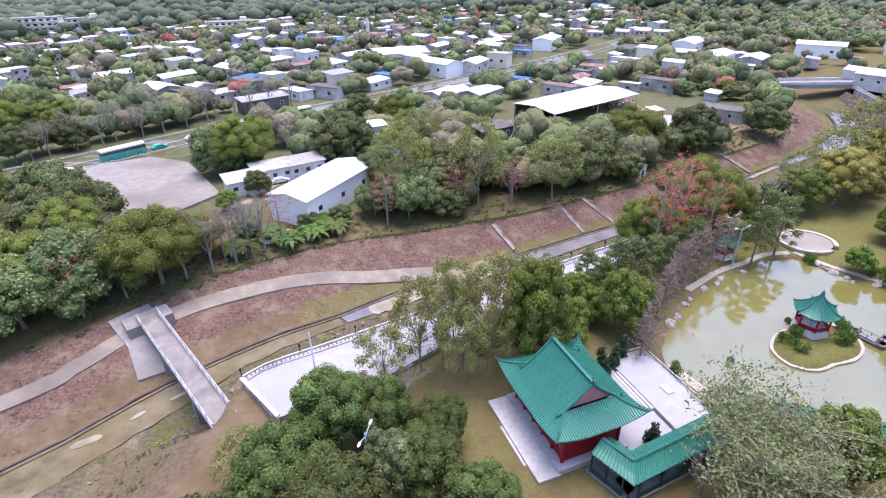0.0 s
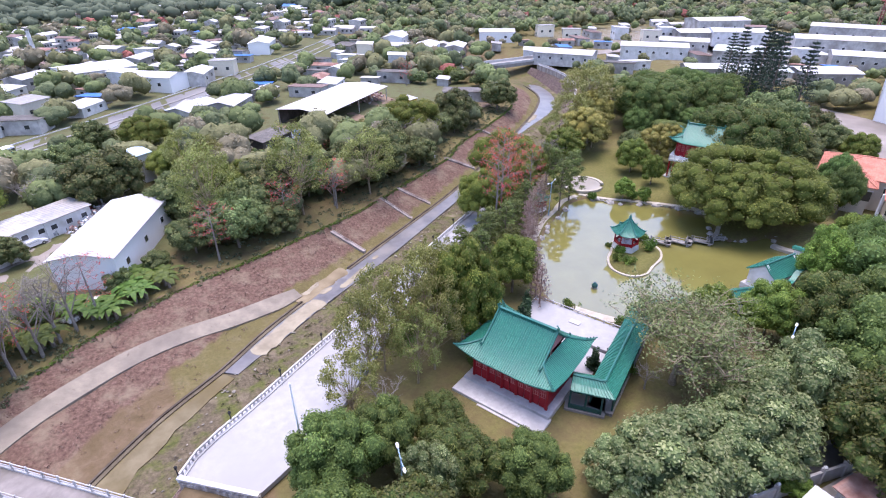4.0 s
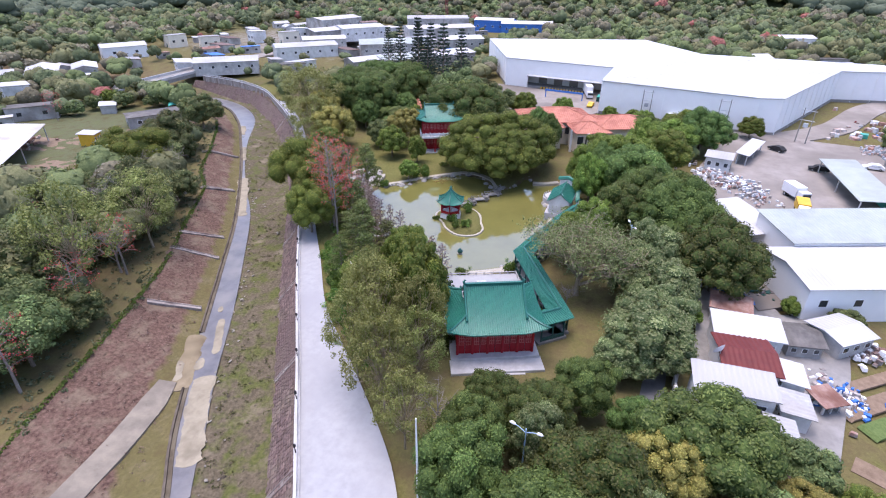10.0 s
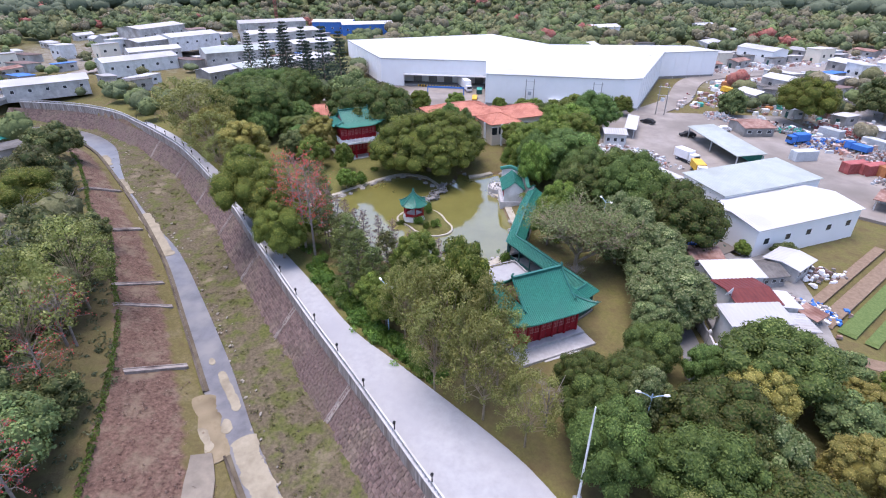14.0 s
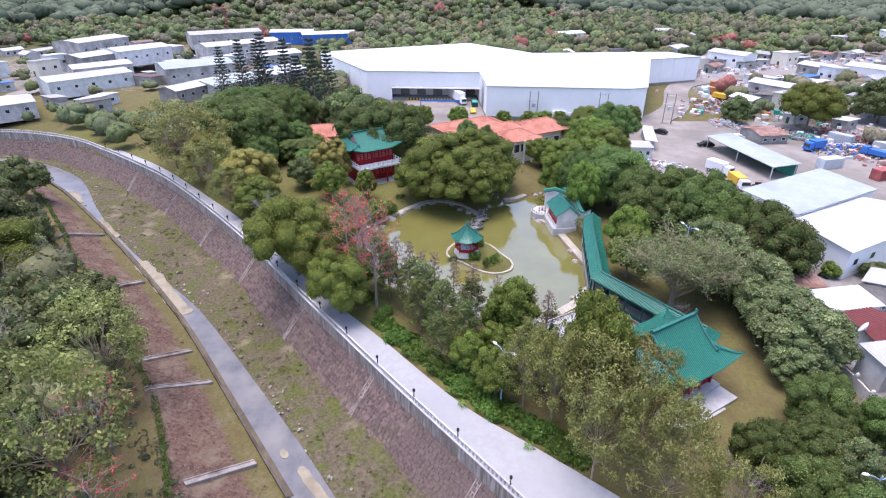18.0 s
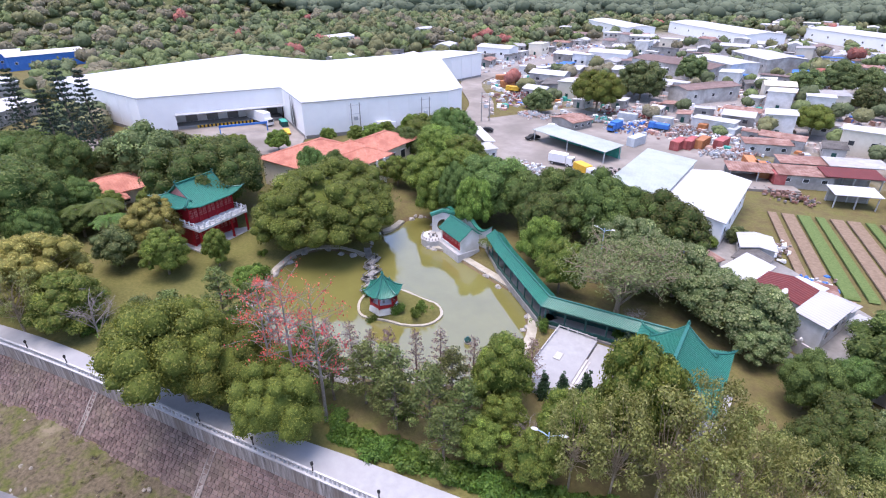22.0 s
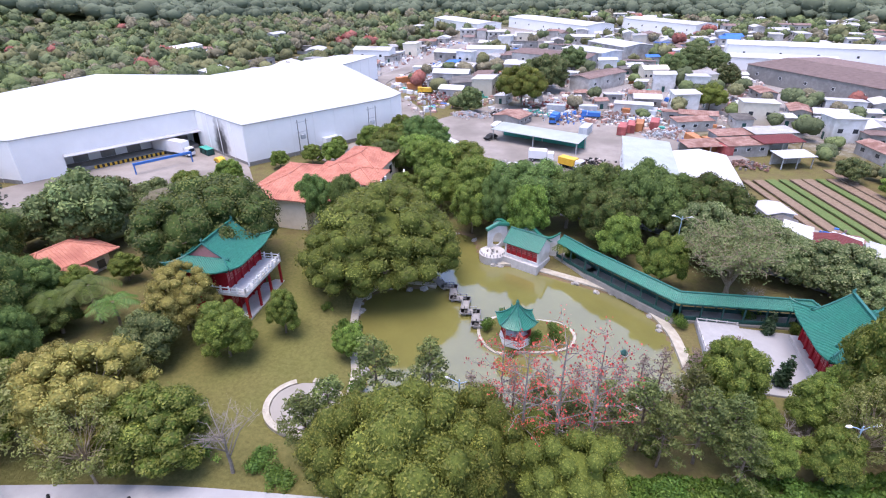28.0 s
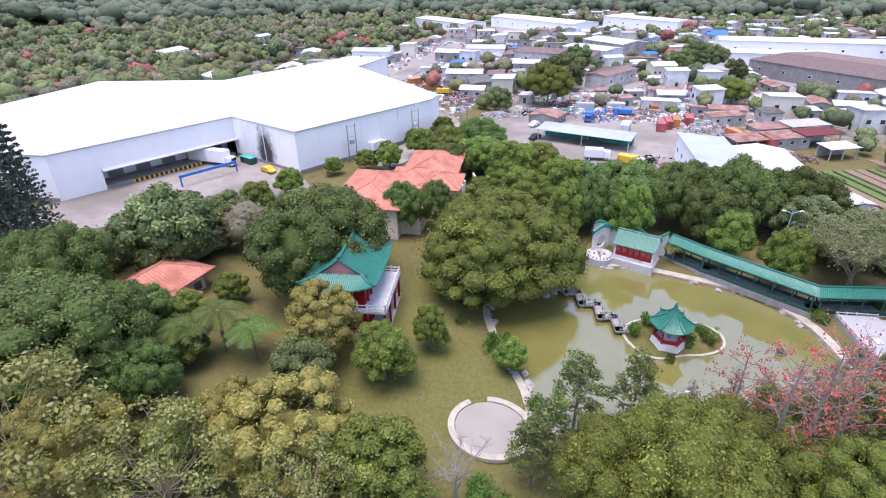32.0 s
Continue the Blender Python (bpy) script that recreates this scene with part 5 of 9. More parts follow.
    for k in range(n):
        a = 2 * math.pi * k / n
        c, s = math.cos(a), math.sin(a)
        f = 1 / max(abs(c) / 2.0, abs(s) / 2.3)
        outer.append((c * f, 2.3 + s * f if s > 0 else 2.3 + s * f * 1.0))
    for yy, fl in ((-0.15, False), (0.15, True)):
        vs = [(x, yy, z) for x, z in ring] + [(x, yy, z) for x, z in outer]
        fs = [(k, n + k, n + (k + 1) % n, (k + 1) % n) for k in range(n)]
        g.add(vs, [f[::-1] for f in fs] if fl else fs)
    g.add([(x, -0.15, z) for x, z in ring] + [(x, 0.15, z) for x, z in ring], [(k, (k + 1) % n, n + (k + 1) % n, n + k) for k in range(n)])
    g.add([(x, -0.15, z) for x, z in outer] + [(x, 0.15, z) for x, z in outer], [((k + 1) % n, k, n + k, n + (k + 1) % n) for k in range(n)])
    part("wall", g, WHITEWALL, mg)
    part("coping", Geo().tube([(-2.3, 0, 4.4), (-1.2, 0, 4.75), (0, 0, 5.1), (1.2, 0, 4.75), (2.3, 0, 4.4)], 0.42, 6), TILE, mg)
    # platform with a stone table
    pf = thing("round_platform", pose(64.0, 39.2, 0), "round pale stone platform over the water", "platform", kind="structure")
    part("deck", Geo().tube([(0, 0, -1.5), (0, 0, 0.75), (0, 0, 0.8)], [2.3, 2.4, 2.3], 20), STONE, pf)
    for k in range(11):
        a = math.pi * (0.15 + 0.9 * k / 10)
        part("post", Geo().box(2.15 * math.cos(a), 2.15 * math.sin(a), 0.78, 0.16, 0.16, 0.5, math.degrees(a)), STONE, pf)
    tb = thing("stone_table_set", pose(64.0, 39.3, 0.8), "round stone table with stools on the platform", "table")
    part("table", Geo().tube([(0, 0, 0), (0, 0, 0.66), (0, 0, 0.67), (0, 0, 0.75)], [0.18, 0.18, 0.45, 0.45], 12), ROCK, tb)
    for k in range(4):
        a = math.pi / 2 * k + 0.4
        part("stool", Geo().tube([(0.85 * math.cos(a), 0.85 * math.sin(a), 0), (0.85 * math.cos(a), 0.85 * math.sin(a), 0.22), (0.85 * math.cos(a), 0.85 * math.sin(a), 0.42)], [0.16, 0.21, 0.16], 8), ROCK, tb)


waterside_pavilion()


def zigzag_bridge():
    b = thing("zigzag_bridge", pose(0, 0, 0), "grey stone zigzag footbridge over the pond", "bridge")
    pts = [(68.0, 51.2), (65.6, 52.2), (64.2, 51.4), (62.6, 54.2), (60.6, 53.3), (59.2, 56.4), (57.6, 55.4), (56.2, 58.2), (54.6, 57.6)]
    for a, c in zip(pts, pts[1:]):
        d = np.array(c) - np.array(a)
        ln, ang = float(np.linalg.norm(d)), math.degrees(math.atan2(d[1], d[0]))
        mx, my = (a[0] + c[0]) / 2, (a[1] + c[1]) / 2
        part("deck", Geo().box(mx, my, -0.25, ln + 1.0, 1.2, 0.22, ang), CONC_GREY, b)
        nx, ny = -math.sin(radians(ang)), math.cos(radians(ang))
        for s in (-1, 1):
            part("rail", Geo().box(mx + nx * s * 0.55, my + ny * s * 0.55, 0.28, ln, 0.08, 0.08, ang), CONC_GREY, b)
            for t in (-0.45, 0, 0.45):
                part("post", Geo().box(mx + nx * s * 0.55 + d[0] * t, my + ny * s * 0.55 + d[1] * t, -0.1, 0.12, 0.12, 0.55, ang), CONC_GREY, b)
        part("pier", Geo().box(a[0], a[1], -1.9, 0.5, 0.5, 1.7, ang), ROCK, b)


zigzag_bridge()


# ---- trees ----
RNG = np.random.default_rng(7)


def blob_leaves(rng, blobs, count, size, squash=0.8, up=0.45, jitter=0.5, shell=(0.84, 1.08)):
    """Leaves over the upper faces of a set of round clumps; also a shade for each leaf, one for each clump."""
    c = np.array([b[0] for b in blobs], float)
    r = np.array([b[1] for b in blobs], float)
    shade = rng.uniform(0.84, 1.16, len(blobs))
    shade = np.where(rng.random(len(blobs)) < 0.07, shade * 1.5, shade)
    pick = rng.choice(len(blobs), count, p=r ** 2 / np.sum(r ** 2))
    d = rng.normal(0, 1, (count, 3))
    d[:, 2] = d[:, 2] + up
    d /= np.linalg.norm(d, axis=1, keepdims=True)
    rad = (r[pick] * rng.uniform(*shell, count))[:, None]
    pos = c[pick] + d * rad * np.array([1, 1, squash])
    return leaf_quads(rng, pos, d + np.array([0, 0, 0.35]), size, jitter), shade[pick]


def crown_blobs(rng, R, zc, rz, n, rb):
    """Clumps spread evenly over an uneven dome."""
    out = [((0, 0, zc), R * 0.5)]
    a0, a1, a2 = rng.uniform(0, 6.28, 3)
    for i in range(n):
        u = -0.5 + 1.5 * (i + 0.5) / n + rng.normal(0, 0.05)
        u = min(max(u, -0.6), 0.98)
        w = i * 2.39996 + rng.normal(0, 0.22)
        h = math.sqrt(1 - u * u)
        lump = 0.92 + 0.09 * math.sin(2 * w + a0) + 0.07 * math.sin(3 * w + a1) * h + 0.07 * math.sin(5 * u + a2)
        k = lump * rng.uniform(0.8, 0.98)
        out.append(((math.cos(w) * h * R * k, math.sin(w) * h * R * k, zc + u * rz * k), rng.uniform(*rb)))
    return out


def branch(g, rng, a, b, r0, r1, sides=5, sag=0.15):
    a, b = Vector(a), Vector(b)
    m = a.lerp(b, 0.5) + Vector(rng.normal(0, sag, 3)) * (b - a).length * 0.5 + Vector((0, 0, (b - a).length * 0.06))
    g.tube([a, a.lerp(m, 0.6), m, m.lerp(b, 0.6), b], [r0, r0 * 0.8 + r1 * 0.2, (r0 + r1) / 2, r0 * 0.25 + r1 * 0.75, r1], sides)


def twig_tree(rng, H, R, trunk_h, limbs, r0, spread=0.9, sub=5, twigs=4):
    """Trunk, limbs, branches and twigs; returns the wood and the twig ends."""
    g, ends = Geo(), []
    g.tube([(0, 0, -0.3), (rng.normal(0, 0.1), rng.normal(0, 0.1), trunk_h * 0.5), (0, 0, trunk_h), (0.1, 0, trunk_h + (H - trunk_h) * 0.55)], [r0 * 1.3, r0, r0 * 0.8, r0 * 0.3], 7)
    for i in range(limbs):
        a = 2 * math.pi * (i / limbs) * 2.4 + rng.normal(0, 0.3)
        t = i / max(1, limbs - 1)
        base = Vector((0, 0, trunk_h * (0.75 + 0.25 * t) + (H - trunk_h) * 0.5 * t))
        reach = R * (1 - 0.45 * t) * rng.uniform(0.75, 1.05)
        tip = Vector((math.cos(a) * reach, math.sin(a) * reach, base.z + (H - base.z) * rng.uniform(0.35, 0.95) * spread))
        branch(g, rng, base, tip, r0 * 0.42, r0 * 0.1)
        for j in range(sub):
            u = rng.uniform(0.35, 0.95)
            q = base.lerp(tip, u)
            e = q + Vector((rng.normal(0, 1), rng.normal(0, 1), rng.uniform(0.1, 1.1))) * R * 0.24
            branch(g, rng, q, e, r0 * 0.15, r0 * 0.05, 4)
            ends.append(e)
            for k in range(twigs):
                w = q.lerp(e, rng.uniform(0.4, 1.0))
                f = w + Vector((rng.normal(0, 1), rng.normal(0, 1), rng.uniform(0, 0.9))) * R * 0.12
                g.tube([w, f], [r0 * 0.06, r0 * 0.03], 3)
                ends.append(f)
    return g, ends


SPEC = {  # radius, crown centre, vertical radius, clumps, clump size, leaves, leaf size, trunk radius, bark, filled
    "dome": (5.0, 4.6, 4.0, 58, (0.75, 1.5), 14500, 0.185, 0.28, BARK, True),
    "bigdome": (9.0, 6.6, 5.6, 105, (1.0, 2.1), 25000, 0.235, 0.5, BARK, True),
    "round": (4.0, 4.4, 3.8, 46, (0.6, 1.2), 12000, 0.175, 0.2, BARK, True),
    "lychee": (5.0, 4.4, 4.2, 74, (0.6, 1.15), 12000, 0.215, 0.25, BARK, True),
    "banyan": (9.5, 5.0, 5.2, 190, (0.8, 1.6), 36000, 0.18, 0.6, BARK, True),
    "acacia": (6.0, 6.0, 4.4, 40, (1.0, 2.0), 18000, 0.165, 0.25, BARK, True),
    "light": (5.0, 7.2, 5.8, 54, (0.55, 1.2), 5600, 0.2, 0.15, BARK_TAN, False),
    "scrub": (5.0, 4.6, 4.4, 44, (0.8, 1.7), 6000, 0.3, 0.22, BARK, True),
    "yellow": (6.0, 6.2, 5.0, 74, (0.75, 1.4), 9500, 0.2, 0.22, BARK_TAN, True),
}
NAMES = {
    "dome": ("dense dark green broadleaf tree with rounded crown", "tree"),
    "bigdome": ("huge dense green tree with broad crown", "tree"),
    "round": ("leafy mid-green tree with full crown", "tree"),
    "lychee": ("dense fruit tree with pale green leaf tips", "tree"),
    "banyan": ("huge spreading banyan with dark olive crown", "tree"),
    "acacia": ("tall olive-green tree with cloud-like clumps", "tree"),
    "light": ("tall thin yellow-green tree with open crown", "tree"),
    "scrub": ("bushy green roadside tree with full crown", "tree"),
    "yellow": ("half-bare tree with yellow autumn leaves", "tree"),
    "vase": ("wide grey-green tree with bare spreading branches", "tree"),
    "kapok": ("leafless kapok tree with red blossoms", "tree"),
    "pine": ("slender light green pine tree", "pine tree"),
    "meta": ("leafless rusty brown redwood tree", "tree"),
    "cypress": ("small dark columnar cypress beside the court", "cypress"),
    "norfolk": ("tall dark conifer with tiered branches", "conifer"),
    "palm": ("palm tree with arching green fronds", "palm"),
    "bare": ("leafless pale grey tree", "tree"),
    "shrub": ("bright green leafy shrub", "shrub"),
    "banana": ("clump of broad-leaved banana plants", "banana plant"),
}
TREES = {}
CORE = {}
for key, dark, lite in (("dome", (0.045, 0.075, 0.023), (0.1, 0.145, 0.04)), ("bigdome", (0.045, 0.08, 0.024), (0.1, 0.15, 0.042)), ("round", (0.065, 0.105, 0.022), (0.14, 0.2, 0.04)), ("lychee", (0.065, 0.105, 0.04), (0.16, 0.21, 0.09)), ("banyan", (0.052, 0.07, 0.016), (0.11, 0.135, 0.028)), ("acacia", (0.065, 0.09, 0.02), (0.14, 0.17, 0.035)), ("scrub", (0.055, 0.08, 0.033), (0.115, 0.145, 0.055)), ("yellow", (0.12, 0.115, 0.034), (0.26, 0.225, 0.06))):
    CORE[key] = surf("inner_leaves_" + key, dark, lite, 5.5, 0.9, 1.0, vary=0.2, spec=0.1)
ICO = bmesh.new()
bmesh.ops.create_icosphere(ICO, subdivisions=2, radius=1.0)
ICO_V = np.array([tuple(v.co) for v in ICO.verts])
ICO_F = np.array([[v.index for v in f.verts] for f in ICO.faces])
ICO.free()


def leaf_core(rng, blobs, material, inner):
    """The leafy mass inside a crown: lumpy clumps that close its gaps."""
    vs, fs = [], []
    for i, (c, r) in enumerate(blobs):
        bump = 0.8 + 0.08 * np.sin(ICO_V[:, 0] * 7 + i) * np.sin(ICO_V[:, 1] * 7 + 2 * i) + rng.uniform(-0.09, 0.09, len(ICO_V))
        vs.append(np.array(c) + ICO_V * bump[:, None] * (np.array([r, r, r * 0.8]) if i else np.array(inner)))
        fs.append(ICO_F + i * len(ICO_V))
    return np.concatenate(vs), np.concatenate(fs), material


def make_tree(kind, seed):
    rng = np.random.default_rng(seed)
    lab, cat = NAMES[kind]
    ob = thing({"palm": "palm_tree", "shrub": "shrub", "banana": "banana_plant"}.get(kind, "tree"), pose(0, 0, -200 - seed), lab, cat)
    wood, q, bark, core, shade = Geo(), None, BARK, None, None
    if kind in SPEC:
        R, zc, rz, n, rb, nl, ls, tr, bark, filled = SPEC[kind]
        blobs = crown_blobs(rng, R, zc, rz, n, rb)
        wood.tube([(0, 0, -0.4), (0.1, 0.05, zc * 0.3), (0, 0.1, zc * 0.6), (0.1, 0, zc)], [tr * 1.35, tr, tr * 0.8, tr * 0.4], 7)
        for c, _ in blobs[1:: 4 if filled else 1]:
            branch(wood, rng, (0, 0, zc * rng.uniform(0.35, 0.75)), c, tr * (0.4 if filled else 0.26), tr * 0.08)
        if filled:
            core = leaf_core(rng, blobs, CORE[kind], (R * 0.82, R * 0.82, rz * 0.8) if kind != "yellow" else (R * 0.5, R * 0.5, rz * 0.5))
        blobs = blobs[1:]
        q, shade = blob_leaves(rng, blobs, nl, ls) if filled else blob_leaves(rng, blobs, nl, ls, 0.8, 0.3, 0.6, (0.4, 1.15))
        if filled:
            # loose leaves between the clumps
            d = rng.normal(0, 1, (nl // 14, 3))
            d[:, 2] = np.abs(d[:, 2]) - 0.3
            d /= np.linalg.norm(d, axis=1, keepdims=True)
            pos = d * rng.uniform(0.78, 1.0, (nl // 14, 1)) * np.array([R, R, rz]) + np.array([0, 0, zc])
            q = np.concatenate([q, leaf_quads(rng, pos, d + np.array([0, 0, 0.6]), ls, 0.6)])
            shade = np.concatenate([shade, np.ones(nl // 14)])
    elif kind == "vase":
        wood, ends = twig_tree(rng, 10.5, 9.0, 2.0, 24, 0.42, 0.95, 12, 4)
        bark = BARK_TAN
        e = np.array([tuple(v) for v in ends])
        pos = e[rng.integers(0, len(e), 13000)] + rng.normal(0, 0.36, (13000, 3))
        q = leaf_quads(rng, pos, np.tile([0, 0, 1.0], (13000, 1)), 0.22, 0.8)
    elif kind == "kapok":
        wood.tube([(0, 0, -0.3), (0.1, 0, 4), (0, 0.1, 8), (0.05, 0, 12.6)], [0.26, 0.19, 0.12, 0.03], 7)
        ends = []
        for i in range(26):
            z = 4.4 + 7.8 * i / 26
            r = 4.9 * math.sqrt(max(0.03, 1 - ((z - 7.6) / 5.2) ** 2)) * rng.uniform(0.6, 1.05)
            a = i * 2.4 + rng.normal(0, 0.2)
            tip = Vector((math.cos(a) * r, math.sin(a) * r, z + 0.3 * r))
            branch(wood, rng, (0, 0, z), tip, 0.042, 0.014, 4, 0.06)
            for k in range(5):
                w = Vector((0, 0, z)).lerp(tip, rng.uniform(0.45, 1.0))
                f = w + Vector((rng.normal(0, 0.5), rng.normal(0, 0.5), rng.uniform(0.1, 0.6)))
                wood.tube([w, f], [0.018, 0.01], 3)
                ends += [w, f]
        bark = BARK_PALE
        e = np.array([tuple(v) for v in ends])
        pos = e[rng.integers(0, len(e), 760)] + rng.normal(0, 0.2, (760, 3))
        q = leaf_quads(rng, pos, rng.normal(0, 1, (760, 3)), 0.19, 0.8, 1.0)
    elif kind == "bare":
        wood, ends = twig_tree(rng, 8.0, 3.4, 2.4, 11, 0.17, 0.9, 6, 5)
        bark = BARK_PALE
    elif kind == "meta":
        bark = BARK_PINK
        wood.tube([(0, 0, -0.3), (0, 0, 5), (0.05, 0, 10)], [0.17, 0.1, 0.02], 6)
        ends = []
        for i in range(46):
            z = 1.2 + 8.4 * i / 46
            r = 2.2 * (1 - (z / 10.4)) + 0.25
            a = i * 2.4
            tip = Vector((math.cos(a) * r, math.sin(a) * r, z + r * 0.45))
            wood.tube([(0, 0, z), tip], [0.035, 0.012], 3)
            ends += [Vector((0, 0, z)).lerp(tip, t) for t in (0.4, 0.6, 0.8, 1.0)]
        e = np.array([tuple(v) for v in ends])
        pos = e[rng.integers(0, len(e), 800)] + rng.normal(0, 0.14, (800, 3))
        q = leaf_quads(rng, pos, rng.normal(0, 1, (800, 3)), 0.13, 0.8, 2.6)
    elif kind == "pine":
        wood.tube([(0, 0, -0.3), (0.1, 0, 4), (0, 0.1, 10)], [0.18, 0.12, 0.03], 6)
        blobs = []
        for i in range(34):
            z = 3.2 + 7.0 * i / 34
            r = (2.7 * (1 - (z - 3.2) / 8.0) + 0.3) * rng.uniform(0.5, 1.0)
            a = i * 2.4
            c = (math.cos(a) * r, math.sin(a) * r, z + 0.25)
            branch(wood, rng, (0, 0, z - 0.3), c, 0.05, 0.02, 4)
            blobs.append((c, rng.uniform(0.5, 0.85)))
        q, shade = blob_leaves(rng, blobs, 3600, 0.19, 0.55, 0.4, 0.8, (0.4, 1.15))
    elif kind == "cypress":
        wood.tube([(0, 0, -0.2), (0, 0, 3.6)], [0.08, 0.02], 5)
        blobs = [((rng.normal(0, 0.12), rng.normal(0, 0.12), 0.5 + 3.3 * i / 14), 0.62 * (1 - i / 17)) for i in range(14)]
        q, shade = blob_leaves(rng, blobs, 1300, 0.17, 1.2, 0.4, 0.6, (0.6, 1.1))
    elif kind == "norfolk":
        wood.tube([(0, 0, -0.3), (0, 0, 10), (0, 0, 20)], [0.35, 0.22, 0.03], 7)
        blobs = []
        for i in range(17):
            z = 3.5 + 16 * i / 17
            r = 3.6 * (1 - (z - 3) / 18.5) + 0.3
            for k in range(6):
                a = k * math.pi / 3 + i * 0.5
                for t in (0.45, 0.75, 1.0):
                    blobs.append(((math.cos(a) * r * t, math.sin(a) * r * t, z + 0.25 * t), 0.42 * (1.25 - 0.4 * t)))
                wood.tube([(0, 0, z - 0.1), (math.cos(a) * r, math.sin(a) * r, z + 0.2)], [0.05, 0.02], 3)
        q, shade = blob_leaves(rng, blobs, 3600, 0.3, 0.45, 0.3, 0.7, (0.5, 1.15))
    elif kind in ("palm", "banana"):
        hgt = 6.5 if kind == "palm" else 1.6
        quads = []
        stems = [(0.0, 0.0)] if kind == "palm" else [(rng.normal(0, 0.9), rng.normal(0, 0.9)) for _ in range(6)]
        for sx, sy in stems:
            wood.tube([(sx, sy, -0.3), (sx + 0.1, sy, hgt * 0.5), (sx, sy, hgt)], [0.24, 0.19, 0.16], 7)
            nf = 16 if kind == "palm" else 7
            for i in range(nf):
                a = i * 2.4 + rng.normal(0, 0.2)
                d = Vector((math.cos(a), math.sin(a), 0))
                ln = rng.uniform(2.4, 3.2) if kind == "palm" else rng.uniform(1.6, 2.3)
                side = Vector((-d.y, d.x, 0))
                prev = Vector((sx, sy, hgt))
                rise = rng.uniform(0.3, 1.1)
                pts = [Vector((sx, sy, hgt)) + d * ln * t + Vector((0, 0, rise * ln * (t - 1.15 * t * t))) for t in np.linspace(0, 1, 9)]
                if kind == "palm":
                    for k in range(1, 9):
                        for sgn in (-1, 1):
                            wdt = 0.75 * math.sin(math.pi * (k / 9.5)) + 0.12
                            o, w2 = pts[k], (pts[k] - pts[k - 1]) * 0.5
                            tip = o + side * sgn * wdt + w2 * 0.8 - Vector((0, 0, wdt * 0.5))
                            quads.append([o - w2 * 0.5, o + w2 * 0.5, tip + w2 * 0.1, tip - w2 * 0.1])
                            o2 = o + w2
                            tip2 = tip + w2
                            quads.append([o2 - w2 * 0.4, o2 + w2 * 0.4, tip2 + w2 * 0.1, tip2 - w2 * 0.1])
                else:
                    for k in range(8):
                        w0, w1 = 0.33 * math.sin(math.pi * (k + 0.6) / 9), 0.33 * math.sin(math.pi * (k + 1.6) / 9)
                        quads.append([pts[k] - side * w0, pts[k] + side * w0, pts[k + 1] + side * w1, pts[k + 1] - side * w1])
        q = np.array([[tuple(v) for v in f] for f in quads])
    elif kind == "shrub":
        blobs = [((rng.normal(0, 1.0), rng.normal(0, 1.0), rng.uniform(0.4, 1.3)), rng.uniform(0.5, 0.95)) for _ in range(16)]
        wood.tube([(0, 0, -0.2), (0, 0, 0.8)], [0.1, 0.05], 5)
        q, shade = blob_leaves(rng, blobs, 1700, 0.2, 0.8, 0.4, 0.6, (0.6, 1.1))
    part("trunk", wood, bark, ob)
    if q is not None:
        mat = LEAF["palm"] if kind == "banana" else LEAF[kind]
        nm = {"kapok": "blossom", "palm": "fronds"}.get(kind, "crown")
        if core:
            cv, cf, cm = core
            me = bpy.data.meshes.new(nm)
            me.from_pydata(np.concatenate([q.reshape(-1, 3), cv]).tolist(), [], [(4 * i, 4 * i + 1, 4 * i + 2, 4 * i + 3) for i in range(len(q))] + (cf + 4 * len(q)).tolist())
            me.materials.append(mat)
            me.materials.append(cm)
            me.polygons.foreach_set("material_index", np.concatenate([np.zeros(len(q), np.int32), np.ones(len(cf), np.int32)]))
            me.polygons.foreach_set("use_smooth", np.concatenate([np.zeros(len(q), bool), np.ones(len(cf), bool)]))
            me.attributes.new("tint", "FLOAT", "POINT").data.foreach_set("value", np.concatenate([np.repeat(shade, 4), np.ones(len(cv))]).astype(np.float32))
        else:
            me = quads_mesh(nm, q, mat, shade)
        part(nm, me, None, ob)
    return ob


def plant(kind, x, y, scale=1.0, tall=1.0, turn=None, z=None):
    """Set a tree of a kind on the ground; the first of each variant is built, the rest are copies."""
    v = int(RNG.integers(0, 3 if kind in ("dome", "round", "light", "acacia", "lychee", "yellow", "pine") else 2))
    turn = float(RNG.uniform(0, 360)) if turn is None else turn
    m = pose(x, y, gz(x, y) if z is None else z, 0, 0, turn) @ Matrix.Diagonal((scale, scale, scale * tall, 1))
    key = (kind, v)
    if key not in TREES:
        TREES[key] = make_tree(kind, 11 * len(TREES) + v)
        TREES[key].matrix_basis = m
        ob = TREES[key]
    else:
        src = TREES[key]
        keep = src.matrix_basis.copy()
        src.matrix_basis = Matrix()
        ob = copy_thing(src, m)
        src.matrix_basis = keep
    return ob


def grove(kind, rows):
    """Rows of x, y, crown middle height, crown radius."""
    R, zc = {"vase": (9.0, 6.5), "kapok": (4.8, 8.5), "pine": (2.7, 6.5), "meta": (2.2, 5.0), "cypress": (0.62, 2.0), "norfolk": (3.6, 11.0), "palm": (3.0, 6.5), "bare": (3.4, 5.0), "shrub": (2.0, 0.9)}.get(kind) or SPEC[kind][:2]
    for x, y, z, r in rows:
        sc = min(max(r / R, 0.45), 2.4)
        tall = min(max(0.92 * (z - gz(x, y)) / zc / sc, 0.82), 1.7)
        plant(kind, x, y, sc, tall)


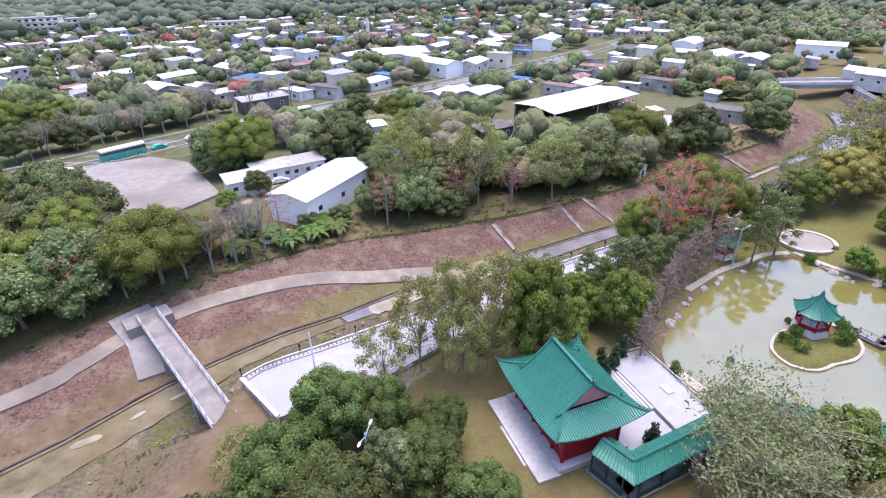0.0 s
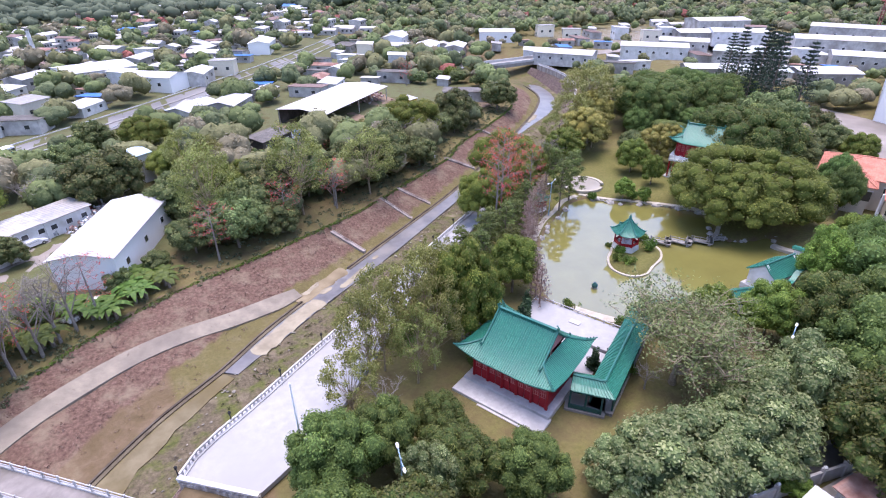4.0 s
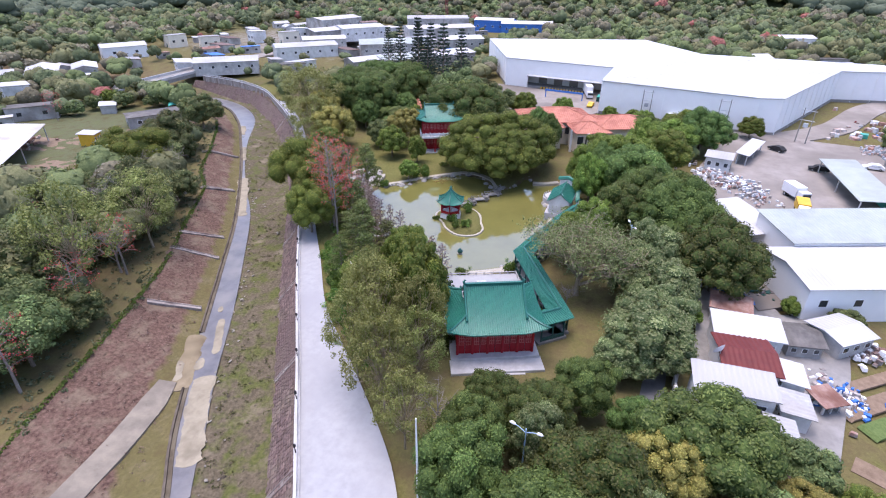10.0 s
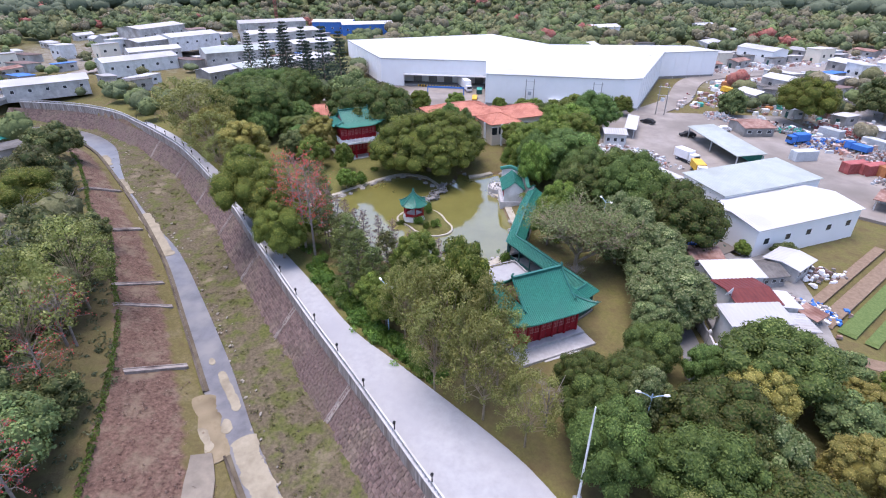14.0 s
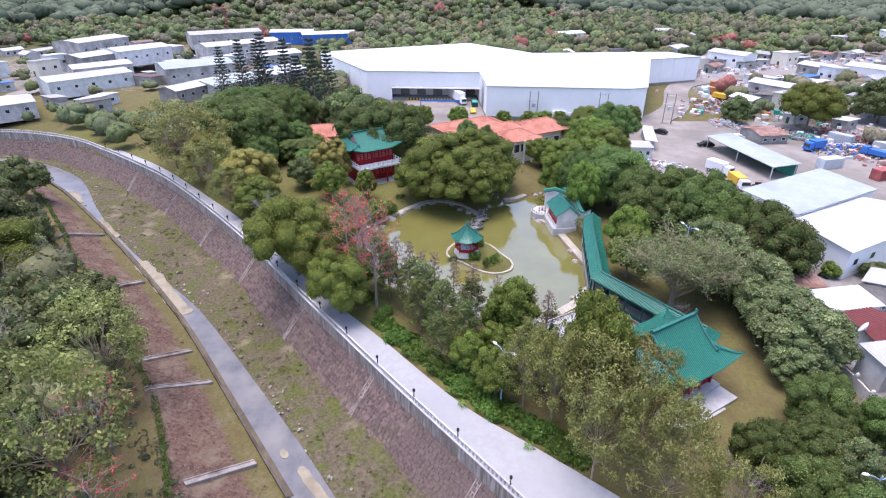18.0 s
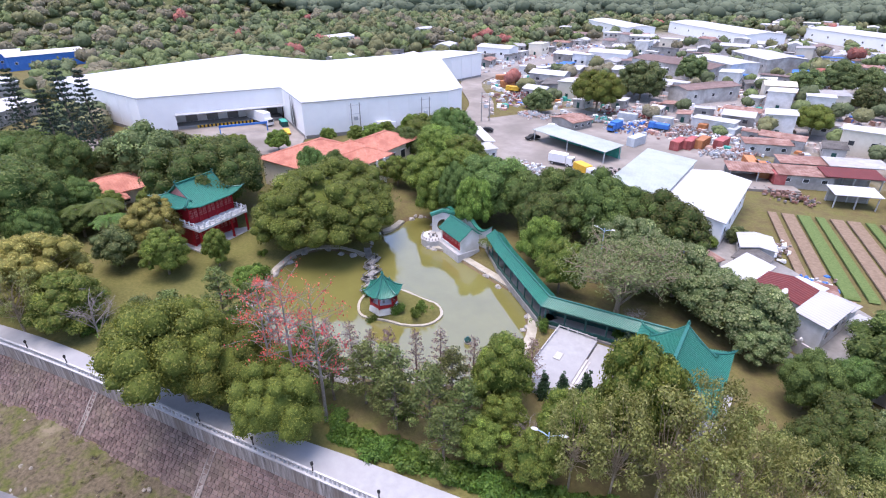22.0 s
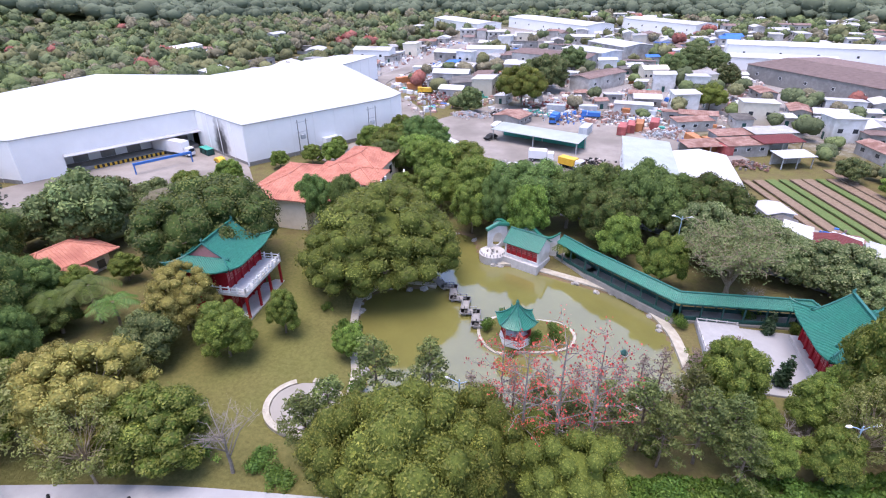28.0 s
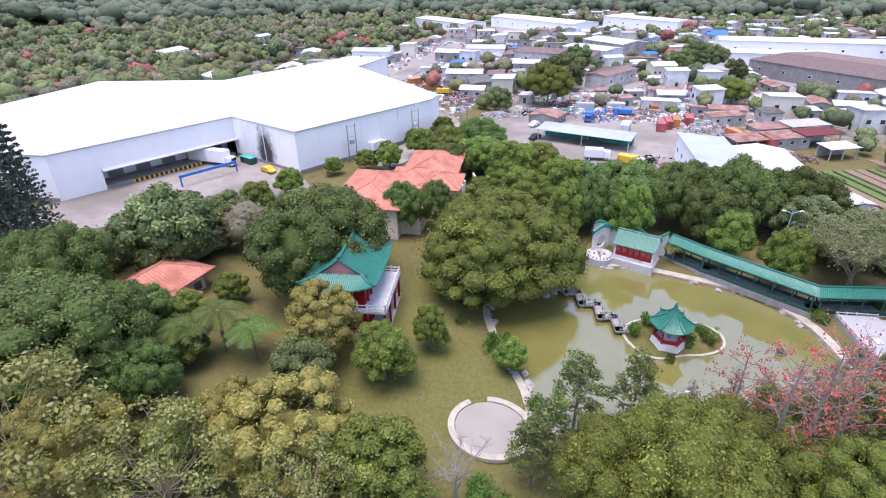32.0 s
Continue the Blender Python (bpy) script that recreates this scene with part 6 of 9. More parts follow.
grove("dome", [(-12.3, 39.6, 5.6, 4.1), (-10, 28, 5.6, 5.4), (-2.2, 17.7, 5.6, 6.2), (-2.4, 34.2, 4.6, 3.9), (3.0, 29.4, 4.4, 3.4), (-0.9, 39.2, 4.2, 2.9), (0.1, 23.8, 3.8, 2.7), (-15.4, 32, 5.6, 4.6), (-7.4, 40.0, 5.0, 3.4), (-21, 25, 5, 5)])
grove("dome", [(33.8, 12, 7.2, 6.6), (45, 17.4, 8.2, 6.4), (64.8, 24, 7.5, 7.6), (103.2, 6.2, 7.5, 6.6), (54.3, 15.6, 7, 5.6), (98.4, 48, 8.4, 3.6), (93.8, 44.4, 8.4, 3.4), (57.4, 22, 7, 5.4), (48, 25.6, 6.6, 5.2), (40.6, 14, 7.2, 5.4), (104, 20, 6, 5), (67.5, 30.5, 7, 4.4)])
grove("bigdome", [(113.2, 106.0, 9.5, 12.5), (126.5, 94.1, 9, 8), (99.8, 69.5, 9.6, 11.5), (108, 101.4, 8.2, 8.0), (101, 99.6, 5.4, 4.6), (132, 108, 9, 9), (143, 100, 8, 8), (104, 92.6, 4, 4), (113, 92, 5.4, 5)])
grove("scrub", [(125.4, 77.2, 8.4, 7.6), (134, 70, 6, 5.4), (129, 63, 5, 4.6), (120, 66, 5, 4.4), (112, 62, 5, 4.4), (86.4, 88.6, 4.4, 3.6)])
grove("lychee", [(-12.4, 24.2, 4.6, 3.4), (-5.6, 33.6, 4.4, 3.0), (14.1, 22.6, 4.6, 6.0), (25.7, 20.6, 5.2, 5.4), (33.9, 21.2, 5.8, 5.0), (11, 25, 3.6, 3.8), (20, 21.6, 4.8, 5.2), (29.6, 24.4, 4.6, 3.6)])
grove("banyan", [(76.4, 54.2, 7.4, 13.6)])
grove("vase", [(27.6, 31.8, 7.8, 8.9)])
grove("light", [(5.4, 54.6, 9, 4.6), (-3.6, 50.8, 8.6, 4.0), (0.6, 56, 8.6, 3.6), (1.6, 48.4, 7.4, 3.4), (-7.6, 46.8, 6.6, 3.4), (4.6, 49.4, 9, 3.6), (8.4, 57.4, 8.6, 3.6), (95.2, 113.8, 8.1, 8.6), (73, 102.4, 7, 4.4), (-19.7, 34.4, 4.4, 3.4), (84, 108, 7, 6.4), (104, 121, 7, 8), (11.6, 59.6, 7.6, 3.4), (-0.8, 52.6, 8.8, 3.4)])
grove("acacia", [(45.4, 87.2, 9, 6.4), (42.0, 82.4, 7.4, 5), (33.2, 80.4, 6.6, 4.4), (51, 88.4, 7.4, 4.6), (37.6, 78.8, 5.6, 3.6)])
grove("round", [(23.6, 57.8, 6.0, 3.6), (13.6, 53.0, 4.4, 3.0), (15.5, 56.2, 4.4, 3.0), (13.9, 62.3, 4.2, 2.6), (10.6, 52, 10, 4.3), (77, 75, 4.2, 2.3), (79.2, 82.6, 4.9, 3.7), (36.7, 34.4, 5.6, 3.4), (70.4, 96.4, 5.4, 5.0), (87, 104, 5.4, 4.6), (109, 87, 4, 2.8), (108.6, 80, 3.6, 2.4), (20.4, 60.6, 3.4, 2.4), (18.8, 64.6, 3.6, 2.4)])
grove("round", [(88.4, 20.6, 7.6, 5.6), (108.3, 10.7, 6.5, 5.9), (60.8, 32.2, 7, 3.6), (82, 29, 6, 5), (90, 31, 5, 3.6), (98, 14, 6.5, 5.8), (76, 24.6, 7, 5.6), (84, 17, 7, 5.8), (72, 33, 6, 4), (44.6, 30.6, 5.4, 3.6), (66.2, 73.4, 2.6, 2)])
grove("round", [(127.4, 12, 3.2, 2.2), (126, 1, 3.6, 2.4), (126, 23, 3.6, 2.6), (131, 29.4, 3.2, 2.2), (122, -9, 4.4, 3.2), (131, 44, 4.2, 3), (128, 56, 5, 3.8), (121, 20, 4.4, 3.2), (119, 8, 5, 3.6)])
grove("kapok", [(38.8, 78.8, 12.6, 4.4), (36.2, 77.2, 13.6, 4.8), (33.6, 75.2, 12.8, 4.4), (42.4, 76.4, 11, 3.6)])
grove("pine", [(56.4, 79.4, 7, 3.2), (51, 76.6, 7, 3), (33.4, 70.2, 6, 2.6), (57.4, 85.4, 6.4, 2.8), (25.0, 66.8, 6.8, 3), (39.4, 74.2, 6.6, 2.8), (26.9, 62.6, 6, 2.6), (58, 88.4, 6, 2.8), (22.4, 64.4, 5.6, 2.6), (30.4, 68.4, 6.6, 2.8), (28, 69.4, 6, 2.6), (36.2, 73, 6, 2.6), (21, 68, 5.4, 2.4)])
grove("meta", [(30.4, 61.6, 5, 2.2), (25.5, 54.5, 4.4, 2.2), (37, 69.8, 5.4, 2.3), (42.4, 73.6, 5.4, 2.2), (27.6, 58.8, 4.6, 2), (26.4, 56.6, 4.4, 2), (46, 76.2, 5, 2), (33.6, 66.6, 5.2, 2.2), (24.4, 52.4, 3.8, 2), (32, 64, 5, 2), (39.6, 71.6, 5.2, 2.2), (35.2, 68.2, 5, 2)])
grove("cypress", [(22, 52.6, 2.2, 0.8), (20.6, 51, 2.2, 0.8), (18.6, 49.4, 2.3, 1), (21, 38.6, 1.8, 0.8)])
grove("norfolk", [(144.5, 88.4, 16.5, 4.4), (152.2, 83.8, 15, 3.8), (168.8, 106.2, 16, 4.2), (168.2, 113.6, 15, 3.8), (160, 98, 15.4, 3.8), (176, 122, 13, 3.6), (180, 110, 14, 3.6), (139, 92.4, 14, 3.6)])
grove("palm", [(100.4, 88.4, 6.6, 3.6), (95.4, 88, 5.4, 3), (52.6, 35.2, 3.2, 1.7), (102.6, 92.6, 6.4, 3.2)])
grove("yellow", [(88.8, 82.2, 6.2, 5.2), (79, 98.8, 7.2, 6.4), (94, 110, 7.4, 6), (84.6, 100.4, 6.4, 4.2), (-6.6, 22.4, 5.2, 4.0), (-15.6, 17.4, 4.6, 3.6)])
grove("bare", [(63.2, 94, 6.4, 3.6), (3.4, 22.8, 2, 1.6), (24, 33, 2.4, 2), (10.4, 49.6, 3, 2.4), (17.6, 59.6, 2.4, 2.2), (-5, 44, 5, 3)])
grove("shrub", [(8, 59.6, 1, 2), (22.6, 70.6, 1, 2), (19, 68.6, 1, 2), (15.6, 66, 1, 2), (12, 63.6, 1, 2), (26, 73, 1, 2), (5, 57.4, 1, 2), (54.2, 58.4, 1, 1.2), (45.6, 54.4, 0.8, 1.2), (52.6, 55.4, 1.2, 1.3), (69.8, 70.6, 1.6, 1.8), (68, 72, 1.2, 1.4), (31.8, 42.6, 1.4, 1.2), (21, 36, 0.9, 1.1), (18, 36.4, 1, 1.2)])
grove("shrub", [(10, 47.6, 1, 1.5), (61.4, 77.6, 1, 1.2), (28, 50, 0.9, 1.1), (48.8, 61, 0.7, 0.8), (47.2, 57.4, 0.9, 1.1), (44.6, 56, 0.8, 1), (52, 33, 1.2, 1.2), (24, 36.2, 1, 1.2), (29, 67, 1, 1.6), (24, 62, 1, 1.6), (33, 74, 1, 1.8), (37, 76.6, 1, 1.8), (76.4, 68, 0.8, 1), (68, 95, 1, 1.8), (62, 91.6, 1, 1.8), (58.4, 92, 1, 1.8)])


# ---- footbridge ----


def footbridge():
    a, b = Vector((-44.9, 64.2, 0)), Vector((-25.6, 43.2, 0))
    d = (b - a).normalized()
    n = Vector((-d.y, d.x, 0))
    ang, ln = math.degrees(math.atan2(d.y, d.x)), (b - a).length
    m = (a + b) / 2
    f = thing("footbridge", pose(0, 0, 0), "grey concrete footbridge with white railings over the river", "bridge")
    part("deck", Geo().box(m.x, m.y, -1.1, ln + 3, 3.0, 0.6, ang), surf("worn_deck", (0.19, 0.172, 0.16), (0.27, 0.248, 0.23), 0.8, 0.9, 0.15, stain=(0.15, 0.135, 0.12), stain_scale=0.3), f)
    for s in (-1, 1):
        q = m + n * s * 1.4
        part("kerb", Geo().box(q.x, q.y, -0.5, ln, 0.2, 0.22, ang), STONE, f)
        for zz in (0.0, 0.5):
            part("rail", Geo().box(q.x, q.y, zz, ln, 0.09, 0.1, ang), STONE, f)
        for k in range(15):
            c = a.lerp(b, k / 14) + n * s * 1.4
            part("post", Geo().box(c.x, c.y, -0.4, 0.16, 0.16, 1.1, ang), STONE, f)
    for t in (0.3, 0.72):
        c = a.lerp(b, t)
        part("pier", Geo().box(c.x, c.y, BED_Z - 0.5, 0.7, 2.8, 4.5, ang), CONC_GREY, f)
    part("abutment", Geo().box(a.x - d.x * 1.2, a.y - d.y * 1.2, -4.5, 3.4, 6.5, 3.5, ang), CONC_GREY, f)


footbridge()

# ---- buildings ----


def rect_of(quad):
    """Centre, sides and turn of a four-cornered roof."""
    q = [Vector((x, y)) for x, y in quad]
    c = sum(q, Vector((0, 0))) / 4
    d1 = ((q[1] - q[0]) + (q[2] - q[3])) / 2
    d2 = ((q[3] - q[0]) + (q[2] - q[1])) / 2
    return c, d1.length, d2.length, math.degrees(math.atan2(d1.y, d1.x))


def sheet_roof(parent, L, W, z, rise, mat, over=0.4, mono=False, ribs=True):
    """Corrugated sheets on a gable or a single pitch, local x along the ridge."""
    hl, hw = L / 2 + over, W / 2 + over
    if mono:
        planes = [((-hw, z), (hw, z + rise))]
    else:
        planes = [((-hw, z), (0, z + rise)), ((hw, z), (0, z + rise))]
    for (y0, z0), (y1, z1) in planes:
        up = y1 > y0
        n = max(2, int(2 * hl / 0.6)) if ribs else 1
        prof = [(-hl + 2 * hl * k / (2 * n), 0.05 if k % 2 and ribs else 0.0) for k in range(2 * n + 1)]
        m = len(prof)
        vs = [(x, y0, z0 + h) for x, h in prof] + [(x, y1, z1 + h) for x, h in prof] + [(-hl, y0, z0 - 0.1), (hl, y0, z0 - 0.1), (hl, y1, z1 - 0.1), (-hl, y1, z1 - 0.1)]
        fs = [(k, k + 1, m + k + 1, m + k) for k in range(m - 1)]
        fs += [(2 * m, 2 * m + 3, 2 * m + 2, 2 * m + 1), (2 * m,) + (2 * m + 1,) + tuple(range(m - 1, -1, -1)), (2 * m + 2, 2 * m + 3) + tuple(range(m, 2 * m)), (2 * m, 0, m, 2 * m + 3), (m - 1, 2 * m + 1, 2 * m + 2, 2 * m - 1)]
        if not up:
            fs = [f[::-1] for f in fs]
        part("roof_sheet", Geo().add(vs, fs), mat, parent)


def shed_parts(o, L, W, H, rise, roof, wall, mono=False, open_side=False, windows=3, plain=False):
    g = Geo()
    hl, hw = L / 2, W / 2
    if open_side:
        for x in (-hl + 0.2, 0, hl - 0.2):
            for y in (-hw + 0.2, hw - 0.2):
                part("post", Geo().box(x, y, -0.5, 0.22, 0.22, H + 0.5), STEEL, o)
        part("rear_wall", Geo().box(0, hw - 0.1, -0.5, L, 0.15, H + 0.4), wall, o)
    else:
        ztop = H - 0.05
        if mono:
            vs = [(-hl, -hw, -1), (hl, -hw, -1), (hl, hw, -1), (-hl, hw, -1), (-hl, -hw, ztop), (hl, -hw, ztop), (hl, hw, ztop + rise), (-hl, hw, ztop + rise)]
            g.add(vs, [(3, 2, 1, 0), (0, 1, 5, 4), (1, 2, 6, 5), (2, 3, 7, 6), (3, 0, 4, 7)])
        else:
            vs = [(-hl, -hw, -1), (hl, -hw, -1), (hl, hw, -1), (-hl, hw, -1), (-hl, -hw, ztop), (hl, -hw, ztop), (hl, hw, ztop), (-hl, hw, ztop), (hl, 0, ztop + rise), (-hl, 0, ztop + rise)]
            g.add(vs, [(3, 2, 1, 0), (0, 1, 5, 4), (1, 2, 6, 8, 5), (2, 3, 7, 6), (3, 0, 4, 9, 7)])
        part("wall", g, wall, o)
        for s in (-1, 1):
            for k in range(windows):
                x = -hl + L * (k + 0.5) / max(1, windows)
                if plain:
                    part("window", Geo().box(x, s * (hw + 0.02), H * 0.42, 1.3, 0.1, min(1.2, H * 0.3)), GLASS, o)
                    continue
                w = part("window", Geo().box(x, s * (hw + 0.02), H * 0.42, min(1.3, L / windows * 0.5), 0.08, min(1.2, H * 0.3)), BRIGHT_WHITE, o)
                part("pane", Geo().box(x, s * (hw + 0.05), H * 0.42 + 0.08, min(1.1, L / windows * 0.42), 0.08, min(1.04, H * 0.26)), GLASS, w)
        part("door", Geo().box(hl + 0.03, 0, -0.1, 0.08, 1.1, min(2.1, H * 0.7)), DKGREEN, o)
    sheet_roof(o, L, W, H, rise, roof, 0.4, mono, L < 40)


FOOT = []


def shed(name, quad, z, roof, wall, label, rise=0.8, mono=False, open_side=False, windows=3, base=0.7, category="building"):
    c, L, W, turn = rect_of(quad)
    if W > L * 1.15 and not mono:
        L, W, turn = W, L, turn + 90
    FOOT.append((c.x, c.y, max(L, W) * 0.5))
    o = thing(name, pose(c.x, c.y, base, 0, 0, turn), label, category)
    shed_parts(o, L - 0.6, W - 0.6, z - base - rise * 0.6, rise, roof, wall, mono, open_side, windows)
    return o


shed("house", [(17.7, 14.3), (18.2, 7.7), (11, 8.3), (10.8, 14.5)], 4.6, ROOF_MAROON, WHITEWALL, "low white house with maroon sheet roof", 0.7)
shed("house", [(22.7, 14.1), (22.5, 5.9), (18.1, 5.9), (17.9, 14.3)], 4.5, ROOF_WHITE, WHITEWALL, "low house with white sheet roof", 0.5, True)
shed("house", [(10.1, 17.9), (10.4, 9.2), (5.9, 9.5), (6.2, 17.9)], 5, ROOF_WHITE, WHITEWALL, "white rendered house with white sheet roof", 0.5, True)
shed("house_annex", [(10.9, 8.2), (15.2, 7.8), (14.8, 5.0), (10.6, 5.2)], 3.9, ROOF_WHITE, WHITEWALL, "white house annex with flat sheet roof", 0.3, True)
shed("house_annex", [(2.2, 11), (5.8, 10.8), (5.6, 7.8), (2.4, 7.9)], 3.2, ROOF_WHITE, WHITEWALL, "small white annex beside the house", 0.3, True)
shed("house_annex", [(6.1, 9.0), (10.3, 8.8), (10.1, 5.4), (6.2, 5.6)], 3.4, ROOF_DULL, WHITEWALL, "grey-roofed lean-to of the house", 0.3, True)
shed("tin_shed", [(29.7, 12.5), (28.4, 8.0), (25.0, 8), (25.2, 14.1)], 3.5, ROOF_RUST, ROOF_DULL, "rusty tin shed beside the houses", 0.4, True)
shed("shack", [(25, 5.2), (25.5, 0.8), (20.4, 0.6), (19.8, 5.4)], 3.2, ROOF_DARK, WALL_MIX, "shack with dark weathered sheet roof", 0.7)
shed("shack", [(25.6, 0.4), (29.5, -3.9), (23.4, -5.6), (20.6, 0.2)], 3.6, ROOF_WHITE, WALL_MIX, "shack with white sheet roof", 0.5)
shed("tin_stall", [(12.2, 4.7), (13.7, 1.9), (10.7, 1.3), (9.3, 3.9)], 2.5, ROOF_RUST, WALL_MIX, "small stall with rusty white roof", 0.2, True, True)
shed("workshop", [(41.9, 2.4), (48.4, -20.9), (37.6, -22.2), (28.2, 3.4)], 6.6, ROOF_WHITE, WH_WALL, "large workshop with broad white sheet roof", 1.0, windows=5)
shed("workshop", [(52.0, 1.0), (62, -24.3), (49.2, -21.4), (43.0, 2.6)], 7.2, ROOF_GREEN, WH_WALL, "large workshop with pale green sheet roof", 0.8, True, windows=5)
shed("workshop", [(60.5, 9.8), (63.7, 3.3), (51.6, -1.0), (46.8, 7.1)], 5, ROOF_WHITE, WALL_MIX, "open workshop with pale sheet roof", 0.7, True, True)
shed("office_block", [(96.4, 5.8), (94.6, -0.4), (89.6, 0.8), (90.8, 6.4)], 4.4, ROOF_WHITE, WHITEWALL, "small white office block in the yard", 0.2, True)
shed("yard_canopy", [(97.6, -1.2), (112, -7.6), (110.6, -10.4), (96.4, -4)], 3.8, ROOF_WHITE, WALL_MIX, "white canopy in the storage yard", 0.3, True, True)
shed("open_shed", [(98.9, -18.6), (71.2, -19.8), (71.6, -25.6), (96, -27)], 4.5, ROOF_GREEN, TEAL, "long open shed with pale green roof", 0.5, True, True)
shed("brick_house", [(107, -36.3), (105.6, -45.8), (97, -43.9), (96.2, -35.4)], 4, ROOF_RUST, WALL_MIX, "low house with patched rusty roof", 0.8)
shed("grey_shed", [(106, -102), (97, -125), (92.5, -119), (97.5, -93)], 6.5, ROOF_BROWN, WALL_MIX, "long shed with brown roof", 0.8)
shed("white_block", [(139, -177), (113, -167), (105.5, -154), (129, -163)], 8, ROOF_WHITE, WHITEWALL, "two-storey white block with white roof", 0.6, windows=8)
shed("grey_shed", [(149.6, -154.5), (152, -176), (117.9, -148), (121, -130)], 7, ROOF_BROWN, WALL_MIX, "large shed with red-brown roof", 1.0)
for k, (cx, cy, L, W, rf, lab) in enumerate(((44, -40.5, 13, 6, ROOF_RUST, "long scrap shed with rusty red roof"), (36, -46, 12, 6.5, ROOF_RUST, "scrap shed with patched rusty roof"), (28.5, -52, 12, 6, ROOF_MAROON, "scrap shed with dark red roof"), (39, -56, 14, 5.5, ROOF_RUST, "open scrap shed with rusty roof"), (31, -62, 13, 6, ROOF_DULL, "scrap shed with grey sheet roof"), (52, -62, 12, 5, ROOF_RUST, "scrap shed with faded red roof"), (24, -42, 9, 5, ROOF_WHITE, "small shed with white sheet roof"))):
    ux, uy = 0.76, 0.65
    shed("scrap_shed", [(cx + ux * a * L / 2 - uy * b * W / 2, cy + uy * a * L / 2 + ux * b * W / 2) for a, b in ((1, 1), (-1, 1), (-1, -1), (1, -1))], 3.6 + 0.3 * (k % 3), rf, WALL_MIX, lab, 0.4, True, k % 2 == 0)
# sheds across the river
shed("roadside_shed", [(-36, 98), (-25.4, 120.6), (-17, 113.4), (-27.4, 93.6)], 5.4, ROOF_WHITE, WH_WALL, "long shed with bright white sheet roof", 1.0, base=-1)
shed("blue_roof_house", [(-26.8, 143.9), (-18.9, 149.4), (-16.0, 141.8), (-24.1, 139)], 6.4, surf("pale_blue_sheet", (0.4, 0.55, 0.65), (0.5, 0.64, 0.72), 0.6, 0.6, 0.03), WHITEWALL, "two-storey house with pale blue roof", 0.6, base=-1)
shed("metal_works", [(25, 172.6), (56, 200), (65.6, 180.6), (30, 159)], 4.4, surf("works_sheet", (0.4, 0.395, 0.385), (0.58, 0.575, 0.565), 0.35, 0.7, 0.05, stain=(0.33, 0.29, 0.26), stain_scale=0.12), ROOF_DARK, "wide metal works with patched grey sheet roof", 0.9, open_side=True, base=-1)
shed("dark_shed", [(81.5, 170), (85.9, 175.6), (100, 163.5), (95, 157)], 3, ROOF_DARK, WALL_MIX, "long low shed with black roof", 0.5, base=-1.2)
shed("low_shed", [(64.6, 161), (71, 159), (66, 149.6), (58, 148)], 2.2, ROOF_WHITE, WALL_MIX, "low shed with white sheet roof", 0.3, True, base=-1)
shed("yellow_hut", [(64, 170), (68, 171.5), (69.5, 167), (65.5, 165.6)], 2.6, ROOF_WHITE, YELLOW, "yellow hut with white roof", 0.3, True, base=-1)
shed("dark_shed", [(-73.7, 187), (-60, 197.5), (-55.6, 191), (-69, 181)], 4, ROOF_DULL, ROOF_DARK, "dark roadside garage with grey roof", 0.4, True, base=-1)
shed("dark_shed", [(6, 152), (16, 158), (20, 151), (10, 145)], 3.2, ROOF_DARK, ROOF_DARK, "black-roofed shed among trees", 0.6, base=-1)
for x, y in ((-48, 122), (-41, 126), (-52, 115)):
    shed("roadside_hut", [(x, y), (x + 8, y + 5), (x + 11, y - 1), (x + 3, y - 6)], 2.8, ROOF_DULL, WHITEWALL, "low roadside hut with grey sheet roof", 0.4, True, base=-1)


def kiosk():
    k = thing("pump_kiosk", pose(46.8, 121.4, -1.7, 0, 0, 35), "small white pump house on the river bank", "kiosk")
    part("body", Geo().box(0, 0, -0.6, 2.3, 2.3, 3.3), WHITEWALL, k)
    part("roof_slab", Geo().box(0, 0, 2.7, 2.7, 2.7, 0.22), CONC_GREY, k)
    part("vent", Geo().box(-1.16, 0, 1.7, 0.06, 0.8, 0.6), GLASS, k)
    part("door", Geo().box(0, -1.17, -0.2, 0.9, 0.06, 1.95), DKGREEN, k)


kiosk()


SOOTY = surf("sooty_sheet", (0.71, 0.7, 0.69), (0.77, 0.76, 0.75), 0.3, 0.6, 0.03)
snt = SOOTY.node_tree
s_geo, s_map, s_len = snt.nodes.new("ShaderNodeNewGeometry"), snt.nodes.new("ShaderNodeMapping"), snt.nodes.new("ShaderNodeVectorMath")
s_map.inputs["Location"].default_value = (-150.6 / 3.4, -31.6 / 3.4, -4.0 / 6.5)
s_map.inputs["Scale"].default_value = (1 / 3.4, 1 / 3.4, 1 / 6.5)
s_len.operation = "LENGTH"
s_noise, s_add, s_rng, s_mix = snt.nodes.new("ShaderNodeTexNoise"), snt.nodes.new("ShaderNodeMath"), snt.nodes.new("ShaderNodeMapRange"), snt.nodes.new("ShaderNodeMix")
s_noise.inputs["Scale"].default_value, s_noise.inputs["Detail"].default_value = 0.6, 4
s_rng.inputs[1].default_value, s_rng.inputs[2].default_value, s_rng.inputs[3].default_value, s_rng.inputs[4].default_value = 1.0, 1.75, 0.97, 0.0
s_mix.data_type = "RGBA"
s_mix.inputs[7].default_value = (0.035, 0.033, 0.032, 1)
snt.links.new(s_geo.outputs["Position"], s_map.inputs[0])
snt.links.new(s_map.outputs[0], s_len.inputs[0])
snt.links.new(s_geo.outputs["Position"], s_noise.inputs["Vector"])
snt.links.new(s_len.outputs["Value"], s_add.inputs[0])
snt.links.new(s_noise.outputs[0], s_add.inputs[1])
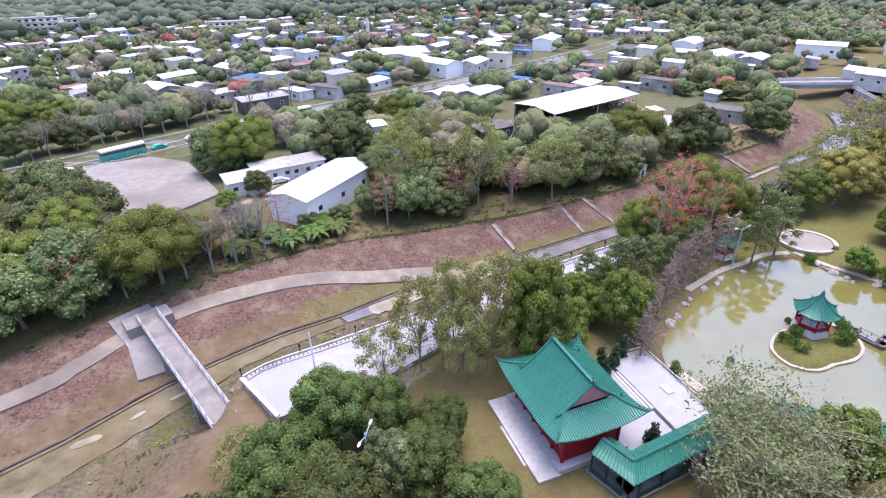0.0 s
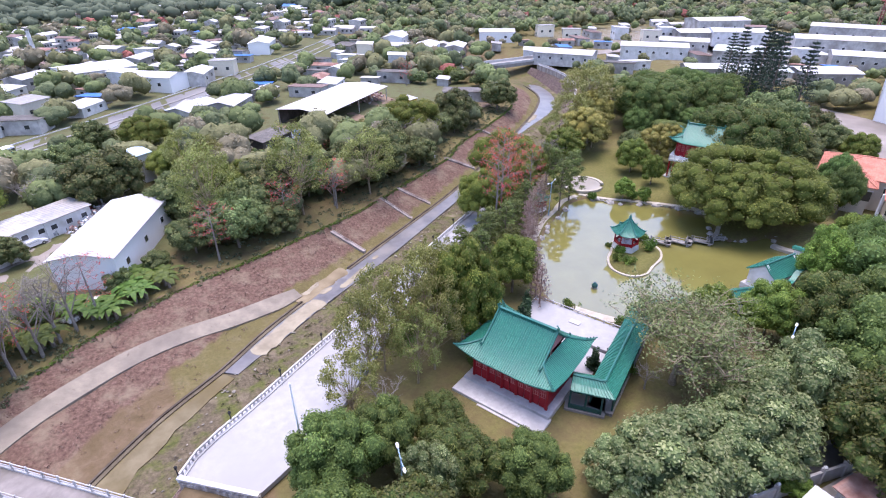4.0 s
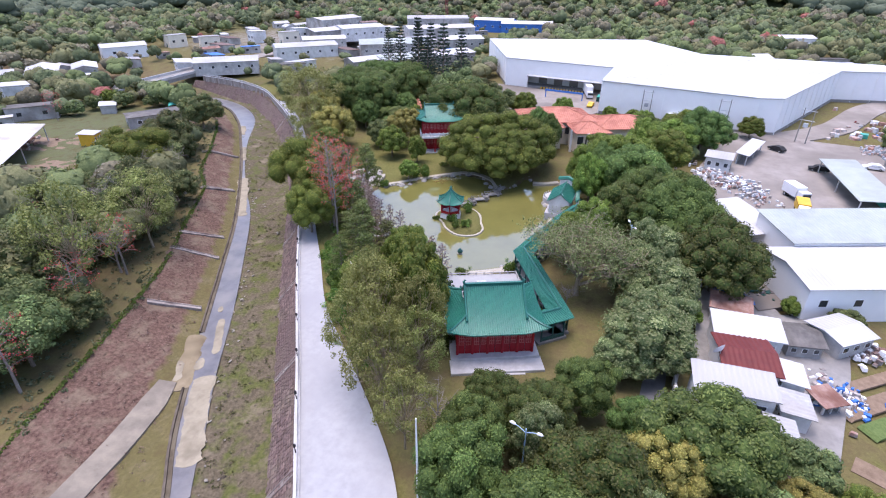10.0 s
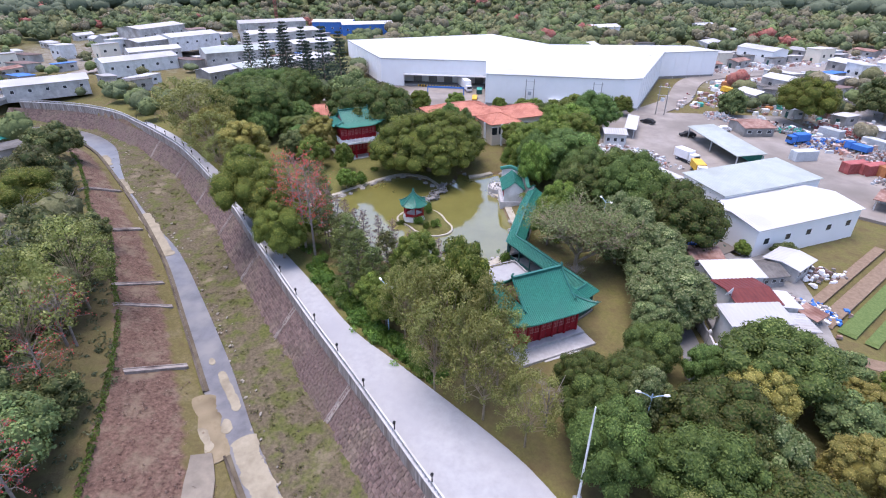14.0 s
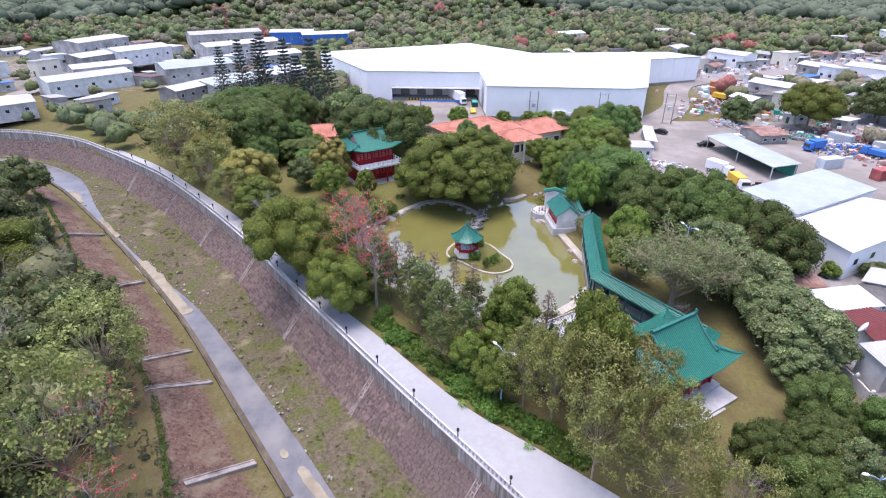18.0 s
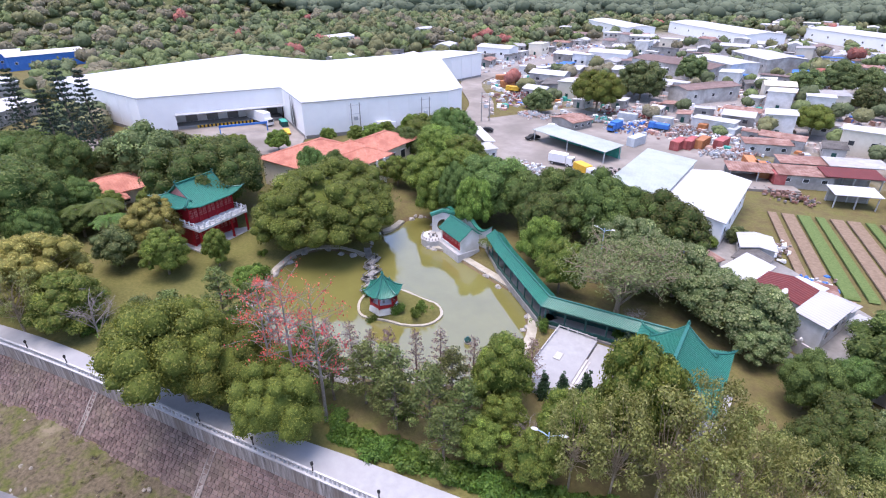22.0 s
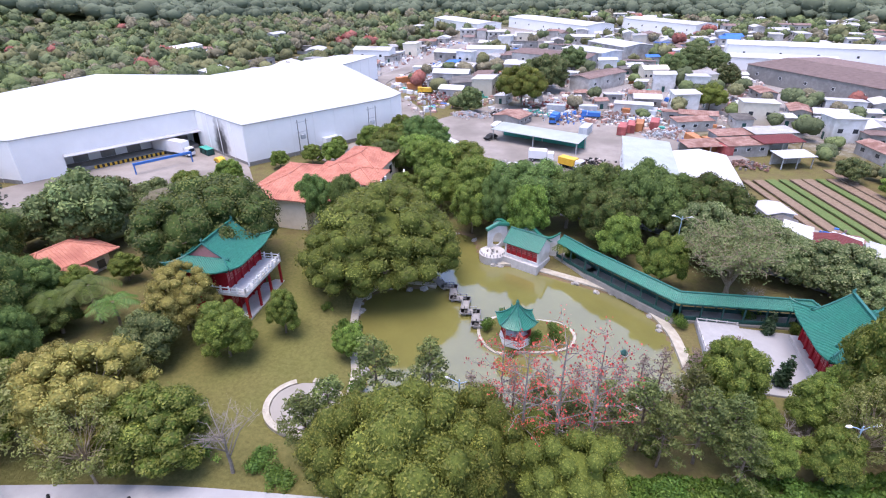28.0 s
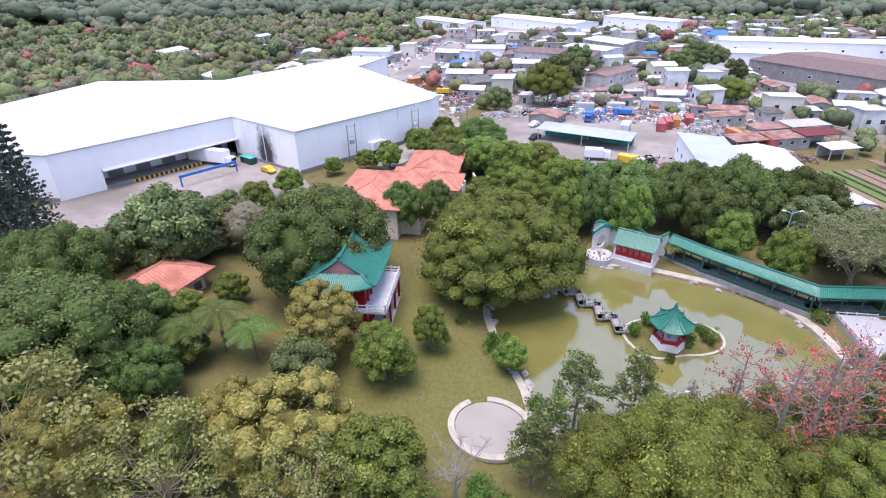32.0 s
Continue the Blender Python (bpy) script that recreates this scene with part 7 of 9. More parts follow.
snt.links.new(s_add.outputs[0], s_rng.inputs[0])
snt.links.new(s_rng.outputs[0], s_mix.inputs[0])
snt.links.new(snt.nodes["Principled BSDF"].inputs["Base Color"].links[0].from_socket, s_mix.inputs[6])
snt.links.new(s_mix.outputs[2], snt.nodes["Principled BSDF"].inputs["Base Color"])


def warehouse():
    w = thing("warehouse", pose(0, 0, 0), "vast white logistics warehouse with loading dock", "warehouse")
    outline = [(138.5, 33), (163.3, 29.8), (172.7, 70.5), (224, 88.6), (243, 17), (205, -4), (198.5, -65), (184.5, -71.5), (180.5, -46), (128, -16.5), (127, -10.5)]
    H = 11.4
    n = len(outline)
    for i in range(n):
        a, b = outline[i], outline[(i + 1) % n]
        if i == 1:
            continue
        d = Vector((b[0] - a[0], b[1] - a[1]))
        k = max(1, int(d.length / 6))
        part("wall", ribbon(resample([a, b], 2), 0.3, z=H - 0.05, thick=H + 0.4), WH_WALL, w)
        ang = math.degrees(math.atan2(d.y, d.x))
        for j in range(k + 1):
            part("wall_rib", Geo().box(a[0] + d.x * j / k, a[1] + d.y * j / k, 0.3, 0.2, 0.5, H - 0.5, ang), WH_WALL, w)
        part("skirting", ribbon(resample([a, b], 2), 0.5, z=1.7, thick=1.6), CONC_GREY, w)
    part("roof", flat(offset_poly(outline, 0.5), H), ROOF_WHITE, w)
    part("gutter", ribbon(outline + [outline[0]], 0.7, z=H + 0.02, thick=0.35), STEEL, w)
    g = Geo()
    for t in np.linspace(0.04, 0.96, 24):
        a = Vector((138.5, 33, H + 0.04)).lerp(Vector((127, -10.5, H + 0.04)), t)
        b = Vector((205, 0, H + 0.04)).lerp(Vector((198.5, -60, H + 0.04)), t)
        g.tube([a, b], 0.06, 3)
    part("roof_seam", g, ROOF_WHITE, w)
    # dock side: upper wall, canopy, dark bay, platform
    a, b = Vector((163.3, 29.8, 0)), Vector((172.7, 70.5, 0))
    d = (b - a).normalized()
    o = Vector((-d.y, d.x, 0))
    part("upper_wall", ribbon([(a.x, a.y), (b.x, b.y)], 0.3, z=H - 0.05, thick=5.6), WH_WALL, w)
    e = a.lerp(b, 0.78)
    part("side_wall", ribbon([(e.x, e.y), (b.x, b.y)], 0.3, z=H - 5.6, thick=6.0), WH_WALL, w)
    for k in range(5):
        q = a.lerp(b, 0.08 + 0.15 * k) - o * 5.8
        door = part("dock_door", Geo().box(q.x, q.y, 1.8, 3.4, 0.16, 3.4, math.degrees(math.atan2(d.y, d.x))), CONC_GREY, w, "grey roller door")
    back = [(a.x - o.x * 6, a.y - o.y * 6), (b.x - o.x * 6, b.y - o.y * 6)]
    part("dock_wall", ribbon(back, 0.3, z=6.6, thick=6.6), WH_WALL, w)
    g = Geo()
    c0, c1, e0, e1 = a + o * 0.16 + Vector((0, 0, 6.0)), e + o * 0.16 + Vector((0, 0, 6.0)), a + o * 1.4 + Vector((0, 0, 5.6)), e + o * 1.4 + Vector((0, 0, 5.6))
    dn = Vector((0, 0, -0.2))
    g.add([c0, c1, e1, e0, c0 + dn, c1 + dn, e1 + dn, e0 + dn], [(0, 3, 2, 1), (4, 5, 6, 7), (0, 1, 5, 4), (1, 2, 6, 5), (2, 3, 7, 6), (3, 0, 4, 7)])
    part("dock_canopy", g, ROOF_WHITE, w)
    m = (a + b) / 2 - o * 2.8
    part("dock_platform", Geo().box(m.x, m.y, 0.5, 40, 5.6, 1.3, math.degrees(math.atan2(d.y, d.x))), CONC_GREY, w)
    for k in range(30):
        q = a.lerp(b, 0.24 + 0.4 * k / 29) + o * 0.15
        part("hazard_stripe", Geo().box(q.x, q.y, 0.9, 0.56, 0.2, 0.85, math.degrees(math.atan2(d.y, d.x))), YELLOW if k % 2 else BLACK, w)
    # sooty wall panel behind the skip
    q0, q1 = Vector((138.5, 33, 0)), Vector((163.3, 29.8, 0))
    e0, e1 = q0.lerp(q1, 0.3), q0.lerp(q1, 0.85)
    dv = (q1 - q0).normalized()
    out = Vector((-dv.y, dv.x, 0)) * 0.17
    part("sooty_panel", ribbon([(e0.x + out.x, e0.y + out.y), (e1.x + out.x, e1.y + out.y)], 0.03, z=H - 0.3, thick=H - 2.0), SOOTY, w, "wall panel blackened by soot")
    return w


warehouse()
structure("yard", Geo().prism([(58, 14), (74, 10), (88, 9), (118, -2), (127, -12), (118, -60), (60, -62), (33, -40), (48, -26), (30, 6), (44, 10)], 0.2, 1.0), YARD, "dusty grey concrete storage yard", "yard")
structure("dock_yard", Geo().prism([(139, 33), (163, 30), (173, 70), (176, 92), (150, 98), (134, 60), (128, 40)], 0.2, 0.98), YARD, "grey concrete loading yard of the warehouse", "yard")
structure("lane", ribbon(smooth_line([(128, -22), (142, -37), (168, -53), (180, -65), (187, -86), (196, -130), (215, -190)], 4), 9, z=1.04, thick=0.5), YARD, "grey lane beside the warehouse", "road")
structure("lane_front", ribbon(smooth_line([(126, 20), (124, -2), (128, -24)], 4), 10, z=1.03, thick=0.5), YARD, "grey lane in front of the warehouse", "road")
structure("houses_yard", Geo().prism([(2, 18.6), (24, 15), (31, 14), (46, 9), (30, 3), (32, -6), (18, -2), (2, 4)], 0.2, 0.85), CONC_GREY, "grey concrete yard among the houses", "yard")

# park wall and lane beside it
pw = thing("park_wall", pose(0, 0, 0), "low grey park boundary wall with round cap lamps", "wall", kind="structure")
pw_line = smooth_line([(-6, 21.2), (1.4, 21.4), (6, 19.6), (15, 18.2), (24, 16.2), (34, 13.6), (46, 11), (60, 14), (76, 12)], 1.5)
part("wall", ribbon(pw_line, 0.25, z=2.0, thick=2.4), STONE, pw)
for q in resample(pw_line, 30):
    part("pier", Geo().box(q[0], q[1], -0.2, 0.45, 0.45, 2.6), STONE, pw)
    part("cap", Geo().tube([(q[0], q[1], 2.4), (q[0], q[1], 2.55), (q[0], q[1], 2.75)], [0.1, 0.2, 0.05], 8), BRIGHT_WHITE, pw)
structure("park_lane", ribbon([(q[0] + 0.6, q[1] + 2.2) for q in pw_line[2:]], 2.6, lift=0.1, thick=0.4), ASPHALT, "dark lane inside the park wall", "path")


def hip_roof(parent, cx, cy, L, W, z, rise, mat, turn=0.0, over=0.5):
    c, s = math.cos(radians(turn)), math.sin(radians(turn))
    hl, hw = L / 2 + over, W / 2 + over
    r = max(0.2, hl - hw)
    loc = [(-hl, -hw, z), (hl, -hw, z), (hl, hw, z), (-hl, hw, z), (-r, 0, z + rise), (r, 0, z + rise)]
    vs = [(cx + x * c - y * s, cy + x * s + y * c, h) for x, y, h in loc]
    for f in ((0, 1, 5, 4), (1, 2, 5), (2, 3, 4, 5), (3, 0, 4)):
        g = Geo()
        p = [Vector(vs[i]) for i in f]
        g.add(p + [q - Vector((0, 0, 0.15)) for q in p], [tuple(range(len(f))), tuple(range(len(f), 2 * len(f)))[::-1]] + [((i + 1) % len(f), i, len(f) + i, len(f) + (i + 1) % len(f)) for i in range(len(f))])
        slope = part("roof_face", g, mat, parent)
        g = Geo()
        # rows of tiles from eave to ridge
        e0, e1 = p[0], p[1]
        top0, top1 = p[-1], p[2]
        n = int((e1 - e0).length / 0.55)
        nr = (p[1] - p[0]).cross(p[2] - p[0]).normalized()
        nr = nr if nr.z > 0 else -nr
        side = (e1 - e0).normalized()
        for k in range(1, n):
            b = e0.lerp(e1, k / n)
            x = (b - e0).dot(side)
            lo, hi = (top0 - e0).dot(side), (top1 - e0).dot(side)
            t = min(1.0, x / lo if x < lo else 1.0, ((e1 - e0).length - x) / max(1e-6, (e1 - e0).length - hi) if x > hi else 1.0)
            up = (top0 - e0) - side * lo
            rib(g, [b, b + up * t], [nr] * 2, side, 0.1, 0.09)
        tagged(part("tiling", g, mat, slope), kind="stuff")
    pts = [Vector(v) for v in vs]
    for i, j in ((4, 5), (0, 4), (3, 4), (1, 5), (2, 5)):
        part("hip_cap", Geo().tube([pts[i] + Vector((0, 0, 0.05)), pts[j] + Vector((0, 0, 0.05))], 0.14, 5), mat, parent)


def villa():
    v = thing("villa", pose(0, 0, 0), "cream villa with orange tiled hip roofs and arched windows", "villa")
    for cx, cy, L, W, z, rise, turn in ((104, 27, 15, 11, 7.2, 2.2, -70), (107, 44.5, 19, 13, 7.0, 2.4, -70), (98.4, 34.6, 8.5, 8.5, 6.6, 1.9, -70), (104, 35.5, 9, 9, 7.0, 1.8, -70), (99.5, 45.5, 7, 7, 6.6, 1.6, -70)):
        part("wall", Geo().box(cx, cy, 0, L - 0.6, W - 0.6, z, turn), CREAM, v)
        hip_roof(v, cx, cy, L, W, z, rise, ORANGE, turn)
        c, s = math.cos(radians(turn)), math.sin(radians(turn))
        for k in range(4):
            for sy in (-1, 1):
                lx, ly = -L / 2 + L * (k + 0.5) / 4, sy * (W / 2 - 0.28)
                wx, wy = cx + lx * c - ly * s, cy + lx * s + ly * c
                w = part("window", Geo().box(wx, wy, 3.6, 1.5, 0.12, 2.0, turn), GLASS, v)
                part("frame", Geo().box(wx, wy, 5.6, 1.9, 0.2, 0.2, turn), BRIGHT_WHITE, w)
    for k in range(5):
        a = math.pi * (0.7 + 0.16 * k)
        part("porch_column", Geo().tube([(98.4 + 5 * math.cos(a), 34.6 + 5 * math.sin(a), 0.4), (98.4 + 5 * math.cos(a), 34.6 + 5 * math.sin(a), 6.6)], 0.3, 8), BRIGHT_WHITE, v)
    part("balustrade", ribbon([(97, 22), (94, 26), (93, 31)], 0.3, z=4.6, thick=1.0), BRIGHT_WHITE, v)
    gh = thing("gatehouse", pose(0, 0, 0), "low gatehouse with orange tiled hip roof", "gatehouse")
    part("wall", Geo().box(119.0, 85.4, 0, 12.0, 7.4, 4.0, 96), CREAM, gh)
    hip_roof(gh, 119.0, 85.4, 13.8, 9.2, 4.0, 2.3, ORANGE, 96)
    part("porch_floor", Geo().box(113.0, 86.4, 0, 4.6, 3.8, 0.6, 96), STONE, gh)
    hip_roof(gh, 113.2, 86.4, 5.2, 4.4, 3.5, 1.3, ORANGE, 96)
    for px in (111.6, 114.6):
        for py in (84.4, 88.4):
            part("porch_post", Geo().tube([(px, py, 0.5), (px, py, 3.5)], 0.16, 8), BRIGHT_WHITE, gh)
    for k in range(4):
        w = part("window", Geo().box(115.1 - 0.1 * (k - 1.5) * 2.9, 85.0 + 2.9 * (k - 1.5), 1.3, 1.3, 0.12, 1.5, 96), GLASS, gh)
        part("frame", Geo().box(115.05 - 0.1 * (k - 1.5) * 2.9, 85.0 + 2.9 * (k - 1.5), 2.8, 1.6, 0.2, 0.16, 96), BRIGHT_WHITE, w)


villa()

# ---- far sheds ----
for quad, z, roof, wall, lab in (
    ([(338, 125), (337, 98), (350, 97), (352, 124)], 9, ROOF_DULL, BLUE, "tall blue-walled industrial shed"),
    ([(330, 104), (336, 70), (352, 74), (346, 107)], 8, ROOF_DULL, BLUE, "blue-walled industrial shed with grey roof"),
    ([(330, 170), (346, 130), (366, 138), (350, 178)], 9, ROOF_DULL, WALL_MIX, "long grey industrial shed"),
    ([(213, 153), (226, 127), (246, 136), (232, 162)], 8, ROOF_GREEN, WALL_MIX, "broad shed with pale green roof"),
    ([(177, 139), (195, 125), (202, 133), (184, 148)], 6, ROOF_WHITE, WALL_MIX, "open shed with white roof"),
    ([(153, 204), (168, 181), (181, 190), (166, 213)], 6, ROOF_WHITE, WALL_MIX, "white-roofed factory shed by the river"),
    ([(259, 203), (290, 183), (299, 197), (268, 217)], 7, ROOF_WHITE, WALL_MIX, "wide white-roofed factory shed"),
    ([(273, 148), (296, 113), (312, 124), (289, 159)], 9, ROOF_DULL, WALL_MIX, "tall grey factory shed"),
    ([(184, 127), (203, 111), (214, 124), (195, 140)], 6, ROOF_GREEN, WALL_MIX, "open-fronted shed with pale roof"),
    ([(204, 108), (222, 95), (231, 107), (213, 121)], 6, ROOF_WHITE, WALL_MIX, "low shed with broad white roof"),
    ([(196, 190), (216, 166), (228, 176), (208, 200)], 7, ROOF_WHITE, WHITEWALL, "two-storey white factory block"),
    ([(232, 196), (246, 176), (258, 184), (244, 204)], 6, ROOF_DULL, WALL_MIX, "low grey-roofed factory shed"),
    ([(250, 120), (262, 100), (276, 108), (264, 128)], 7, ROOF_WHITE, WALL_MIX, "plain white-roofed industrial shed"),
    ([(-38, 288), (-11, 295), (-9, 272), (-33, 265)], 6, ROOF_WHITE, WHITEWALL, "wide shed with white roof"),
    ([(270, 190), (290, 170), (304, 184), (284, 204)], 8, ROOF_WHITE, WHITEWALL, "plain white industrial shed"),
    ([(300, 220), (330, 205), (340, 222), (310, 238)], 9, ROOF_DULL, WALL_MIX, "plain grey industrial shed"),
    ([(150, -290), (230, -330), (244, -306), (164, -266)], 9, ROOF_WHITE, WH_WALL, "very long white industrial shed"),
    ([(90, -330), (150, -360), (160, -338), (100, -308)], 9, ROOF_WHITE, WH_WALL, "long white industrial shed"),
    ([(50, -158), (4, -124), (-24, -162), (22, -196)], 8, ROOF_BROWN, CONC_GREY, "broad grey shed with dull brown roof"),
    ([(78, -178), (16, -192), (20, -207), (82, -193)], 7, ROOF_WHITE, WH_WALL, "long low white industrial shed"),
    ([(66, -214), (-16, -230), (-11, -250), (71, -234)], 9, ROOF_WHITE, WH_WALL, "long white-roofed industrial shed"),
    ([(85, -127), (76, -133), (80, -140), (89, -134)], 7, CREAM, CREAM, "cream two-storey house with tan roof"),
    ([(100, -200), (126, -216), (136, -198), (110, -182)], 8, ROOF_WHITE, WALL_MIX, "shed with twin white roof"),
    ([(230, -270), (290, -300), (300, -280), (240, -250)], 8, ROOF_WHITE, WH_WALL, "far white industrial shed"),
):
    shed("industrial_shed", quad, z, roof, wall, lab, 1.2, windows=5)


# ---- lamps and poles ----


def street_lamp(x, y, h, turn):
    o = thing("street_lamp", pose(x, y, gz(x, y), 0, 0, turn), "pale blue double-arm street lamp", "street lamp", "park street lamps")
    top = h - gz(x, y)
    part("post", Geo().tube([(0, 0, -0.2), (0, 0, 1.0), (0, 0, top)], [0.14, 0.1, 0.07], 8), LAMP_BLUE, o)
    for s in (-1, 1):
        part("arm", Geo().tube([(0, 0, top - 0.5), (s * 0.6, 0, top - 0.15), (s * 1.1, 0, top)], 0.05, 6), LAMP_BLUE, o)
        g = Geo().tube([(s * 1.05, 0, top), (s * 1.2, 0, top + 0.03), (s * 1.55, 0, top + 0.06), (s * 1.7, 0, top + 0.05)], [0.06, 0.15, 0.14, 0.04], 8)
        part("lamp_head", g, BRIGHT_WHITE, o)


street_lamp(-7.9, 34.5, 7.5, 75)
street_lamp(12.9, 61.9, 8.2, 35)
street_lamp(36.8, 24.8, 8.9, 20)
street_lamp(47.6, 76.0, 7.0, 20)


def post_lamp(x, y):
    o = thing("post_lamp", pose(x, y, 1.8), "short black lantern post on the river parapet", "lantern", "parapet lanterns")
    part("post", Geo().tube([(0, 0, -0.2), (0, 0, 0.5), (0, 0, 0.75)], [0.09, 0.06, 0.05], 6), BLACK, o)
    part("lantern", Geo().tube([(0, 0, 0.75), (0, 0, 0.9), (0, 0, 1.15), (0, 0, 1.3)], [0.06, 0.15, 0.17, 0.04], 6), BLACK, o)
    return o


lamp_line = resample(cut(OUTER_S, -25.3, 121), 24)
first = post_lamp(*lamp_line[0])
for q in lamp_line[1:]:
    copy_thing(first, pose(q[0], q[1], 1.8))
mast = thing("flag_mast", pose(-14.3, 43.0, 0.6), "tall white mast at the promenade end", "mast")
part("pole", Geo().tube([(0, 0, -0.4), (0, 0, 6), (0, 0, 12.1)], [0.14, 0.11, 0.07], 8), BRIGHT_WHITE, mast)
part("base", Geo().box(0, 0, -0.3, 0.8, 0.8, 0.5), CONC, mast)


def power_frame(x, y, turn):
    o = thing("power_pole", pose(x, y, 0.9, 0, 0, turn), "H-shaped steel power pole beside the warehouse", "power pole", "power poles")
    for s in (-1, 1):
        part("leg", Geo().tube([(s * 1.3, 0, -0.3), (s * 1.3, 0, 9.5)], [0.17, 0.11], 6), CONC_GREY, o)
    for z in (6.2, 8.8):
        part("crossarm", Geo().box(0, 0, z, 3.6, 0.14, 0.16), STEEL, o)
    part("transformer", Geo().box(0, 0, 4.4, 1.1, 0.7, 1.1), CONT_GREY, o)


power_frame(133, 19, 80)
power_frame(127, -2, 80)
power_frame(122, -22, 60)


def apartment_block(x, y, turn, floors, bays, label):
    o = thing("apartment_block", pose(x, y, gz(x, y), 0, 0, turn), label, "apartment block")
    L, W, H = bays * 4.2, 11.0, floors * 3.0
    part("wall", Geo().box(0, 0, -1, L, W, H + 1), CREAM, o)
    part("roof_slab", Geo().box(0, 0, H, L + 0.6, W + 0.6, 0.5), CONC_GREY, o)
    part("stair_tower", Geo().box(L * 0.2, 0, H + 0.5, 4, 4, 2.4), CREAM, o)
    for s in (-1, 1):
        for f in range(floors):
            part("balcony", Geo().box(0, s * (W / 2 + 0.35), f * 3.0 + 0.3, L * 0.9, 0.7, 0.9), WHITEWALL, o)
            for k in range(bays):
                part("window", Geo().box(-L / 2 + 4.2 * (k + 0.5), s * (W / 2 + 0.02), f * 3.0 + 1.25, 2.2, 0.12, 1.3), GLASS, o)


apartment_block(-284, 392, 20, 5, 9, "cream five-storey apartment block among trees")
apartment_block(-262, 420, 20, 4, 6, "cream four-storey apartment block among trees")
apartment_block(-150, 408, 10, 3, 8, "low cream block with rows of windows")
chimney = thing("chimney", pose(-44.9, 333.7, gz(-44.9, 333.7)), "tall slender white chimney beside a shed", "chimney")
part("stack", Geo().tube([(0, 0, -0.5), (0, 0, 8), (0, 0, 17)], [1.1, 0.95, 0.8], 12), WHITEWALL, chimney)
part("rim", Geo().tube([(0, 0, 16.6), (0, 0, 17.3)], [0.95, 0.95], 12), CONC_GREY, chimney)
crane = thing("tower_crane", pose(392, 160, gz(392, 160), 0, 0, 35), "red lattice crane rising over factory sheds", "crane")
for sx in (-0.7, 0.7):
    for sy in (-0.7, 0.7):
        part("mast_rail", Geo().box(sx, sy, 0, 0.25, 0.25, 24), CONT_RED, crane)
for k in range(12):
    part("mast_brace", Geo().box(0, 0, 1.0 + 2 * k, 1.7, 1.7, 0.22), CONT_RED, crane)
part("jib", Geo().box(7, 0, 24, 26, 0.8, 0.8), CONT_RED, crane)
dish = thing("satellite_dish", pose(12.9, 14.4, 4.4, 0, 0, 40), "white round satellite dish on the house roof", "satellite dish")
part("mast", Geo().tube([(0, 0, -0.6), (0, 0, 0.7)], 0.05, 6), STEEL, dish)
part("reflector", Geo().tube([(0.0, 0, 0.7), (0.12, 0, 0.74), (0.3, 0, 0.82), (0.34, 0, 0.84)], [0.1, 0.5, 0.78, 0.8], 16), BRIGHT_WHITE, dish)
gate = thing("park_gate", pose(141.8, 85, gz(141.8, 85), 0, 0, 65), "white rendered gateway with dark arched gates", "gate")
for sx in (-3.6, 0, 3.6):
    part("pier", Geo().box(sx, 0, -0.3, 0.9, 0.9, 4.2), BRIGHT_WHITE, gate)
part("lintel", Geo().box(0, 0, 3.4, 8.2, 0.7, 0.8), BRIGHT_WHITE, gate)
for sx in (-1.8, 1.8):
    g = Geo()
    for k in range(7):
        g.box(sx - 1.2 + 0.4 * k, 0, 0, 0.12, 0.1, 2.2 + 0.7 * math.sin(math.pi * (k + 0.5) / 7))
    g.box(sx, 0, 0.3, 2.7, 0.08, 0.12)
    g.box(sx, 0, 2.0, 2.7, 0.08, 0.12)
    part("gate_leaf", g, BLACK, gate)
planter = thing("pond_planter", pose(36.3, 52.7, WATER_Z - 0.2), "small dark planter standing in the pond", "planter")
part("pot", Geo().tube([(0, 0, -0.4), (0, 0, 0.3), (0, 0, 0.45)], [0.35, 0.45, 0.5], 10), ROCK, planter)
part("plant", Geo().tube([(0, 0, 0.4), (0.05, 0, 0.8), (0, 0, 1.3)], [0.4, 0.5, 0.1], 8), DKGREEN, planter)
for x, y, w_, d_, mt, lab in ((104.6, 173, 6, 3.2, TEAL, "bright green tarpaulin over a lean-to"), (-11.8, 136.2, 6, 4.5, surf("blue_tarpaulin", (0.18, 0.38, 0.62), (0.26, 0.47, 0.7), 1.2, 0.6, 0.2), "pale blue tarpaulin over a lean-to")):
    tp = thing("tarpaulin_shelter", pose(x, y, gz(x, y), 0, 0, 40), lab, "shelter")
    for sx in (-1, 1):
        for sy in (-1, 1):
            part("post", Geo().box(sx * (w_ / 2 - 0.2), sy * (d_ / 2 - 0.2), -0.2, 0.12, 0.12, 2.6), WOOD, tp)
    g = Geo()
    n_t = 8
    g.add([(w_ * (i / n_t - 0.5), d_ * (j / n_t - 0.5), 2.5 + 0.5 * math.sin(math.pi * j / n_t) - 0.18 * math.sin(math.pi * 3 * i / n_t)) for j in range(n_t + 1) for i in range(n_t + 1)], grid_faces(n_t + 1, n_t + 1))
    part("sheet", g, mt, tp)
rail = thing("mud_fence", pose(0, 0, 0), "broken timber fence in the muddy river edge", "fence")
for i, q in enumerate(resample([(-26.5, 44.6), (-32, 42.6), (-37.5, 41.3)], 9)):
    part("post", Geo().box(q[0], q[1], gz(q[0], q[1]) - 0.3, 0.16, 0.16, 1.3 - 0.1 * (i % 3), 20), WOOD, rail)
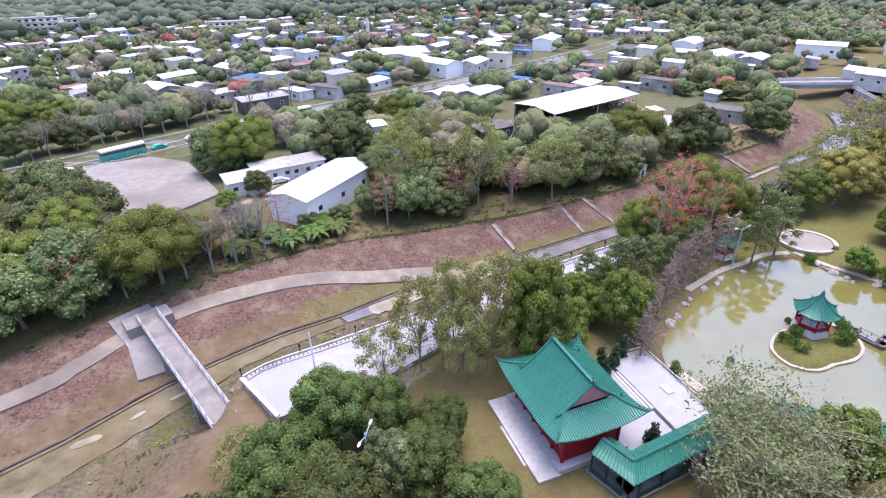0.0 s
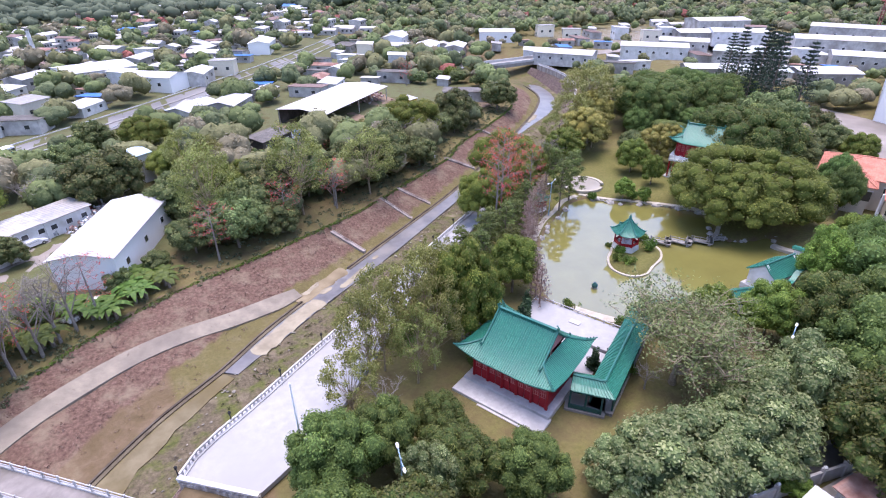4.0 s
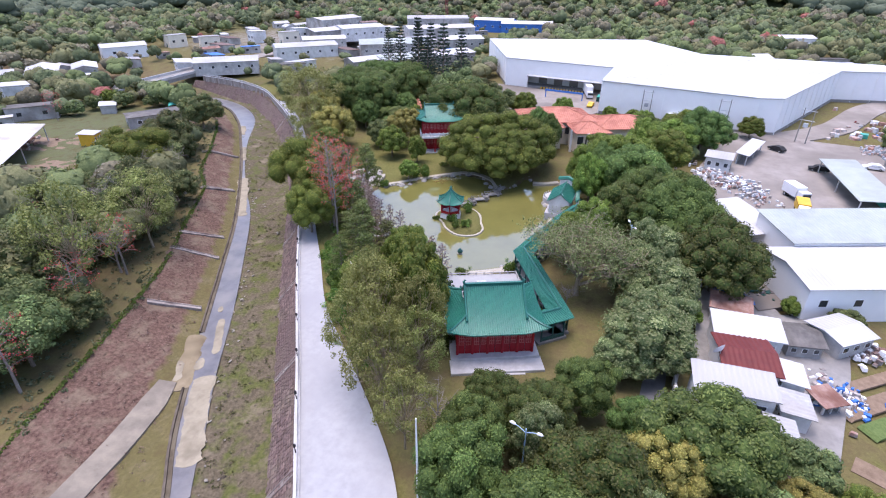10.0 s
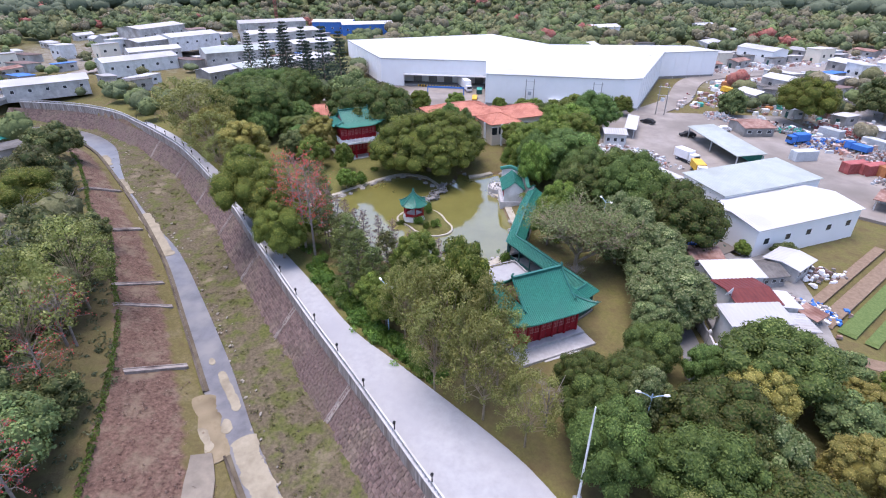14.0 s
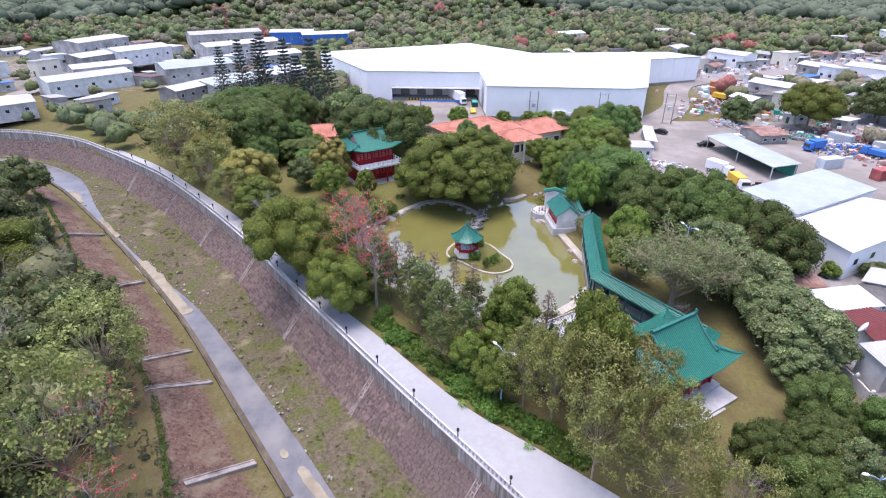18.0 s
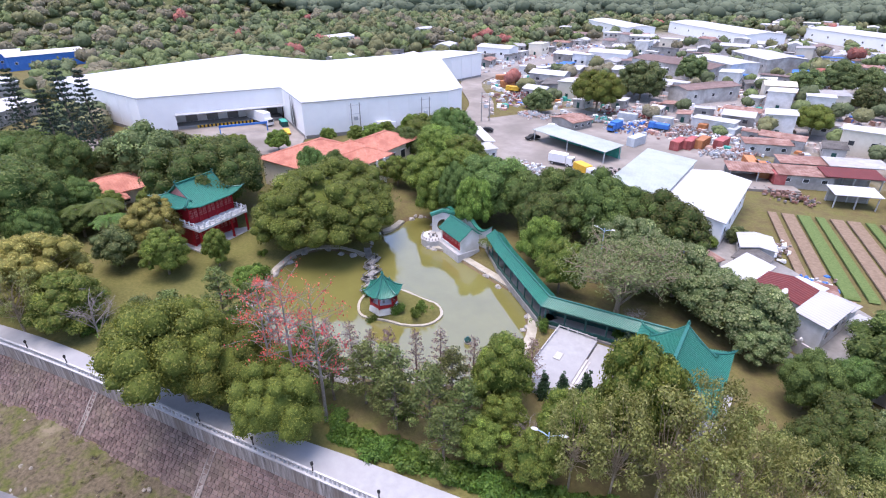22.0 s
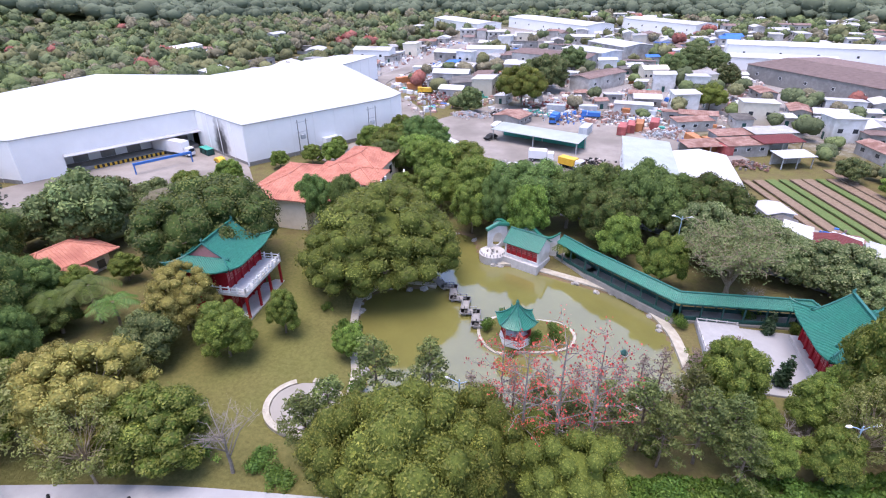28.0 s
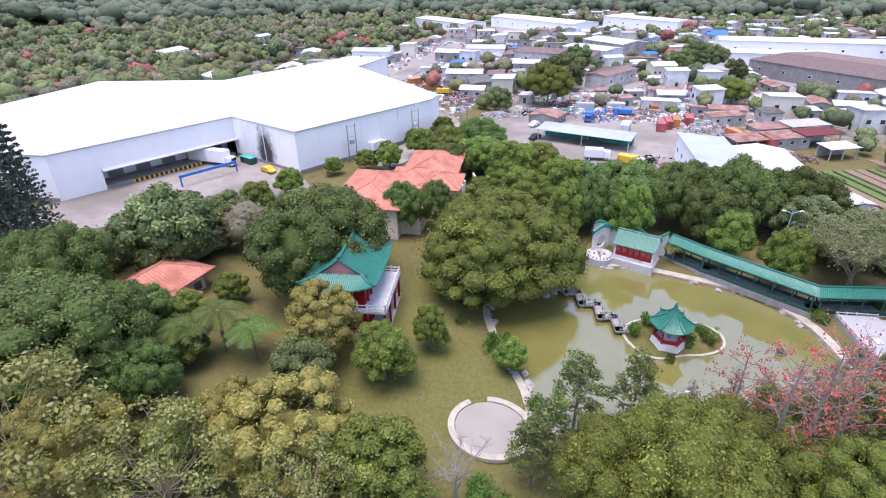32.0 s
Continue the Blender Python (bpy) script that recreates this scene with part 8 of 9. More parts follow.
part("rail", ribbon(resample([(-26.5, 44.6), (-32, 42.6)], 6), 0.12, lift=0.85, thick=0.12), WOOD, rail)


# ---- vehicles ----
def wheels(o, xs, w, r):
    for x in xs:
        for s in (-1, 1):
            t = part("wheel", Geo().tube([(x, s * w / 2 - 0.12, r), (x, s * w / 2 + 0.12, r)], r, 12), BLACK, o)
            part("rim", Geo().tube([(x, s * w / 2 - 0.14, r), (x, s * w / 2 + 0.14, r)], r * 0.5, 8), STEEL, t)


def box_truck(x, y, z, turn, L=6.2, H=3.0, cargo=None, cab=None, label="white box truck parked in the yard"):
    o = thing("truck", pose(x, y, z, 0, 0, turn), label, "truck")
    part("cargo_box", Geo().box(-0.9, 0, 0.9, L - 1.9, 2.3, H - 0.9), cargo or BRIGHT_WHITE, o)
    g = Geo().box(L / 2 - 0.85, 0, 0.55, 1.7, 2.1, 1.9, 0, 0.9)
    part("cab", g, cab or BRIGHT_WHITE, o)
    part("windscreen", Geo().box(L / 2 - 0.03, 0, 1.4, 0.12, 1.75, 0.75), GLASS, o)
    part("chassis", Geo().box(0, 0, 0.5, L - 0.4, 1.2, 0.4), BLACK, o)
    wheels(o, (-L / 2 + 1.2, L / 2 - 1.1), 1.9, 0.45)
    return o


def car(x, y, z, turn, paint, label):
    o = thing("car", pose(x, y, z, 0, 0, turn), label, "car")
    g = Geo()
    prof = [(-2.15, 0.35), (2.15, 0.35), (2.2, 0.75), (1.25, 0.92), (0.55, 1.42), (-1.1, 1.45), (-1.9, 0.95), (-2.2, 0.85)]
    n = len(prof)
    g.add([(a, -0.85, b) for a, b in prof] + [(a, 0.85, b) for a, b in prof], [tuple(range(n)), tuple(range(n, 2 * n))[::-1]] + [((i + 1) % n, i, n + i, n + (i + 1) % n) for i in range(n)])
    part("body", g, paint, o)
    part("windscreen", Geo().box(-0.3, 0, 0.98, 1.9, 1.74, 0.36, 0, 0.85), GLASS, o)
    wheels(o, (-1.35, 1.35), 1.55, 0.32)
    return o


def bus(x, y, z, turn):
    o = thing("bus", pose(x, y, z, 0, 0, turn), "teal and white coach on the highway", "bus", "highway coaches")
    part("body", Geo().box(0, 0, 0.4, 11.5, 2.5, 1.5), TEAL, o)
    part("roof", Geo().box(0, 0, 2.75, 11.4, 2.45, 0.45), BRIGHT_WHITE, o)
    part("window_band", Geo().box(0, 0, 1.88, 11.3, 2.46, 0.9), GLASS, o)
    wheels(o, (-3.6, 3.8), 2.3, 0.48)


bus(-50.5, 177.5, -0.9, 44)
bus(-88.5, 139.5, -0.9, 48)
box_truck(-63, 163.5, -0.9, 224, 7, 3.2, CONT_GREY, label="grey box truck on the highway")
car(-82, 146.5, -0.9, 48, TEAL, "green taxi driving on the highway")
car(-98, 128, -0.9, 48, BRIGHT_WHITE, "white car driving on the highway")
car(-76, 155, -0.9, 48, CONT_GREY, "grey car driving on the highway")
for i in range(7):
    car(-40 + 2.6 * i + (i % 3), 119 + 3.4 * (i % 4) + i * 0.8, -0.95, 30 + 37 * i, (BRIGHT_WHITE, CONT_GREY, BLACK, CONT_RED)[i % 4], "car parked at the roadside repair yard")
box_truck(77.5, -10.0, 1.0, 200, 6.4, 3.0, label="white box truck parked in the yard")
box_truck(69, -9, 1.0, 170, 6.4, 2.6, YELLOW, BRIGHT_WHITE, "yellow and white truck in the yard")
box_truck(132, 9.5, 1.0, -95, 6.2, 3.0, label="white box truck beside the warehouse")
box_truck(130.4, -3, 1.0, -95, 6.2, 3.0, label="white box truck beside the warehouse")
box_truck(163.5, 38, 0.98, 190, 13.5, 4.0, BRIGHT_WHITE, BRIGHT_WHITE, "white container truck at the loading dock")
car(146, 36, 0.98, 170, YELLOW, "yellow and white van by the dock")
car(103, -33, 1.0, 80, BRIGHT_WHITE, "white van parked in the yard")
car(98, -20, 1.0, 80, BLACK, "dark car parked in the yard")
car(112, -14, 1.0, 40, BLACK, "dark car parked in the yard")
box_truck(90, -47, 1.0, 100, 6, 2.8, BLUE, BLUE, "blue truck in the scrapyard")
box_truck(82, -58, 1.0, 20, 6, 2.2, BLUE, BLUE, "blue flatbed truck in the scrapyard")
box_truck(150, -60, 1.0, 20, 6, 2.4, YELLOW, YELLOW, "yellow truck in the scrapyard")


def container(x, y, z, turn, mat, label):
    o = thing("container", pose(x, y, z, 0, 0, turn), label, "container", "shipping containers")
    part("box", Geo().box(0, 0, 0.05, 6.06, 2.44, 2.5), mat, o)
    g = Geo()
    for i in range(20):
        for s in (-1, 1):
            g.box(-2.9 + 5.8 * i / 19, s * 1.23, 0.2, 0.14, 0.06, 2.2)
    tagged(part("corrugation", g, mat, o), kind="stuff")
    for s in (-1, 1):
        part("door", Geo().box(3.06, s * 0.6, 0.15, 0.06, 1.15, 2.3), mat, o)


for x, y, t, m, lab in ((68, -46.5, 100, CONT_RED, "red steel shipping container"), (66.5, -50, 100, CONT_RED, "faded red shipping container"), (65, -53, 100, CONT_ORANGE, "orange steel shipping container"), (61.5, -57, 100, CONT_RED, "red steel shipping container"), (48, -46, 130, CONT_ORANGE, "orange steel shipping container"), (44, -44, 130, CONT_ORANGE, "orange steel shipping container"), (40, -42.5, 130, CONT_RED, "red steel shipping container"), (77, -40, 95, CONT_GREY, "grey steel shipping container"), (160, -66, 40, CONT_ORANGE, "orange steel shipping container"), (86, -66, 20, CONT_GREY, "grey steel shipping container"), (172, -74, 60, CONT_ORANGE, "orange steel shipping container"), (95, -60, 20, CONT_GREY, "grey steel shipping container"), (74, -70, 100, CONT_ORANGE, "orange steel shipping container"), (66, -72, 100, CONT_GREY, "grey steel shipping container")):
    container(x, y, 1.0 if y > -62 else gz(x, y), t, m, lab)


def heap(x, y, z, w, d, h, n, mats, label, name="scrap_heap", size=(0.25, 0.9)):
    """A heap of odd pieces, sorted into a few joined parts by colour."""
    rng = np.random.default_rng(int(abs(x * 13 + y * 7)) + 5)
    o = thing(name, pose(x, y, z, 0, 0, float(rng.uniform(0, 90))), label, "heap")
    for mt in mats:
        g = Geo()
        for _ in range(n // len(mats)):
            px, py = rng.normal(0, 0.36) * w / 1.2, rng.normal(0, 0.36) * d / 1.2
            k = max(0.0, 1 - (px / w * 2) ** 2 - (py / d * 2) ** 2)
            a, b, c = rng.uniform(*size), rng.uniform(*size), rng.uniform(*size) * 0.8
            g.box(px, py, h * k * rng.uniform(0, 0.8), a, b, c, float(rng.uniform(0, 180)), float(rng.uniform(0.7, 1)))
        tagged(part("scrap", g, mt, o), kind="stuff")


for x, y, w, d, h, n, mats, lab in (
    (84, 3, 16, 8, 1.8, 240, (BRIGHT_WHITE, CONT_GREY, SCRAP), "bales of white and grey scrap in the yard"),
    (78, -2, 10, 5, 1.6, 140, (SCRAP, CONT_GREY), "grey scrap bales in the yard"),
    (88, -55, 14, 9, 2.0, 260, (SCRAP, ROOF_RUST, CONT_GREY, BLUE), "mixed metal scrap heap"),
    (76, -62, 14, 9, 2.0, 260, (SCRAP, ROOF_RUST, CONT_GREY), "mixed metal scrap heap"),
    (98, -66, 16, 9, 2.2, 260, (SCRAP, CONT_RED, CONT_GREY), "mixed metal scrap heap"),
    (58, -50, 9, 6, 1.5, 140, (SCRAP, CONT_GREY), "low scrap heap by the containers"),
    (140, -58, 22, 12, 2.2, 340, (SCRAP, ROOF_RUST, CONT_RED, CONT_GREY), "pinkish heap of building rubble"),
    (160, -80, 26, 14, 2.4, 380, (SCRAP, ROOF_RUST, BRIGHT_WHITE, CONT_GREY), "wide heap of building rubble"),
    (56, -56, 12, 5, 1.6, 180, (SCRAP, CONT_GREY, ROOF_RUST), "row of mixed metal scrap"),
    (66, -62, 13, 5, 1.8, 200, (SCRAP, CONT_GREY, BRIGHT_WHITE), "row of grey metal scrap"),
    (108, -48, 12, 6, 1.8, 200, (SCRAP, BLACK, CONT_GREY), "row of dark metal scrap"),
    (34, -36, 9, 5, 1.2, 130, (SCRAP, ROOF_RUST), "rusty scrap beside the fields"),
    (46, -50, 10, 5, 1.5, 150, (SCRAP, CONT_GREY, BLUE), "row of grey scrap between sheds"),
    (118, -40, 10, 6, 1.5, 160, (SCRAP, CONT_GREY), "grey scrap by the lane"),
    (66, -14, 8, 5, 1.4, 120, (BLACK, SCRAP), "heap of dark scrap in the yard"),
    (33, 9, 5, 3.4, 1.2, 70, (BLUE,), "pile of blue plastic drums"),
    (36, 6, 5, 3, 1.4, 70, (DKGREEN, SCRAP), "pile of green bins and scrap"),
    (38, 9.6, 4, 3, 1.3, 50, (BRIGHT_WHITE,), "pile of white plastic sacks"),
    (14, 0.5, 6, 5, 0.9, 120, (SCRAP, BRIGHT_WHITE, BLUE), "heap of junk beside the stall"),
    (24, -6, 9, 4, 0.9, 130, (SCRAP, BRIGHT_WHITE), "junk pile behind the shacks"),
    (20, 158, 12, 8, 1.5, 200, (SCRAP, CONT_GREY, BLUE), "scrap in front of the metal works"),
    (60, 190, 14, 9, 1.6, 200, (SCRAP, ROOF_RUST), "rusty scrap behind the works"),
    (72, 166, 8, 5, 1.2, 120, (SCRAP, CONT_RED), "scrap beside the huts"),
    (-30, 126, 12, 7, 1.4, 180, (SCRAP, CONT_GREY), "car parts and scrap by the road"),
    (-33, 90.5, 6, 3, 1.0, 70, (SCRAP, BRIGHT_WHITE), "junk beside the roadside shed"),
    (152, 84, 9, 6, 1.6, 120, (CONT_RED, YELLOW, SCRAP), "red and yellow machinery in the yard"),
    (100, -52, 12, 7, 1.8, 180, (SCRAP, TEAL, CONT_GREY), "mixed scrap heap with tarpaulins"),
):
    heap(x, y, gz(x, y) + 0.25, w, d, h, n, mats, lab)


skip = thing("skip", pose(155.8, 33.2, 1.0, 0, 0, -8), "green steel waste skip by the warehouse wall", "skip")
part("tub", Geo().box(0, 0, 0.1, 4.6, 2.0, 1.5, 0, 0.94), DKGREEN, skip)
part("rim", Geo().box(0, 0, 1.6, 4.5, 2.0, 0.12), TEAL, skip)
for s_ in (-1, 1):
    part("lifting_arm", Geo().box(s_ * 1.2, 1.02, 0.3, 0.16, 0.12, 1.2), BLACK, skip)

# gantry in the dock yard
gt = thing("blue_gantry", pose(154.8, 46, 1.0, 0, 0, 77), "blue steel beam gantry in the loading yard", "gantry")
part("beam", Geo().box(0, 0, 2.2, 14, 0.4, 0.6), BLUE, gt)
for s in (-1, 1):
    part("leg", Geo().box(s * 6.8, 0, -0.1, 0.3, 0.3, 2.4), BLUE, gt)

# fields
fd = Vector((11.6, -16.8, 0)).normalized()
fn = Vector((-fd.y, fd.x, 0))
for k in range(9):
    base = Vector((6.5, -1.5, 0)) - fn * (k * 2.9 - 8)
    mid = base + fd * 17
    g = Geo().box(mid.x, mid.y, 0.5, 33, 2.3 if k % 3 else 1.6, 0.28 if k in (2, 3, 6, 9) else 0.25, math.degrees(math.atan2(fd.y, fd.x)), 0.97)
    tagged(part("field_strip", g, CROP if k in (2, 3, 6, 9) else SOIL), "green vegetable bed in the field" if k in (2, 3, 6, 9) else "tilled brown strip of soil", "field", kind="structure")
structure("field_path", ribbon(smooth_line([(4, 2), (0, -8), (4, -24), (16, -44)], 2), 2.4, lift=0.12, thick=0.4), SOIL, "worn earth path beside the fields", "path")

# highway
HWY = smooth_line([(-220, 20), (-140, 98), (-102, 131), (-86.5, 146.5), (-69, 164), (-48, 183), (0, 224), (60, 282), (120, 350)], 5)
structure("highway", ribbon(HWY, 13, z=-0.92, thick=0.6), ASPHALT, "grey two-way highway beyond the river", "road")
hw = thing("crash_barrier", pose(0, 0, 0), "planted central barrier of the highway", "barrier", kind="structure")
part("kerb", ribbon(HWY, 0.9, z=-0.7, thick=0.4), CONC_GREY, hw)
part("guard_rail", ribbon([(q[0] - 4.9, q[1] + 4.6) for q in HWY], 0.25, z=-0.1, thick=0.3), STEEL, hw)
part("guard_rail", ribbon([(q[0] + 4.9, q[1] - 4.6) for q in HWY], 0.25, z=-0.1, thick=0.3), STEEL, hw)
structure("brown_pad", Geo().prism([(-100, 128), (-80, 138), (-68, 133), (-51.5, 111.4), (-61.6, 95), (-80, 104)], -1.6, -0.3), surf("brown_concrete", (0.2, 0.182, 0.16), (0.28, 0.255, 0.225), 0.5, 0.9, 0.1, stain=(0.16, 0.14, 0.12), stain_scale=0.06), "wide brown-grey concrete hardstand", "yard")
structure("repair_yard", Geo().prism([(-50, 112), (-20, 136), (-10, 128), (-22, 116), (-42, 104)], -1.6, -0.95), YARD, "grey forecourt of the repair yard", "yard")
structure("works_yard", Geo().prism([(8, 148), (26, 180), (70, 200), (100, 180), (104, 160), (60, 144), (30, 150)], -1.6, -0.9), SOIL, "muddy yard of the metal works", "yard")
rb = thing("road_bridge", pose(0, 0, 0), "grey concrete road bridge over the upper river", "bridge")
part("deck", ribbon([(112, 209), (178, 207)], 8, z=1.2, thick=1.4), CONC_GREY, rb)
for s in (-4, 4):
    part("parapet", ribbon([(112, 209 + s), (178, 207 + s)], 0.4, z=2.2, thick=1.0), STONE, rb)
structure("factory_lane", ribbon(smooth_line([(178, 207), (224, 200), (262, 160), (300, 130)], 4), 9, lift=0.2, thick=0.6), YARD, "grey lane among the factories", "road")

# tall trees among the yards and beside the highway
for kind, x, y, sc in (("acacia", 108.7, -60.6, 1.35), ("scrub", 112.2, -90.1, 1.5), ("scrub", 119, -96, 1.3), ("scrub", 120.4, -44.6, 0.9), ("scrub", 72, -159.7, 1.4), ("scrub", 77, -143, 1.2), ("acacia", 51.7, -88.5, 0.9), ("scrub", 120.7, -137.8, 1.2), ("scrub", 53.7, -135.9, 1.0), ("scrub", 64, -166, 1.2), ("scrub", -116.5, 136.9, 1.1), ("scrub", -114.8, 144.9, 1.0), ("acacia", -133.4, 158.2, 1.1), ("scrub", -129.0, 162.1, 1.2), ("acacia", -119.8, 161.5, 1.0), ("scrub", -146.7, 178.1, 1.2), ("scrub", -138.1, 179.7, 1.1), ("scrub", -107.6, 147.6, 0.9), ("scrub", -27.3, 170.5, 1.0), ("acacia", -15.7, 163.3, 1.0), ("scrub", -32.1, 155.3, 1.0)):
    plant(kind, x, y, sc)
    FOOT.append((x, y, 4.2 * sc))

# ---- village ----
VRNG = np.random.default_rng(31)
HOUSES = []
for L, W, H, rise, roof, wall, mono, nw in (
    (9, 7, 3.4, 1.1, ROOF_DULL, WALL_MIX, False, 3), (12, 7, 3.2, 0.5, ROOF_WHITE, WHITEWALL, True, 4), (8, 8, 6.4, 0.4, ROOF_WHITE, WHITEWALL, True, 3),
    (15, 9, 4.8, 1.2, ROOF_WHITE, WALL_MIX, False, 4), (10, 8, 6.2, 0.4, ROOF_DULL, CREAM, True, 3), (11, 6, 3.0, 0.8, ROOF_RUST, WALL_MIX, False, 3),
    (6, 4.5, 2.7, 0.3, ROOF_WHITE, WALL_MIX, True, 1), (7, 5, 2.8, 0.5, ROOF_DULL, WALL_MIX, True, 1), (5.5, 4, 2.6, 0.3, ROOF_RUST, WALL_MIX, True, 1), (8, 5, 2.9, 0.4, ROOF_DARK, WALL_MIX, True, 1),
    (14, 8, 3.8, 0.6, ROOF_DARK, WALL_MIX, True, 4), (20, 11, 5.6, 1.3, ROOF_WHITE, WH_WALL, False, 5), (13, 7, 3.4, 0.5, ROOF_BROWN, WALL_MIX, True, 3), (9, 6, 3.0, 0.4, BLUE, WALL_MIX, True, 2)):
    o = thing("village_house", pose(0, 0, 0), {id(ROOF_WHITE): "village building with white sheet roof", id(ROOF_DULL): "village house with weathered grey roof", id(ROOF_RUST): "village house with rusty tin roof", id(ROOF_DARK): "village shed with dark sheet roof", id(ROOF_BROWN): "village shed with brown sheet roof", id(BLUE): "small hut with blue sheet roof"}[id(roof)], "house", "village buildings")
    shed_parts(o, L, W, H, rise, roof, wall, mono, False, min(2, nw), True)
    HOUSES.append([o, False, max(L, W) / 2])


def clear(x, y, r):
    return all((x - a) ** 2 + (y - b) ** 2 > (r + c) ** 2 for a, b, c in FOOT)


KEEP_OUT = [smooth_line(q, 4) for q in ([(128, -22), (168, -53), (187, -86), (215, -190)],)] + [HWY]
HOLES = [[(116, -12), (128, -16), (141, 34), (136, 62), (122, 66), (116, 40)], [(138.5, 33), (173, 72), (224, 90), (244, 17), (206, -6), (200, -66), (184, -73), (178, -46), (126, -17)], [(58, 14), (88, 10), (118, 0), (128, -14), (122, -62), (58, -64), (30, -42), (44, -26), (28, 8)], [(139, 33), (163, 30), (173, 70), (176, 92), (150, 98), (128, 40)], [(2, 20), (46, 10), (34, -8), (0, 0)], [(-3, 0), (18, 6), (46, -24), (26, -50), (-6, -26)], [(-101, 128), (-80, 139), (-67, 134), (-50, 112), (-61, 93), (-80, 103)], [(-50, 112), (-20, 136), (-8, 128), (-42, 103)], [(90, 16), (92, 52), (112, 60), (118, 30), (108, 16)], [(106, 74), (124, 76), (126, 94), (108, 92)], [(8, 146), (24, 182), (70, 204), (104, 184), (108, 160), (60, 141)]]


def free_spots(pts, road=7.0):
    """Keep the points that lie off roads, yards, the park and the river."""
    ok = np.ones(len(pts), bool)
    for ln in KEEP_OUT:
        ok &= np.abs(line_side(pts, ln)) > road
    for h in HOLES:
        ok &= line_side(pts, h, True) > 1.5
    s_o, s_h = -line_side(pts, OUTER_S), line_side(pts, HEDGE_S)
    ok &= ~((s_o < 4) & (s_o > -60) & (s_h < 3) & (pts[:, 1] < 226))
    park = [(-28, 40), (-12, 14), (40, 10), (92, 14), (118, 60), (118, 92), (112, 136), (62, 101), (0, 66), (-26, 51)]
    ok &= line_side(pts, park, True) > 0
    return ok


def region(x0, x1, y0, y1, cell, share):
    out = []
    for x in np.arange(x0, x1, cell):
        for y in np.arange(y0, y1, cell):
            if VRNG.random() < share:
                out.append((x + VRNG.uniform(0, cell * 0.5), y + VRNG.uniform(0, cell * 0.5)))
    return np.array(out)


spots = np.concatenate([region(-10, 240, -270, -62, 11.4, 0.7), region(190, 260, -120, 0, 14, 0.3), region(250, 330, -260, -40, 17, 0.38), region(160, 330, 108, 265, 17, 0.7), region(-270, 140, 190, 620, 14, 0.6), region(-20, 220, -420, -270, 14, 0.55), region(120, 190, -190, -90, 13, 0.4)])
spots = spots[free_spots(spots, 12)]
n_house = 0
spots = spots[np.argsort(np.hypot(spots[:, 0] - 60, spots[:, 1] - 40))]
FAR = {key: Geo() for key in ("wall", "white", "dull", "rust", "brown", "blue", "glass")}
for x, y in spots:
    k = int(VRNG.choice(14, p=[0.1, 0.1, 0.07, 0.07, 0.06, 0.06, 0.12, 0.12, 0.06, 0.06, 0.05, 0.04, 0.05, 0.04]))
    o, used, rad = HOUSES[k]
    if not clear(x, y, rad * 0.7):
        continue
    FOOT.append((x, y, rad * 0.7))
    grain = 0.35 if y < 0 else 0.9
    if n_house >= 295:
        a, b, c = float(VRNG.uniform(6, 13)), float(VRNG.uniform(5, 9)), float(VRNG.choice([3.0, 3.2, 6.2]))
        zz, tn = gz(x, y), math.degrees(grain) + float(VRNG.choice([0, 90])) + float(VRNG.normal(0, 7))
        FAR["wall"].box(x, y, zz - 0.3, a, b, c + 0.3, tn)
        u, v = math.cos(radians(tn)), math.sin(radians(tn))
        top = FAR[str(VRNG.choice(["white", "dull", "rust", "brown", "blue"], p=[0.52, 0.24, 0.1, 0.1, 0.04]))]
        if VRNG.random() < 0.5:
            top.box(x, y, zz + c, a + 0.7, b + 0.7, 0.3, tn, 0.85)
        else:
            hx, hy, rise = a / 2 + 0.4, b / 2 + 0.4, float(VRNG.uniform(0.6, 1.6))
            loc = [(-hx, -hy, 0), (hx, -hy, 0), (hx, hy, 0), (-hx, hy, 0), (-hx, 0, rise), (hx, 0, rise)]
            top.add([(x + p * u - q * v, y + p * v + q * u, zz + c + h) for p, q, h in loc], [(0, 1, 5, 4), (2, 3, 4, 5), (1, 2, 5), (3, 0, 4), (3, 2, 1, 0)])
        for t in range(3):
            for level in range(1 + int(c > 4)):
                for sg in (-1, 1):
                    lx, ly = a * (t - 1) / 3.2, sg * b / 2
                    FAR["glass"].box(x + lx * u - ly * v, y + lx * v + ly * u, zz + 1.1 + 3.0 * level, 1.2, 0.12, 1.1, tn)
        continue
    m = pose(x, y, gz(x, y) + 0.1, 0, 0, math.degrees(grain) + float(VRNG.choice([0, 90])) + float(VRNG.normal(0, 7)))
    if not used:
        o.matrix_basis = m
        HOUSES[k][1] = True
    else:
        keep = o.matrix_basis.copy()
        o.matrix_basis = Matrix()
        copy_thing(o, m)
        o.matrix_basis = keep
    n_house += 1

for key, mt, nm, lab in (("wall", WALL_MIX, "far_house_wall", "pale walls of far village houses"), ("white", ROOF_WHITE, "far_house_roof", "white sheet roofs of far village houses"), ("dull", ROOF_DULL, "far_house_roof", "weathered grey roofs of far village houses"), ("rust", ROOF_RUST, "far_house_roof", "rusty roofs of far village houses"), ("brown", ROOF_BROWN, "far_house_roof", "brown roofs of far village houses"), ("blue", BLUE, "far_house_roof", "blue roofs of far village houses"), ("glass", GLASS, "far_house_window", "dark windows of far village houses")):
    tagged(part(nm, FAR[key], mt), lab, "houses", kind="stuff")

